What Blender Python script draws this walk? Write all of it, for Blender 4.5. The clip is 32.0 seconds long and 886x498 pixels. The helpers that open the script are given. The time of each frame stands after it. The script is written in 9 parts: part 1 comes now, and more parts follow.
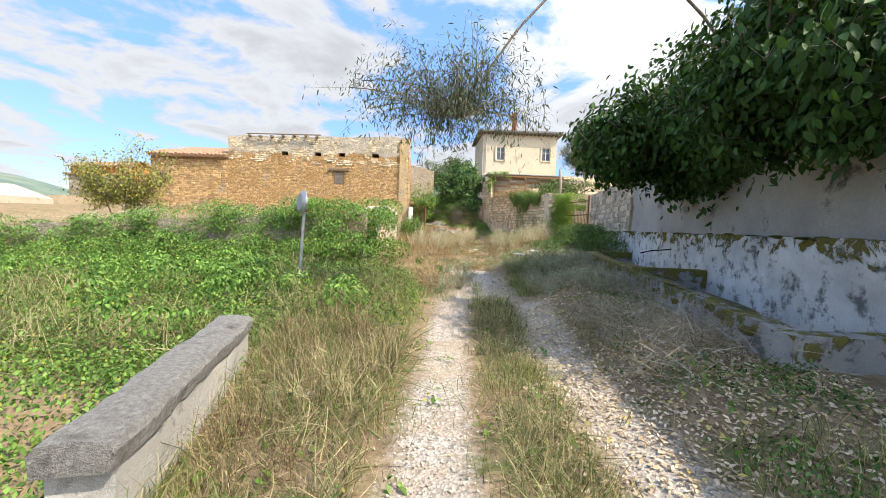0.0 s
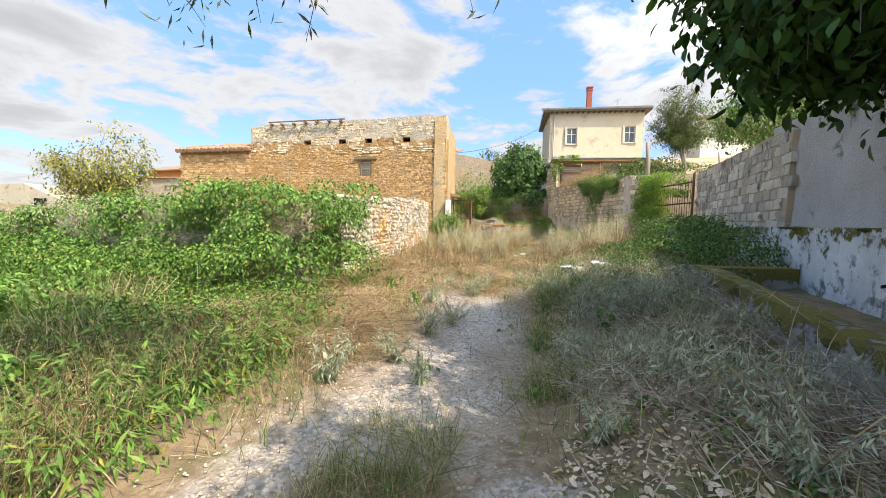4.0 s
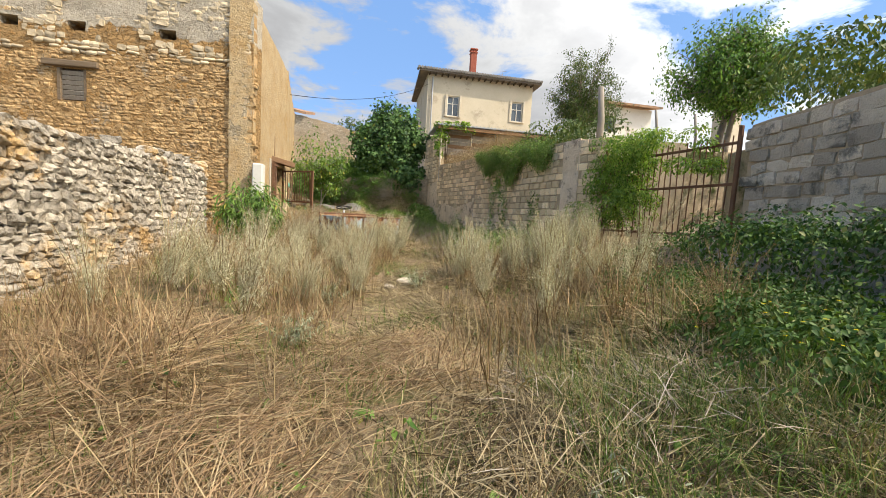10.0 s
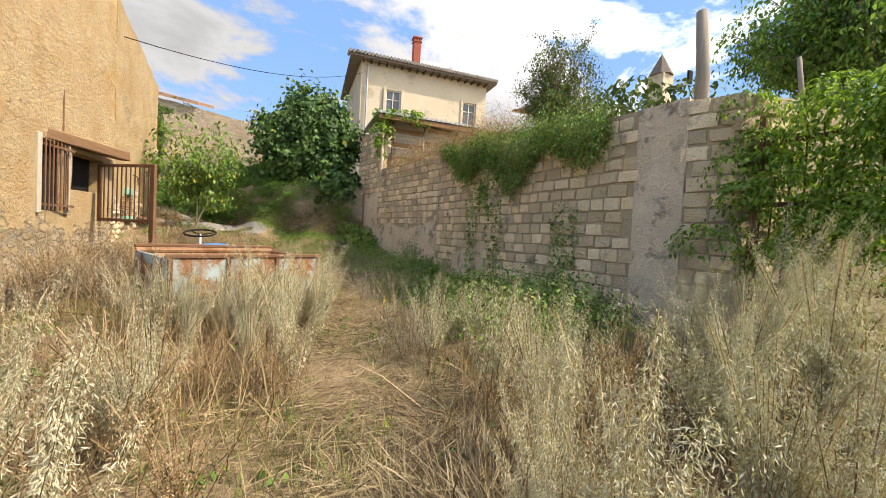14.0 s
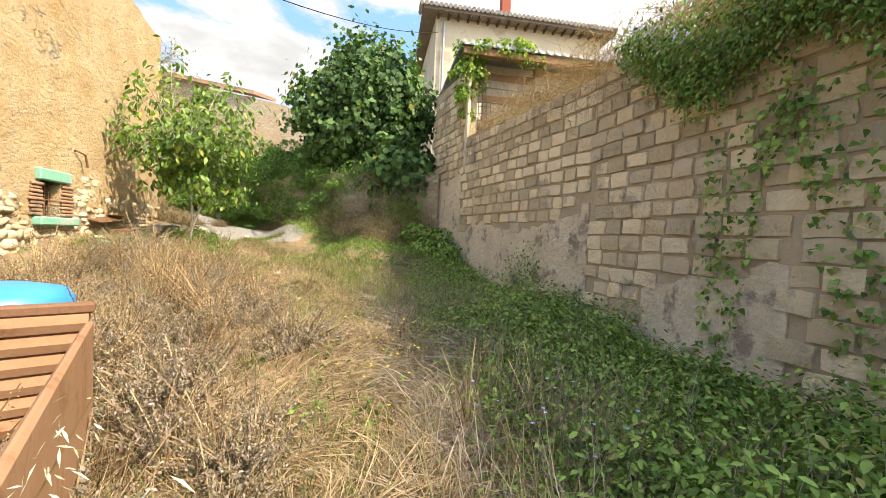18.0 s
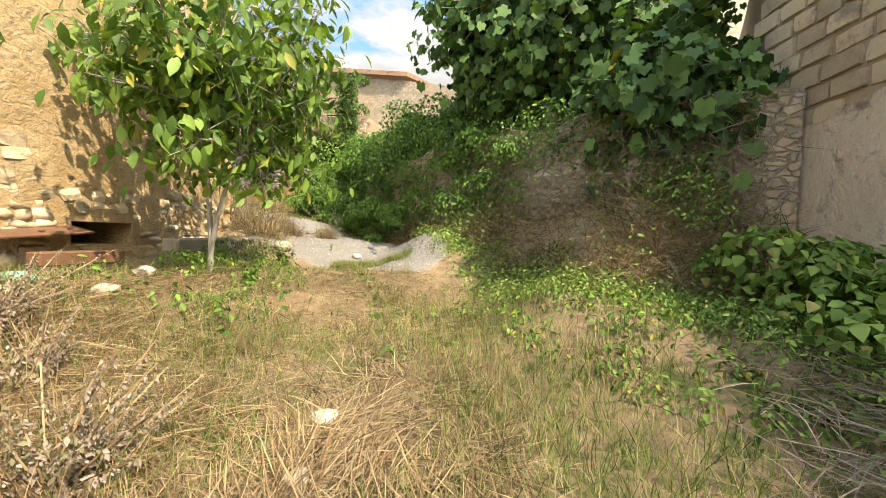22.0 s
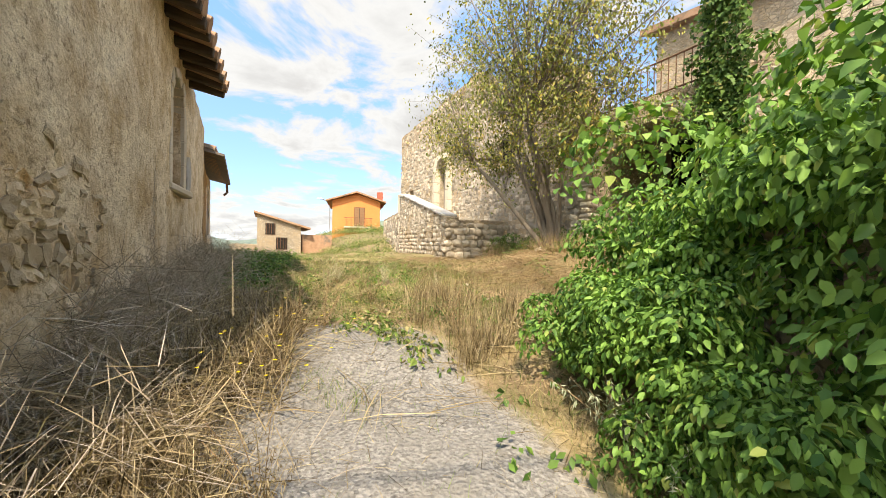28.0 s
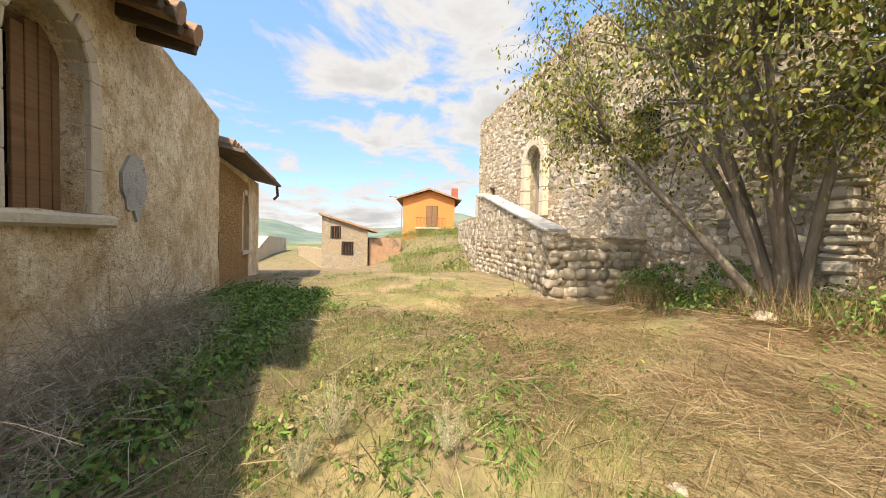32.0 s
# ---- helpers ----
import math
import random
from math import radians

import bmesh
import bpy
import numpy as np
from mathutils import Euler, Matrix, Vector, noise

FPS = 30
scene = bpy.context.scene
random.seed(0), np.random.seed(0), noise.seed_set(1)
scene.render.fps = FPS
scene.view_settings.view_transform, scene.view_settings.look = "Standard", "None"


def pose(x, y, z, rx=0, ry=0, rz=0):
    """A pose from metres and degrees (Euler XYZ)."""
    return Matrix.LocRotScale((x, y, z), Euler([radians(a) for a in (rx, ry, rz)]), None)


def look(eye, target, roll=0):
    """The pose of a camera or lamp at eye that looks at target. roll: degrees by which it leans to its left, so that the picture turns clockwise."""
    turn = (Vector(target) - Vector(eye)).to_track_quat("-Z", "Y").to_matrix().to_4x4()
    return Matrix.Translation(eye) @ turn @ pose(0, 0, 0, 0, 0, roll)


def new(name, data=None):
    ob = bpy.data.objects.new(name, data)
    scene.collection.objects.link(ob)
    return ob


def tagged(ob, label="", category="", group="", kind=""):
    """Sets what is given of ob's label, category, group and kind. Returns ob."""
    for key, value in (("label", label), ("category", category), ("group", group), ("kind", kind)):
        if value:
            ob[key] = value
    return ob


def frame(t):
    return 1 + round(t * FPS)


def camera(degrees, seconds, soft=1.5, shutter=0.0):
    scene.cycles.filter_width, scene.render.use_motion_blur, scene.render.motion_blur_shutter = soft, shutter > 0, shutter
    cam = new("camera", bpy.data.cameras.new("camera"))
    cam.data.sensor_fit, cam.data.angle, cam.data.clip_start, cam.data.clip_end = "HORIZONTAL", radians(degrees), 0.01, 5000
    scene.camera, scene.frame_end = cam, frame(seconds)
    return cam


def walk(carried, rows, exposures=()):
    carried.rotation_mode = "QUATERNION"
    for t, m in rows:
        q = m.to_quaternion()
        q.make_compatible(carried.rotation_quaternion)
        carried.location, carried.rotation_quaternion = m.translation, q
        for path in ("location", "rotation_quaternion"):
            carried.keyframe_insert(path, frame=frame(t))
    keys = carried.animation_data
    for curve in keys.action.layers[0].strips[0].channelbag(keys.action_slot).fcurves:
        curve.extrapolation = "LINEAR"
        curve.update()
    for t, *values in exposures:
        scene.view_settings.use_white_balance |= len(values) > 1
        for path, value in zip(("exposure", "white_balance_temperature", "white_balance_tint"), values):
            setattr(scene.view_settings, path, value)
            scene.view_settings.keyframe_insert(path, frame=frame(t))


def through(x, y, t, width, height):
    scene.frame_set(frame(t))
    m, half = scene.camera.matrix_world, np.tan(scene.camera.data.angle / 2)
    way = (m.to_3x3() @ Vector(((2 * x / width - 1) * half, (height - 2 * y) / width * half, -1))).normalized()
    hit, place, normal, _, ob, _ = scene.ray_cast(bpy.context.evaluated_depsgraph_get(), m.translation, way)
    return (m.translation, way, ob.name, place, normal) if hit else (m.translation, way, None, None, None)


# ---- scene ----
cam = camera(98.2, 32.0, 0.9)
PATH = [
    (0, (0.015, 0.051, 1.561), (0.013, 2.047, 1.439), 2.1),
    (0.5, (0.3, 0.65, 1.575), (0.07, 2.632, 1.434), 1.7),
    (1, (0.577, 1.193, 1.582), (0.268, 3.164, 1.443), 1.6),
    (1.5, (0.804, 1.822, 1.573), (0.422, 3.78, 1.432), 1.5),
    (2, (0.994, 2.443, 1.559), (0.624, 4.404, 1.418), 1.5),
    (2.5, (1.161, 3.081, 1.553), (0.75, 5.032, 1.397), 1.4),
    (3, (1.314, 3.712, 1.55), (0.886, 5.659, 1.391), 1.3),
    (3.5, (1.457, 4.364, 1.564), (1.046, 6.315, 1.409), 1.3),
    (4, (1.591, 5.035, 1.553), (1.198, 6.991, 1.41), 1.3),
    (4.5, (1.7, 5.719, 1.544), (1.424, 7.697, 1.425), 1.4),
    (6.5, (1.533, 8.654, 1.663), (1.413, 10.647, 1.554), 3.0),
    (7, (1.417, 9.337, 1.624), (1.341, 11.332, 1.506), 3.1),
    (7.5, (1.356, 10.09, 1.59), (1.386, 12.086, 1.464), 3.1),
    (8, (1.31, 10.826, 1.529), (1.343, 12.822, 1.401), 3.2),
    (8.5, (1.268, 11.517, 1.534), (1.309, 13.506, 1.329), 3.1),
    (9, (1.249, 12.178, 1.532), (1.325, 14.167, 1.328), 3.2),
    (9.5, (1.312, 12.85, 1.543), (1.514, 14.832, 1.375), 3.1),
    (10, (1.357, 13.549, 1.562), (1.655, 15.519, 1.386), 3.3),
    (10.5, (1.384, 14.277, 1.603), (1.715, 16.24, 1.414), 3.3),
    (11, (1.372, 14.994, 1.629), (1.649, 16.968, 1.455), 3.2),
    (11.5, (1.344, 15.725, 1.675), (1.545, 17.715, 1.661), 3.0),
    (12, (1.302, 16.46, 1.672), (1.536, 18.446, 1.664), 3.2),
    (12.5, (1.224, 17.143, 1.657), (1.598, 19.108, 1.646), 3.3),
    (13, (1.329, 17.875, 1.645), (1.866, 19.802, 1.623), 3.2),
    (13.5, (1.452, 18.557, 1.669), (2.096, 20.449, 1.604), 3.4),
    (14, (1.723, 19.221, 1.779), (2.359, 21.116, 1.712), 3.1),
    (14.5, (1.851, 19.91, 1.788), (2.444, 21.819, 1.842), 3.2),
    (16.5, (2.14, 22.523, 1.73), (2.745, 24.429, 1.7), 2.9),
    (17, (2.237, 23.277, 1.745), (2.76, 25.207, 1.696), 2.7),
    (17.5, (2.276, 23.989, 1.78), (2.595, 25.962, 1.705), 2.6),
    (18, (2.356, 24.712, 1.815), (2.615, 26.694, 1.748), 2.5),
    (18.5, (2.358, 25.481, 1.877), (2.619, 27.463, 1.814), 2.6),
    (19, (2.378, 26.179, 1.949), (2.503, 28.174, 1.89), 2.5),
    (19.5, (2.341, 26.871, 1.963), (2.29, 28.868, 1.883), 2.4),
    (20, (2.254, 27.594, 1.955), (2.005, 29.577, 1.896), 2.4),
    (20.5, (2.144, 28.33, 1.948), (1.869, 30.31, 1.885), 2.4),
    (21, (1.912, 29.097, 1.964), (1.554, 31.063, 1.882), 2.4),
    (21.5, (1.703, 29.832, 1.96), (1.284, 31.785, 1.871), 2.2),
    (22, (1.334, 30.548, 1.967), (0.777, 32.467, 1.89), 2.3),
    (22.5, (1.058, 31.232, 2.015), (0.584, 33.173, 1.945), 3.0),
    (23, (0.823, 31.836, 2.151), (0.384, 33.786, 2.072), 3.2),
    (23.5, (0.703, 32.41, 2.315), (0.028, 34.291, 2.232), 2.9),
    (24, (0.469, 32.943, 2.379), (-0.586, 34.639, 2.267), 2.8),
    (24.5, (0.173, 33.318, 2.454), (-0.89, 35.009, 2.353), 2.8),
    (26.5, (-1.384, 35.613, 2.827), (-2.864, 36.958, 2.782), 0.7),
    (27, (-1.809, 35.996, 2.952), (-3.397, 37.213, 2.907), 1.2),
    (27.5, (-2.174, 36.312, 3.095), (-3.916, 37.296, 3.059), 1.2),
    (28, (-2.517, 36.611, 3.195), (-4.329, 37.458, 3.175), 1.1),
    (28.5, (-2.93, 36.847, 3.261), (-4.807, 37.53, 3.356), 1.2),
    (29, (-3.342, 37.058, 3.372), (-5.232, 37.703, 3.493), 1.4),
    (29.5, (-3.773, 37.184, 3.48), (-5.674, 37.796, 3.586), 1.2),
    (30, (-4.26, 37.237, 3.62), (-6.168, 37.829, 3.709), 1.2),
    (30.5, (-4.869, 37.476, 3.739), (-6.782, 38.056, 3.791), 1.2),
    (31, (-5.445, 37.626, 3.844), (-7.356, 38.214, 3.826), 1.2),
    (31.5, (-5.941, 37.761, 3.91), (-7.838, 38.387, 3.828), 1.3),
    (32, (-6.256, 37.769, 3.961), (-8.198, 38.247, 3.894), 1.3),
]
walk(cam, [(t, look(eye, target, roll)) for t, eye, target, roll in PATH], ((0, 1.28, 6800, 12), (4, 1.3, 7000, 12), (9, 0.92, 7100, 11), (14, 1.12, 7400, 14), (18, 1.62, 7500, 12), (22, 1.58, 7700, 11), (24.5, 1.62, 7600, 11), (27, 1.55, 7500, 11), (29, 1.35, 7500, 11), (32, 1.3, 7500, 13)))

# ---- world, sun, exposure ----
SUN_TO = Vector((0.75, -0.40, 1.0)).normalized()
SUN_EL = math.asin(SUN_TO.z)
SUN_AZ = math.atan2(SUN_TO.x, SUN_TO.y)
world = bpy.data.worlds.new("sky_world")
scene.world = world
world.use_nodes = True


class Net:
    """Small helper that strings shader nodes together."""

    def __init__(self, tree):
        self.tree, self.nodes, self.links = tree, tree.nodes, tree.links

    def add(self, kind, ins=None, operation="", feature=""):
        n = self.nodes.new(kind)
        if operation:
            n.operation = operation
        if feature:
            n.feature = feature
        for k, v in (ins or {}).items():
            self.put(n.inputs[k], v)
        return n

    def put(self, socket, v):
        if isinstance(v, bpy.types.NodeSocket):
            self.links.new(v, socket)
        elif isinstance(v, bpy.types.Node):
            self.links.new(v.outputs[0], socket)
        else:
            if isinstance(v, (tuple, list)) and len(v) == 3 and socket.type == "RGBA":
                v = (*v, 1.0)
            socket.default_value = v

    def math(self, op, a, b=0.0, clamp=False):
        n = self.add("ShaderNodeMath", {0: a, 1: b}, op)
        n.use_clamp = clamp
        return n.outputs[0]

    def mix(self, fac, a, b, blend="MIX"):
        n = self.add("ShaderNodeMix")
        n.data_type, n.blend_type, n.clamp_factor = "RGBA", blend, True
        self.put(n.inputs["Factor"], fac)
        self.put(n.inputs[6], a)
        self.put(n.inputs[7], b)
        return n.outputs[2]

    def ramp(self, fac, *stops):
        n = self.add("ShaderNodeValToRGB", {0: fac})
        e = n.color_ramp.elements
        while len(e) < len(stops):
            e.new(0.5)
        for el, (pos, col) in zip(e, stops):
            el.position = pos
            el.color = (col, col, col, 1) if isinstance(col, (int, float)) else (*col, 1)
        return n.outputs[0]

    def noise(self, vec, scale, detail=4.0, rough=0.6, dist=0.0):
        n = self.add("ShaderNodeTexNoise", {"Scale": scale, "Detail": detail, "Roughness": rough, "Distortion": dist})
        if vec is not None:
            self.put(n.inputs["Vector"], vec)
        return n.outputs[0]

    def voronoi(self, vec, scale, feature="F1", out="Distance", rnd=1.0):
        n = self.add("ShaderNodeTexVoronoi", {"Scale": scale, "Randomness": rnd}, feature=feature)
        if vec is not None:
            self.put(n.inputs["Vector"], vec)
        return n.outputs[out]

    def bump(self, height, strength=0.5, dist=0.02, normal=None):
        n = self.add("ShaderNodeBump", {"Height": height, "Strength": strength, "Distance": dist})
        if normal is not None:
            self.put(n.inputs["Normal"], normal)
        return n.outputs[0]


def build_sky():
    n = Net(world.node_tree)
    n.nodes.clear()
    sky = n.add("ShaderNodeTexSky")
    sky.sky_type, sky.sun_disc, sky.sun_elevation, sky.sun_rotation = "NISHITA", False, SUN_EL, SUN_AZ
    sky.altitude, sky.air_density, sky.dust_density, sky.ozone_density = 900.0, 0.9, 0.0, 1.6
    co = n.add("ShaderNodeTexCoord").outputs["Generated"]
    sep = n.add("ShaderNodeSeparateXYZ", {0: co})
    up = n.math("ADD", n.math("MAXIMUM", sep.outputs[2], 0.0), 0.16)
    flat = n.add("ShaderNodeCombineXYZ", {0: n.math("DIVIDE", sep.outputs[0], up), 1: n.math("DIVIDE", sep.outputs[1], up), 2: 0.35})
    big = n.noise(flat, 1.55, 10.0, 0.6, 0.35)
    wide = n.noise(flat, 0.5, 3.0, 0.5)
    dens = n.math("ADD", big, n.math("MULTIPLY", n.math("SUBTRACT", wide, 0.5), 0.8))
    cover = n.ramp(dens, (0.475, 0.0), (0.51, 0.5), (0.55, 0.93), (0.70, 1.0))
    shade = n.ramp(dens, (0.46, (4.4, 4.8, 5.4)), (0.57, (5.5, 5.8, 6.1)), (0.66, (4.5, 4.8, 5.2)), (0.78, (3.8, 4.1, 4.6)))
    # clouds shine most where they stand near the sun
    glow = n.math("POWER", n.math("MAXIMUM", n.add("ShaderNodeVectorMath", {0: co, 1: tuple(SUN_TO)}, "DOT_PRODUCT").outputs["Value"], 0.0), 1.5)
    shade = n.mix(1.0, shade, n.math("ADD", 0.42, n.math("MULTIPLY", glow, 1.8)), "MULTIPLY")
    col = n.mix(cover, n.mix(0.72, sky, (0.80, 1.75, 3.7)), shade)
    bg = n.add("ShaderNodeBackground", {"Color": col, "Strength": 0.15})
    out = n.add("ShaderNodeOutputWorld")
    n.links.new(bg.outputs[0], out.inputs["Surface"])


build_sky()
sun = new("sun", bpy.data.lights.new("sun", "SUN"))
sun.data.energy, sun.data.angle, sun.data.color = 3.2, radians(0.6), (1.0, 0.92, 0.79)
sun.matrix_world = look(SUN_TO * 60, (0, 0, 0))

# ---- materials ----


def material(name):
    m = bpy.data.materials.new(name)
    m.use_nodes = True
    n = Net(m.node_tree)
    n.nodes.clear()
    out = n.add("ShaderNodeOutputMaterial")
    pb = n.add("ShaderNodeBsdfPrincipled")
    n.links.new(pb.outputs[0], out.inputs["Surface"])
    pb.inputs["Specular IOR Level"].default_value = 0.12
    pos = n.add("ShaderNodeNewGeometry").outputs["Position"]
    return m, n, pb, pos


def rubble(name, stone, warm, mortar, scale, warm_amount=0.5, depth=0.05):
    """Rubble masonry: uneven stones in lime mortar, stained at a larger scale."""
    m, n, pb, pos = material(name)
    shift = n.add("ShaderNodeVectorMath", {0: n.add("ShaderNodeTexNoise", {"Vector": pos, "Scale": 5.0, "Detail": 6.0, "Roughness": 0.65}).outputs["Color"], 1: (0.17, 0.17, 0.17)}, "MULTIPLY")
    wob = n.add("ShaderNodeVectorMath", {0: pos, 1: shift.outputs[0]}, "ADD")
    sq = n.add("ShaderNodeVectorMath", {0: wob.outputs[0], 1: (1.0, 1.0, 1.7)}, "MULTIPLY").outputs[0]
    edge = n.voronoi(sq, scale, "DISTANCE_TO_EDGE")
    cell = n.voronoi(sq, scale, "F1", "Color")
    tone = n.add("ShaderNodeSeparateColor", {0: cell}).outputs[0]
    tone2 = n.add("ShaderNodeSeparateColor", {0: cell}).outputs[1]
    fine = n.noise(pos, 40.0, 6.0, 0.7)
    patch = n.ramp(n.noise(pos, 0.6, 5.0, 0.6), (0.5 - warm_amount * 0.25, 0.0), (0.75 - warm_amount * 0.25, 1.0))
    base = n.mix(tone, tuple(c * 0.62 for c in stone), tuple(min(1, c * 1.25) for c in stone))
    base = n.mix(n.math("MULTIPLY", patch, n.math("ADD", tone2, 0.35)), base, warm)
    base = n.mix(n.ramp(fine, (0.3, 0.55), (0.7, 0.0)), base, tuple(c * 0.5 for c in stone))
    joint = n.ramp(edge, (0.02, 1.0), (0.10, 0.0))
    col = n.mix(joint, base, n.mix(patch, mortar, tuple(c * 0.8 + w * 0.2 for c, w in zip(mortar, warm))))
    n.put(pb.inputs["Base Color"], col)
    pb.inputs["Roughness"].default_value = 0.92
    h = n.math("ADD", n.math("MULTIPLY", n.ramp(edge, (0.0, 0.0), (0.16, 1.0)), 1.0), n.math("MULTIPLY", fine, 0.35))
    n.put(pb.inputs["Normal"], n.bump(h, 0.9, depth))
    return m


def surface(name, a, b, scale=2.0, fine=30.0, rough=0.85, bump=0.3, dist=0.01, spots=None, spot_scale=1.2, spot_at=0.6, metal=0.0, stretch=(1, 1, 1), vary=0.0):
    """A mottled surface of two tones, grain and optional stains of a third."""
    m, n, pb, pos = material(name)
    p = n.add("ShaderNodeVectorMath", {0: pos, 1: stretch}, "MULTIPLY").outputs[0]
    large = n.noise(p, scale, 6.0, 0.62)
    small = n.noise(p, fine, 6.0, 0.7)
    fac = n.math("ADD", n.math("MULTIPLY", n.ramp(large, (0.3, 0.0), (0.7, 1.0)), 0.65), n.math("MULTIPLY", n.ramp(small, (0.3, 0.0), (0.7, 1.0)), 0.35))
    col = n.mix(fac, a, b)
    if spots:
        s = n.ramp(n.noise(p, spot_scale, 7.0, 0.68, 0.3), (spot_at, 0.0), (spot_at + 0.09, 1.0))
        col = n.mix(s, col, spots)
    if vary:
        r = n.math("FRACT", n.math("ADD", n.add("ShaderNodeObjectInfo").outputs["Random"], n.add("ShaderNodeNewGeometry").outputs["Random Per Island"]))
        k = n.ramp(r, (0.0, 1.0 - vary), (0.5, 1.0), (1.0, 1.0 + vary * 0.5))
        col = n.mix(1.0, col, k, "MULTIPLY")
        col = n.mix(n.math("MULTIPLY", n.ramp(n.math("FRACT", n.math("MULTIPLY", r, 17.3)), (0.7, 0.0), (0.75, 0.6)), 1.0), col, tuple(c * 0.7 for c in a))
    n.put(pb.inputs["Base Color"], col)
    pb.inputs["Roughness"].default_value = rough
    if rough < 0.7:
        pb.inputs["Specular IOR Level"].default_value = 0.5
    pb.inputs["Metallic"].default_value = metal
    n.put(pb.inputs["Normal"], n.bump(n.math("ADD", small, large), bump, dist))
    return m


def flaky(name, a, b, stone, warm, mortar, scale, amount, low=None, high=None, stain=(0.30, 0.25, 0.18)):
    """Old plaster that has fallen off in patches and shows the rubble behind. low, high: heights (z0, z1) under or over which more of it is gone."""
    m, n, pb, pos = material(name)
    shift = n.add("ShaderNodeVectorMath", {0: n.add("ShaderNodeTexNoise", {"Vector": pos, "Scale": 5.0, "Detail": 6.0, "Roughness": 0.7}).outputs["Color"], 1: (0.24, 0.24, 0.24)}, "MULTIPLY")
    wob = n.add("ShaderNodeVectorMath", {0: pos, 1: shift.outputs[0]}, "ADD")
    sq = n.add("ShaderNodeVectorMath", {0: wob.outputs[0], 1: (1.0, 1.0, 1.8)}, "MULTIPLY").outputs[0]
    edge = n.voronoi(sq, scale, "DISTANCE_TO_EDGE")
    cell = n.add("ShaderNodeSeparateColor", {0: n.voronoi(sq, scale, "F1", "Color")})
    fine = n.noise(pos, 38.0, 6.0, 0.7)
    mid = n.noise(pos, 6.0, 6.0, 0.7)
    base = n.mix(cell.outputs[0], tuple(c * 0.6 for c in stone), tuple(c * 1.2 for c in stone))
    base = n.mix(n.math("MULTIPLY", cell.outputs[1], n.ramp(n.noise(pos, 0.7, 4.0), (0.35, 0.2), (0.65, 1.0))), base, warm)
    base = n.mix(n.ramp(n.noise(pos, 14.0, 6.0, 0.75), (0.4, 0.6), (0.6, 0.0)), base, mortar)
    base = n.mix(n.ramp(edge, (0.02, 1.0), (0.09, 0.0)), base, mortar)
    base = n.mix(n.ramp(fine, (0.32, 0.5), (0.6, 0.0)), base, tuple(c * 0.45 for c in stone))
    big = n.noise(pos, 0.55, 7.0, 0.66)
    keep = n.math("ADD", big, n.math("MULTIPLY", n.math("SUBTRACT", mid, 0.5), 0.35))
    z = n.add("ShaderNodeSeparateXYZ", {0: pos}).outputs[2]
    if low:
        g = n.add("ShaderNodeMapRange", {0: z, 1: low[0], 2: low[1], 3: -0.45, 4: 0.0})
        keep = n.math("ADD", keep, g.outputs[0])
    if high:
        g = n.add("ShaderNodeMapRange", {0: z, 1: high[0], 2: high[1], 3: -0.35, 4: 0.3})
        keep = n.math("ADD", keep, g.outputs[0])
    mask = n.ramp(keep, (0.5 - amount * 0.3, 0.0), (0.53 - amount * 0.3, 1.0))
    pl = n.mix(n.ramp(n.noise(pos, 1.7, 8.0, 0.7), (0.38, 0.0), (0.58, 1.0)), a, b)
    pl = n.mix(n.ramp(n.noise(pos, 5.5, 7.0, 0.72), (0.55, 0.0), (0.64, 0.7)), pl, b)
    pl = n.mix(n.ramp(mid, (0.45, 0.0), (0.75, 0.8)), pl, stain)
    pit = n.noise(pos, 17.0, 5.0, 0.75)
    pl = n.mix(n.ramp(pit, (0.36, 0.85), (0.46, 0.0)), pl, tuple(c * 0.6 for c in stain))
    pl = n.mix(n.ramp(n.noise(pos, 0.45, 4.0, 0.6), (0.45, 0.0), (0.7, 0.3)), pl, stain)
    pl = n.mix(n.ramp(fine, (0.3, 0.35), (0.6, 0.0)), pl, tuple(c * 0.55 for c in a))
    n.put(pb.inputs["Base Color"], n.mix(mask, base, pl))
    pb.inputs["Roughness"].default_value = 0.95
    h = n.math("ADD", n.math("MULTIPLY", n.ramp(edge, (0.0, 0.0), (0.2, 1.0)), n.math("SUBTRACT", 1.15, mask)), n.math("ADD", n.math("MULTIPLY", mask, 0.9), n.math("ADD", n.math("MULTIPLY", fine, 0.5), n.math("MULTIPLY", mid, 1.0))))
    n.put(pb.inputs["Normal"], n.bump(h, 0.9, 0.045))
    return m


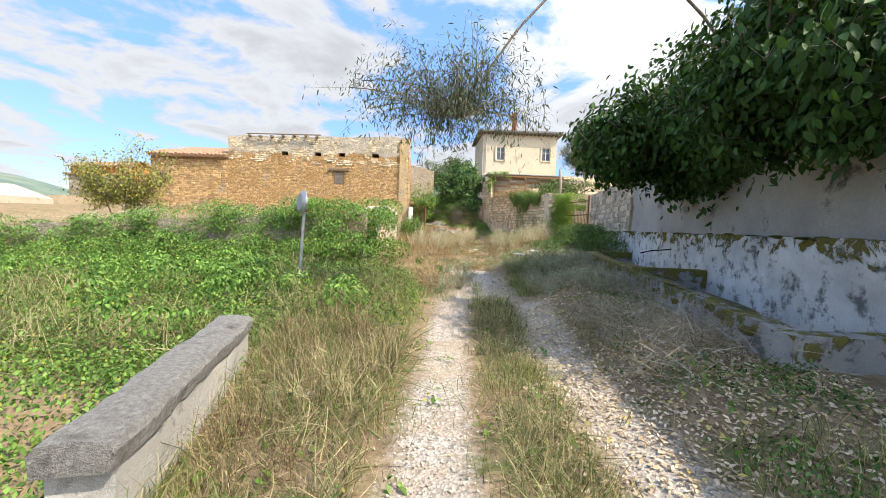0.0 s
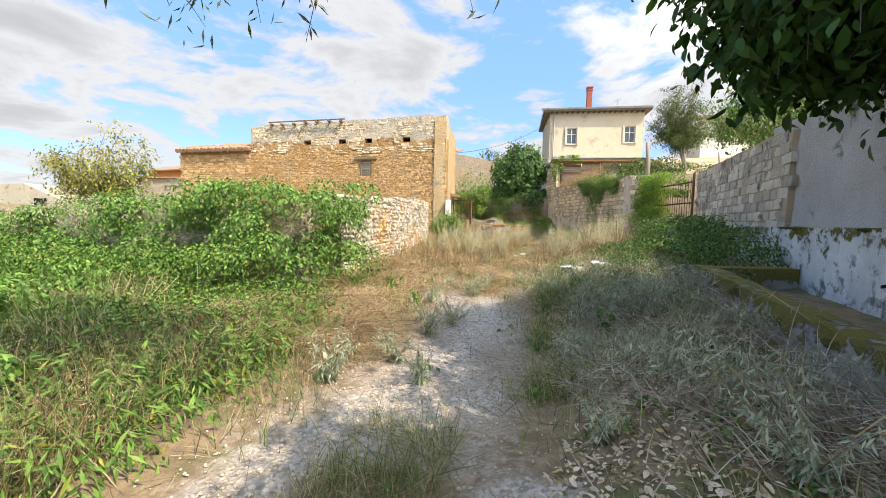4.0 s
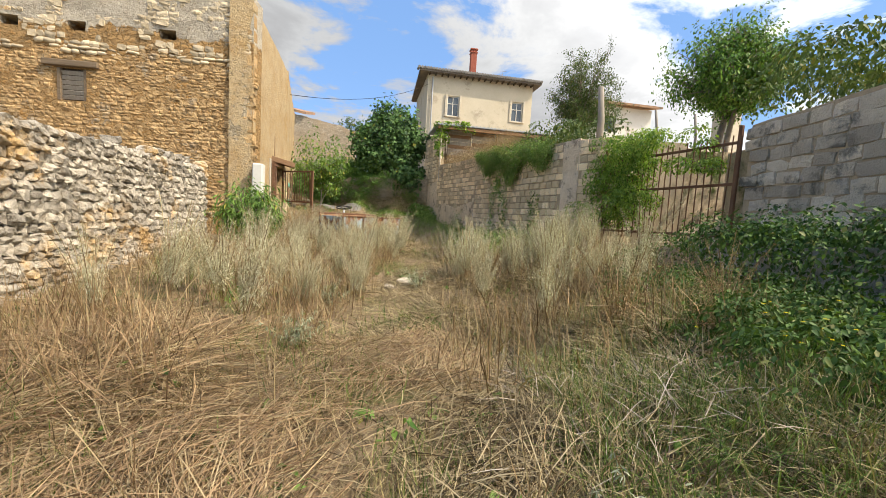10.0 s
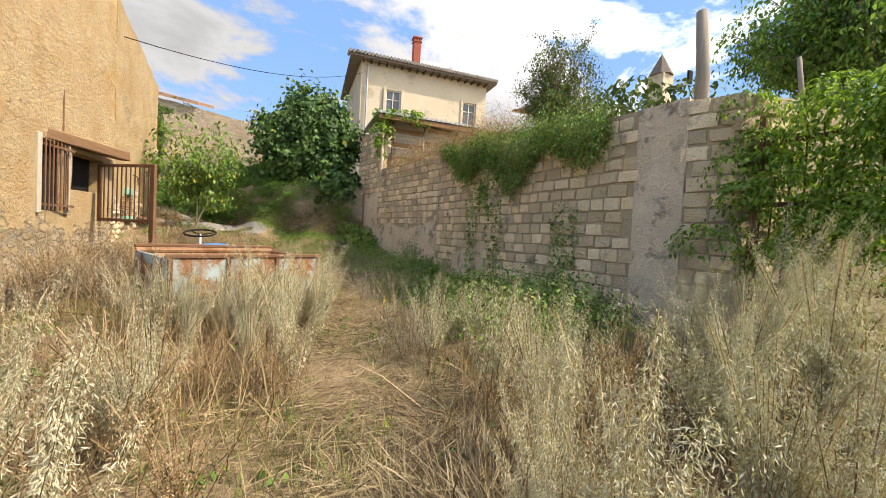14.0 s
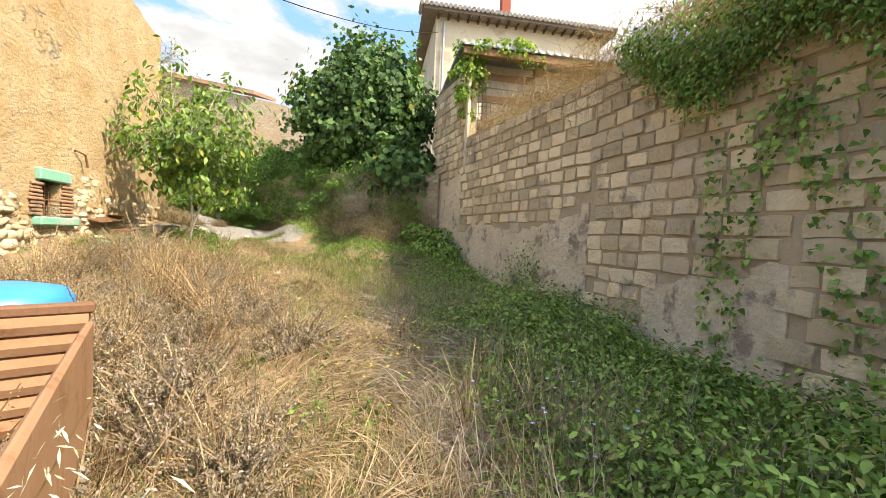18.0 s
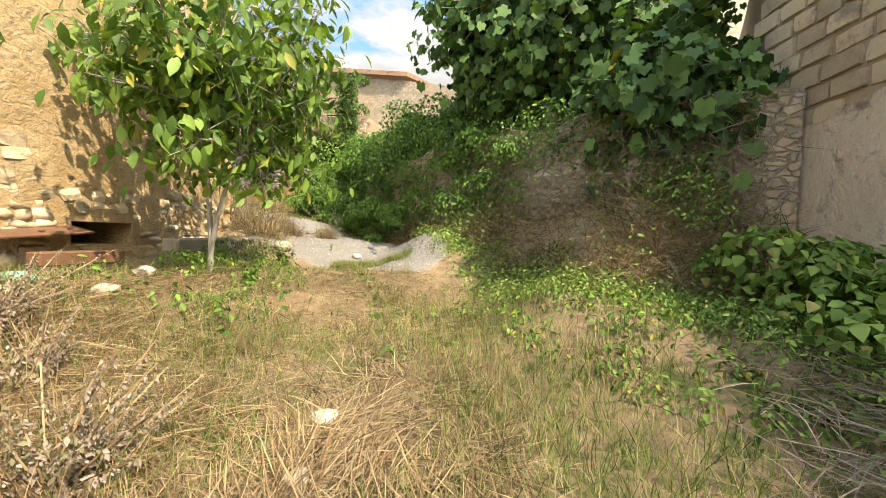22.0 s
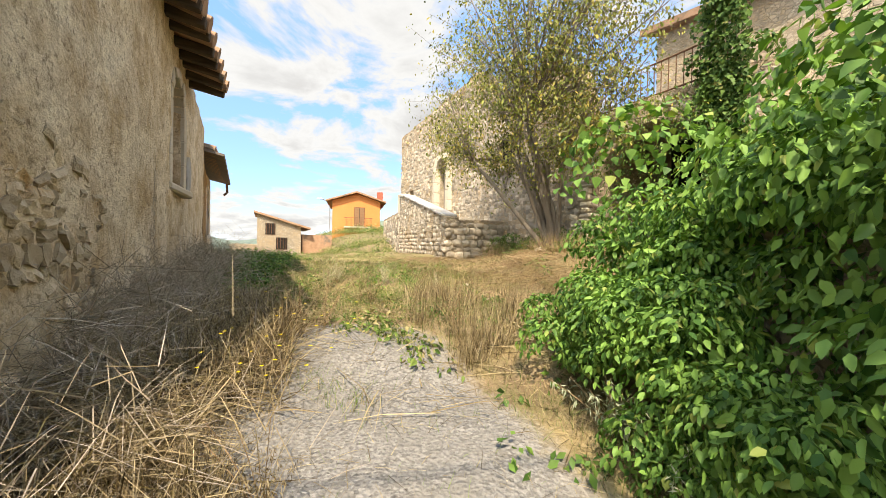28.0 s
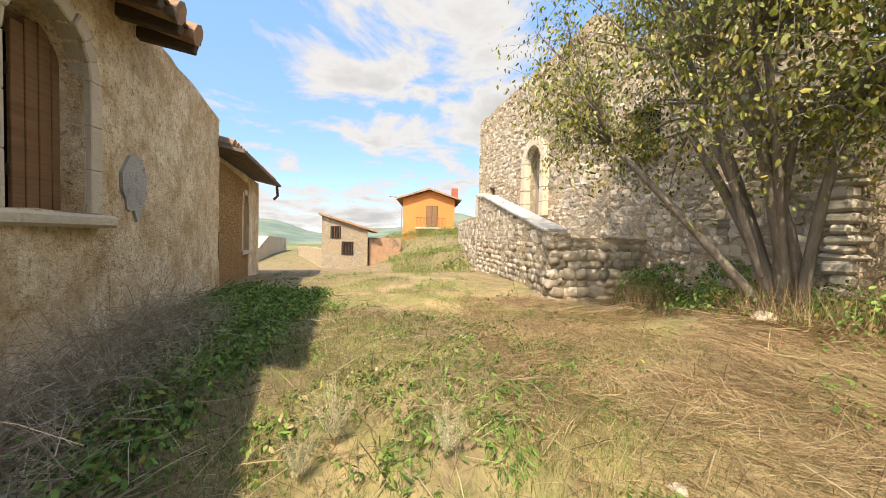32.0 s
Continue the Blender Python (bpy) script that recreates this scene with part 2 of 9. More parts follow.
def leafy(name, dark, light, yellow=None, share=0.06, gloss=0.2, through=0.3):
    """Leaves: every one its own tone, light shining through."""
    m, n, pb, pos = material(name)
    r = n.add("ShaderNodeNewGeometry").outputs["Random Per Island"]
    col = n.mix(r, dark, light)
    if yellow:
        col = n.mix(n.ramp(n.math("FRACT", n.math("MULTIPLY", r, 37.7)), (1.0 - share, 0.0), (1.0 - share + 0.01, 1.0)), col, yellow)
    col = n.mix(n.math("MULTIPLY", n.ramp(n.noise(pos, 1.3, 3.0), (0.35, 0.0), (0.7, 1.0)), 0.45), col, tuple(c * 0.6 for c in dark))
    n.put(pb.inputs["Base Color"], col)
    pb.inputs["Roughness"].default_value = 0.55
    pb.inputs["Specular IOR Level"].default_value = gloss
    tr = n.add("ShaderNodeBsdfTranslucent", {"Color": n.mix(1.0, col, (1.25, 1.35, 0.55), "MULTIPLY")})
    mx = n.add("ShaderNodeMixShader", {0: through * 0.6, 1: pb.outputs[0], 2: tr.outputs[0]})
    for l in list(n.links):
        if l.to_node.type == "OUTPUT_MATERIAL":
            n.links.remove(l)
    out = [q for q in n.nodes if q.type == "OUTPUT_MATERIAL"][0]
    n.links.new(mx.outputs[0], out.inputs["Surface"])
    return m


def planks(name, a, b, grain=(1, 1, 14)):
    return surface(name, a, b, 1.6, 9.0, 0.85, 0.5, 0.006, stretch=grain)



def mossy(name, a, b, z0, z1, amount):
    """Concrete overgrown with moss and black lichen, most along its upper edge."""
    m, n, pb, pos = material(name)
    fine = n.noise(pos, 40.0, 6.0, 0.7)
    col = n.mix(n.ramp(n.noise(pos, 1.4, 6.0, 0.65), (0.3, 0.0), (0.7, 1.0)), a, b)
    col = n.mix(n.ramp(n.noise(pos, 3.4, 6.0, 0.7), (0.52, 0.0), (0.62, 0.85)), col, (0.12, 0.115, 0.10))
    z = n.add("ShaderNodeSeparateXYZ", {0: pos}).outputs[2]
    g = n.add("ShaderNodeMapRange", {0: z, 1: z0, 2: z1, 3: -0.22, 4: amount})
    keep = n.math("ADD", n.noise(pos, 4.2, 6.0, 0.7, 0.4), g.outputs[0])
    mask = n.ramp(keep, (0.55, 0.0), (0.60, 1.0))
    green = n.mix(n.noise(pos, 9.0, 4.0), (0.10, 0.10, 0.025), (0.27, 0.22, 0.06))
    n.put(pb.inputs["Base Color"], n.mix(mask, col, green))
    pb.inputs["Roughness"].default_value = 0.95
    n.put(pb.inputs["Normal"], n.bump(n.math("ADD", n.math("MULTIPLY", mask, 1.3), fine), 0.9, 0.025))
    return m

M = {}
M["rubble_grey"] = rubble("rubble_grey", (0.46, 0.41, 0.33), (0.52, 0.38, 0.22), (0.32, 0.27, 0.20), 8.5, 0.5, 0.03)
M["rubble_ochre"] = flaky("rubble_ochre", (0.46, 0.40, 0.31), (0.54, 0.48, 0.38), (0.44, 0.27, 0.12), (0.50, 0.26, 0.08), (0.50, 0.33, 0.16), 5.5, -0.25, None, (5.2, 6.2))
M["rubble_white"] = rubble("rubble_white", (0.52, 0.44, 0.33), (0.50, 0.36, 0.21), (0.36, 0.30, 0.22), 7.5, 0.6, 0.025)
M["plaster_ochre"] = flaky("plaster_ochre", (0.43, 0.28, 0.125), (0.52, 0.39, 0.22), (0.48, 0.40, 0.28), (0.50, 0.32, 0.15), (0.48, 0.40, 0.28), 5.0, 0.6, (0.8, 2.2), None, (0.44, 0.35, 0.23))
M["plaster_grey"] = surface("plaster_grey", (0.42, 0.36, 0.27), (0.50, 0.45, 0.36), 0.9, 14.0, 0.93, 0.8, 0.03, (0.30, 0.24, 0.17), 1.1, 0.58)
M["plaster_tan"] = flaky("plaster_tan", (0.58, 0.42, 0.23), (0.93, 0.80, 0.58), (0.62, 0.51, 0.36), (0.60, 0.42, 0.23), (0.52, 0.44, 0.31), 7.5, 0.7, None, None, (0.42, 0.29, 0.165))
M["concrete"] = surface("concrete", (0.33, 0.33, 0.32), (0.46, 0.46, 0.45), 0.8, 22.0, 0.9, 0.5, 0.012, (0.22, 0.22, 0.20), 0.9, 0.55)
M["concrete_dark"] = surface("concrete_dark", (0.32, 0.31, 0.285), (0.56, 0.54, 0.50), 1.1, 26.0, 0.92, 0.9, 0.03, (0.13, 0.13, 0.12), 1.6, 0.58)
M["trough_stone"] = mossy("trough_stone", (0.26, 0.25, 0.23), (0.46, 0.45, 0.42), 0.2, 0.95, 0.2)
M["ledge_stone"] = mossy("ledge_stone", (0.52, 0.52, 0.50), (0.86, 0.86, 0.84), 0.9, 1.66, 0.13)
M["moss"] = surface("moss", (0.07, 0.075, 0.02), (0.17, 0.14, 0.04), 6.0, 60.0, 0.98, 1.0, 0.03)
M["block"] = surface("block", (0.78, 0.60, 0.37), (0.92, 0.77, 0.53), 3.0, 34.0, 0.95, 1.0, 0.04, (0.42, 0.34, 0.25), 1.4, 0.56, vary=0.35)
M["stone_wall"] = surface("stone_wall", (0.37, 0.33, 0.27), (0.70, 0.62, 0.50), 7.0, 30.0, 0.95, 1.0, 0.04, (0.58, 0.39, 0.19), 0.9, 0.53, vary=0.35)
M["block_grey"] = surface("block_grey", (0.58, 0.50, 0.39), (0.84, 0.75, 0.60), 4.0, 34.0, 0.95, 1.0, 0.05, (0.24, 0.22, 0.18), 2.0, 0.54, vary=0.35)
M["mortar"] = surface("mortar", (0.36, 0.28, 0.18), (0.52, 0.42, 0.29), 2.5, 30.0, 0.95, 0.8, 0.02)
M["render_mud"] = surface("render_mud", (0.58, 0.46, 0.31), (0.88, 0.74, 0.55), 1.6, 16.0, 0.95, 1.0, 0.05, (0.32, 0.255, 0.19), 2.6, 0.54)
M["cream"] = surface("cream", (0.47, 0.41, 0.30), (0.58, 0.51, 0.39), 0.9, 12.0, 0.9, 0.3, 0.01, (0.38, 0.32, 0.24), 0.8, 0.56)
M["roof_grey"] = surface("roof_grey", (0.24, 0.225, 0.205), (0.40, 0.37, 0.33), 3.0, 20.0, 0.9, 0.4, 0.012, (0.18, 0.17, 0.15), 2.2, 0.55)
M["white_paint"] = surface("white_paint", (0.56, 0.53, 0.47), (0.68, 0.66, 0.60), 0.8, 20.0, 0.85, 0.4, 0.01, (0.42, 0.36, 0.28), 1.5, 0.58)
M["orange_paint"] = surface("orange_paint", (0.52, 0.19, 0.06), (0.58, 0.23, 0.08), 0.4, 10.0, 0.9, 0.1, 0.01)
M["tile"] = surface("tile", (0.26, 0.15, 0.09), (0.40, 0.26, 0.17), 3.0, 20.0, 0.9, 0.5, 0.015, (0.16, 0.13, 0.10), 2.2, 0.55)
M["roof_dark"] = surface("roof_dark", (0.12, 0.10, 0.085), (0.20, 0.17, 0.14), 2.0, 20.0, 0.85, 0.3, 0.01)
M["wood_old"] = planks("wood_old", (0.12, 0.085, 0.055), (0.24, 0.18, 0.12))
M["wood_grey"] = planks("wood_grey", (0.20, 0.17, 0.13), (0.34, 0.30, 0.25), (14, 14, 1))
M["wood_brown"] = planks("wood_brown", (0.15, 0.085, 0.045), (0.27, 0.16, 0.09), (1, 1, 16))
M["wood_dark"] = planks("wood_dark", (0.05, 0.038, 0.028), (0.11, 0.08, 0.055))
M["rust"] = surface("rust", (0.11, 0.058, 0.036), (0.22, 0.12, 0.07), 4.0, 40.0, 0.9, 0.6, 0.006)
M["rust_blue"] = surface("rust_blue", (0.28, 0.36, 0.38), (0.38, 0.44, 0.44), 2.0, 30.0, 0.8, 0.5, 0.008, (0.25, 0.115, 0.055), 3.2, 0.46)
M["metal_grey"] = surface("metal_grey", (0.30, 0.31, 0.32), (0.42, 0.43, 0.44), 3.0, 40.0, 0.5, 0.1, 0.003, metal=0.6)
# near-black: tyres, cables, and sheets that paint the unlit inside of openings
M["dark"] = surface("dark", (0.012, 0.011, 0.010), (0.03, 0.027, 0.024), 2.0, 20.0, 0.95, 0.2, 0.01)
M["bark"] = surface("bark", (0.14, 0.115, 0.09), (0.28, 0.24, 0.19), 5.0, 30.0, 0.95, 0.9, 0.02, stretch=(3, 3, 0.6))
M["bark_pale"] = surface("bark_pale", (0.24, 0.22, 0.19), (0.40, 0.37, 0.33), 5.0, 30.0, 0.95, 0.6, 0.01, stretch=(3, 3, 0.8))
M["stone_ochre"] = surface("stone_ochre", (0.42, 0.26, 0.12), (0.62, 0.43, 0.22), 6.0, 34.0, 0.95, 1.0, 0.03, (0.36, 0.29, 0.20), 1.3, 0.56, vary=0.3)
M["stone_white"] = surface("stone_white", (0.38, 0.32, 0.24), (0.56, 0.49, 0.39), 5.0, 32.0, 0.95, 0.9, 0.02, (0.44, 0.33, 0.21), 1.2, 0.56, vary=0.45)
M["stone_cream"] = surface("stone_cream", (0.50, 0.40, 0.26), (0.70, 0.58, 0.40), 5.0, 32.0, 0.95, 0.9, 0.02, (0.56, 0.35, 0.16), 1.4, 0.58, vary=0.4)
M["stone_pale"] = surface("stone_pale", (0.48, 0.41, 0.31), (0.62, 0.55, 0.43), 3.0, 26.0, 0.9, 0.8, 0.02, (0.32, 0.27, 0.21), 3.0, 0.58)
M["brick_red"] = surface("brick_red", (0.27, 0.075, 0.05), (0.35, 0.12, 0.08), 3.0, 26.0, 0.9, 0.4, 0.01)
M["red_paint"] = surface("red_paint", (0.24, 0.035, 0.028), (0.33, 0.065, 0.045), 3.0, 26.0, 0.7, 0.4, 0.01, (0.16, 0.07, 0.045), 2.5, 0.55)
M["pane"] = surface("pane", (0.06, 0.08, 0.10), (0.10, 0.13, 0.16), 1.0, 4.0, 0.12, 0.02, 0.001)
M["blue_plastic"] = surface("blue_plastic", (0.02, 0.20, 0.50), (0.03, 0.25, 0.58), 3.0, 20.0, 0.45, 0.05, 0.002)
M["green_paint"] = surface("green_paint", (0.14, 0.36, 0.26), (0.22, 0.44, 0.33), 3.0, 20.0, 0.8, 0.3, 0.005, (0.40, 0.38, 0.34), 2.5, 0.55)
M["white_plastic"] = surface("white_plastic", (0.48, 0.50, 0.53), (0.62, 0.64, 0.67), 3.0, 20.0, 0.4, 0.3, 0.01)
M["leaf_ivy"] = leafy("leaf_ivy", (0.04, 0.11, 0.02), (0.23, 0.40, 0.085), (0.3, 0.3, 0.07), 0.06)
M["leaf_bright"] = leafy("leaf_bright", (0.035, 0.09, 0.015), (0.22, 0.36, 0.075), (0.34, 0.32, 0.06), 0.05)
M["leaf_bush"] = leafy("leaf_bush", (0.035, 0.10, 0.018), (0.25, 0.43, 0.09), (0.3, 0.36, 0.09), 0.06, 0.25, 0.4)
# darker copy of the leaf greens, with shade put into the colour
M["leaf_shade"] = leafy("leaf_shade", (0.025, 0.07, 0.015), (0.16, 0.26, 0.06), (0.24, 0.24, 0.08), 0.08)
M["leaf_vine"] = leafy("leaf_vine", (0.07, 0.15, 0.025), (0.34, 0.48, 0.10), (0.4, 0.42, 0.1), 0.06, 0.2, 0.7)
M["leaf_creeper"] = leafy("leaf_creeper", (0.05, 0.12, 0.02), (0.34, 0.48, 0.12), (0.36, 0.34, 0.12), 0.08, 0.2, 0.4)
M["leaf_dark"] = leafy("leaf_dark", (0.018, 0.05, 0.011), (0.07, 0.15, 0.03), None, 0.0)
M["leaf_fig"] = leafy("leaf_fig", (0.025, 0.065, 0.02), (0.17, 0.30, 0.09), (0.4, 0.34, 0.05), 0.012)
M["leaf_olive"] = leafy("leaf_olive", (0.07, 0.09, 0.02), (0.36, 0.38, 0.10), (0.38, 0.31, 0.08), 0.25)
M["leaf_willow"] = leafy("leaf_willow", (0.06, 0.085, 0.04), (0.13, 0.16, 0.085), (0.22, 0.20, 0.05), 0.06)
M["leaf_sap"] = leafy("leaf_sap", (0.06, 0.13, 0.022), (0.24, 0.37, 0.07), (0.40, 0.38, 0.07), 0.05, 0.4, 0.55)
M["straw_grey"] = leafy("straw_grey", (0.16, 0.125, 0.095), (0.46, 0.38, 0.32), (0.22, 0.21, 0.12), 0.25, 0.1, 0.3)
M["stone_tan"] = surface("stone_tan", (0.52, 0.40, 0.25), (0.80, 0.67, 0.48), 6.0, 30.0, 0.95, 1.0, 0.025, (0.60, 0.36, 0.16), 1.6, 0.60, vary=0.35)
M["leaf_grey"] = leafy("leaf_grey", (0.22, 0.26, 0.16), (0.58, 0.60, 0.44), None, 0.0, 0.1, 0.3)
M["leaf_sage"] = leafy("leaf_sage", (0.32, 0.30, 0.19), (0.80, 0.75, 0.57), None, 0.0, 0.1, 0.35)
M["leaf_far"] = leafy("leaf_far", (0.05, 0.09, 0.025), (0.13, 0.18, 0.05), (0.22, 0.22, 0.06), 0.1)
M["clematis"] = leafy("clematis", (0.30, 0.28, 0.20), (0.46, 0.44, 0.34), None, 0.0, 0.1, 0.3)
M["straw"] = leafy("straw", (0.13, 0.09, 0.045), (0.58, 0.47, 0.29), (0.07, 0.05, 0.03), 0.25, 0.1, 0.3)
M["straw_red"] = leafy("straw_red", (0.12, 0.07, 0.038), (0.52, 0.36, 0.21), (0.50, 0.39, 0.23), 0.25, 0.1, 0.3)
M["grass"] = leafy("grass", (0.04, 0.09, 0.015), (0.22, 0.30, 0.07), (0.44, 0.36, 0.18), 0.3, 0.2, 0.3)
M["grass_dry"] = leafy("grass_dry", (0.11, 0.10, 0.04), (0.54, 0.47, 0.27), (0.08, 0.15, 0.03), 0.28, 0.15, 0.3)
M["twig_pale"] = leafy("twig_pale", (0.22, 0.175, 0.13), (0.64, 0.55, 0.45), (0.30, 0.24, 0.15), 0.2, 0.1, 0.2)
M["rust_blue_in"] = surface("rust_blue_in", (0.24, 0.13, 0.07), (0.35, 0.21, 0.125), 2.0, 30.0, 0.85, 0.4, 0.006, (0.20, 0.10, 0.05), 2.4, 0.55)
M["coping"] = surface("coping", (0.17, 0.165, 0.155), (0.46, 0.45, 0.42), 26.0, 70.0, 0.95, 1.0, 0.05, (0.13, 0.125, 0.115), 2.0, 0.56)
M["mirror"] = surface("mirror", (0.62, 0.64, 0.66), (0.70, 0.72, 0.74), 1.0, 8.0, 0.06, 0.02, 0.001, metal=1.0)
M["petal_yellow"] = leafy("petal_yellow", (0.75, 0.55, 0.01), (0.85, 0.68, 0.02), None, 0.0, 0.1, 0.2)
M["petal_blue"] = leafy("petal_blue", (0.32, 0.34, 0.70), (0.48, 0.48, 0.82), None, 0.0, 0.1, 0.2)
M["litter"] = leafy("litter", (0.34, 0.24, 0.15), (0.80, 0.67, 0.50), (0.5, 0.42, 0.14), 0.1, 0.1, 0.15)
M["twig"] = leafy("twig", (0.16, 0.12, 0.085), (0.36, 0.29, 0.21), None, 0.0, 0.1, 0.0)

# ---- building helpers ----
rng = np.random.default_rng(7)


def thing(name, label="", category="", group="", kind="", at=(0, 0, 0)):
    ob = new(name)
    ob.empty_display_size = 0.2
    ob.location = at
    return tagged(ob, label, category, group, kind)


def smooth_mesh(me):
    me.polygons.foreach_set("use_smooth", [True] * len(me.polygons))


def part(name, bm, mat, parent=None, label="", smooth=False):
    me = bpy.data.meshes.new(name)
    bm.normal_update()
    bm.to_mesh(me)
    bm.free()
    me.materials.append(M[mat])
    if smooth:
        smooth_mesh(me)
    ob = new(name, me)
    if parent is not None:
        ob.parent = parent
        ob.matrix_parent_inverse = Matrix.Translation(parent.matrix_basis.translation).inverted() if parent.parent is None else Matrix()
    if label:
        ob["label"] = label
    return ob


def fast_mesh(name, verts, faces, mat, smooth=False):
    """A mesh from numpy arrays; faces: (n, 3) or (n, 4)."""
    me = bpy.data.meshes.new(name)
    verts, faces = np.asarray(verts, np.float32), np.asarray(faces, np.int32)
    k = faces.shape[1]
    me.vertices.add(len(verts))
    me.vertices.foreach_set("co", verts.ravel())
    me.loops.add(faces.size)
    me.loops.foreach_set("vertex_index", faces.ravel())
    me.polygons.add(len(faces))
    me.polygons.foreach_set("loop_start", np.arange(0, faces.size, k, dtype=np.int32))
    me.update(calc_edges=True)
    if smooth:
        me.polygons.foreach_set("use_smooth", np.ones(len(faces), bool))
    if mat:
        me.materials.append(M[mat])
    return me


def box(bm, c, s, rz=0.0, bevel=0.0, tilt=(0, 0)):
    """A box with its centre, sizes, turn about z in degrees and chamfered edges."""
    m = pose(*c, tilt[0], tilt[1], rz)
    x, y, z = (v / 2 for v in s)
    b = min(bevel, x * 0.9, y * 0.9, z * 0.9)
    if b <= 0:
        vs = [bm.verts.new(m @ Vector((sx * x, sy * y, sz * z))) for sx in (-1, 1) for sy in (-1, 1) for sz in (-1, 1)]
        for f in ((0, 1, 3, 2), (4, 6, 7, 5), (0, 4, 5, 1), (2, 3, 7, 6), (0, 2, 6, 4), (1, 5, 7, 3)):
            bm.faces.new([vs[i] for i in f])
        return vs
    pts = []
    for sx in (-1, 1):
        for sy in (-1, 1):
            for sz in (-1, 1):
                pts += [(sx * x, sy * (y - b), sz * (z - b)), (sx * (x - b), sy * y, sz * (z - b)), (sx * (x - b), sy * (y - b), sz * z)]
    vs = [bm.verts.new(m @ Vector(p)) for p in pts]
    bmesh.ops.convex_hull(bm, input=vs)
    return vs


def tube(bm, pts, radii, sides=8, cap=True):
    """A tapered tube along points."""
    pts = [Vector(p) for p in pts]
    if isinstance(radii, (int, float)):
        radii = [radii] * len(pts)
    rings = []
    for i, p in enumerate(pts):
        d = (pts[min(i + 1, len(pts) - 1)] - pts[max(i - 1, 0)]).normalized()
        a = d.orthogonal().normalized() if i == 0 else (rings[-1][1] - d * rings[-1][1].dot(d)).normalized()
        b = d.cross(a)
        ring = [bm.verts.new(p + (a * math.cos(t) + b * math.sin(t)) * radii[i]) for t in (2 * math.pi * k / sides for k in range(sides))]
        rings.append((ring, a))
    for (r0, _), (r1, _) in zip(rings, rings[1:]):
        for k in range(sides):
            bm.faces.new((r0[k], r0[(k + 1) % sides], r1[(k + 1) % sides], r1[k]))
    if cap:
        bm.faces.new(rings[0][0][::-1])
        bm.faces.new(rings[-1][0])


def prism(bm, poly, a, b):
    """A solid between two copies of a polygon, offset by vectors a and b."""
    v0 = [bm.verts.new(Vector(p) + Vector(a)) for p in poly]
    v1 = [bm.verts.new(Vector(p) + Vector(b)) for p in poly]
    n = len(poly)
    for i in range(n):
        bm.faces.new((v0[i], v0[(i + 1) % n], v1[(i + 1) % n], v1[i]))
    bm.faces.new(v0[::-1])
    bm.faces.new(v1)


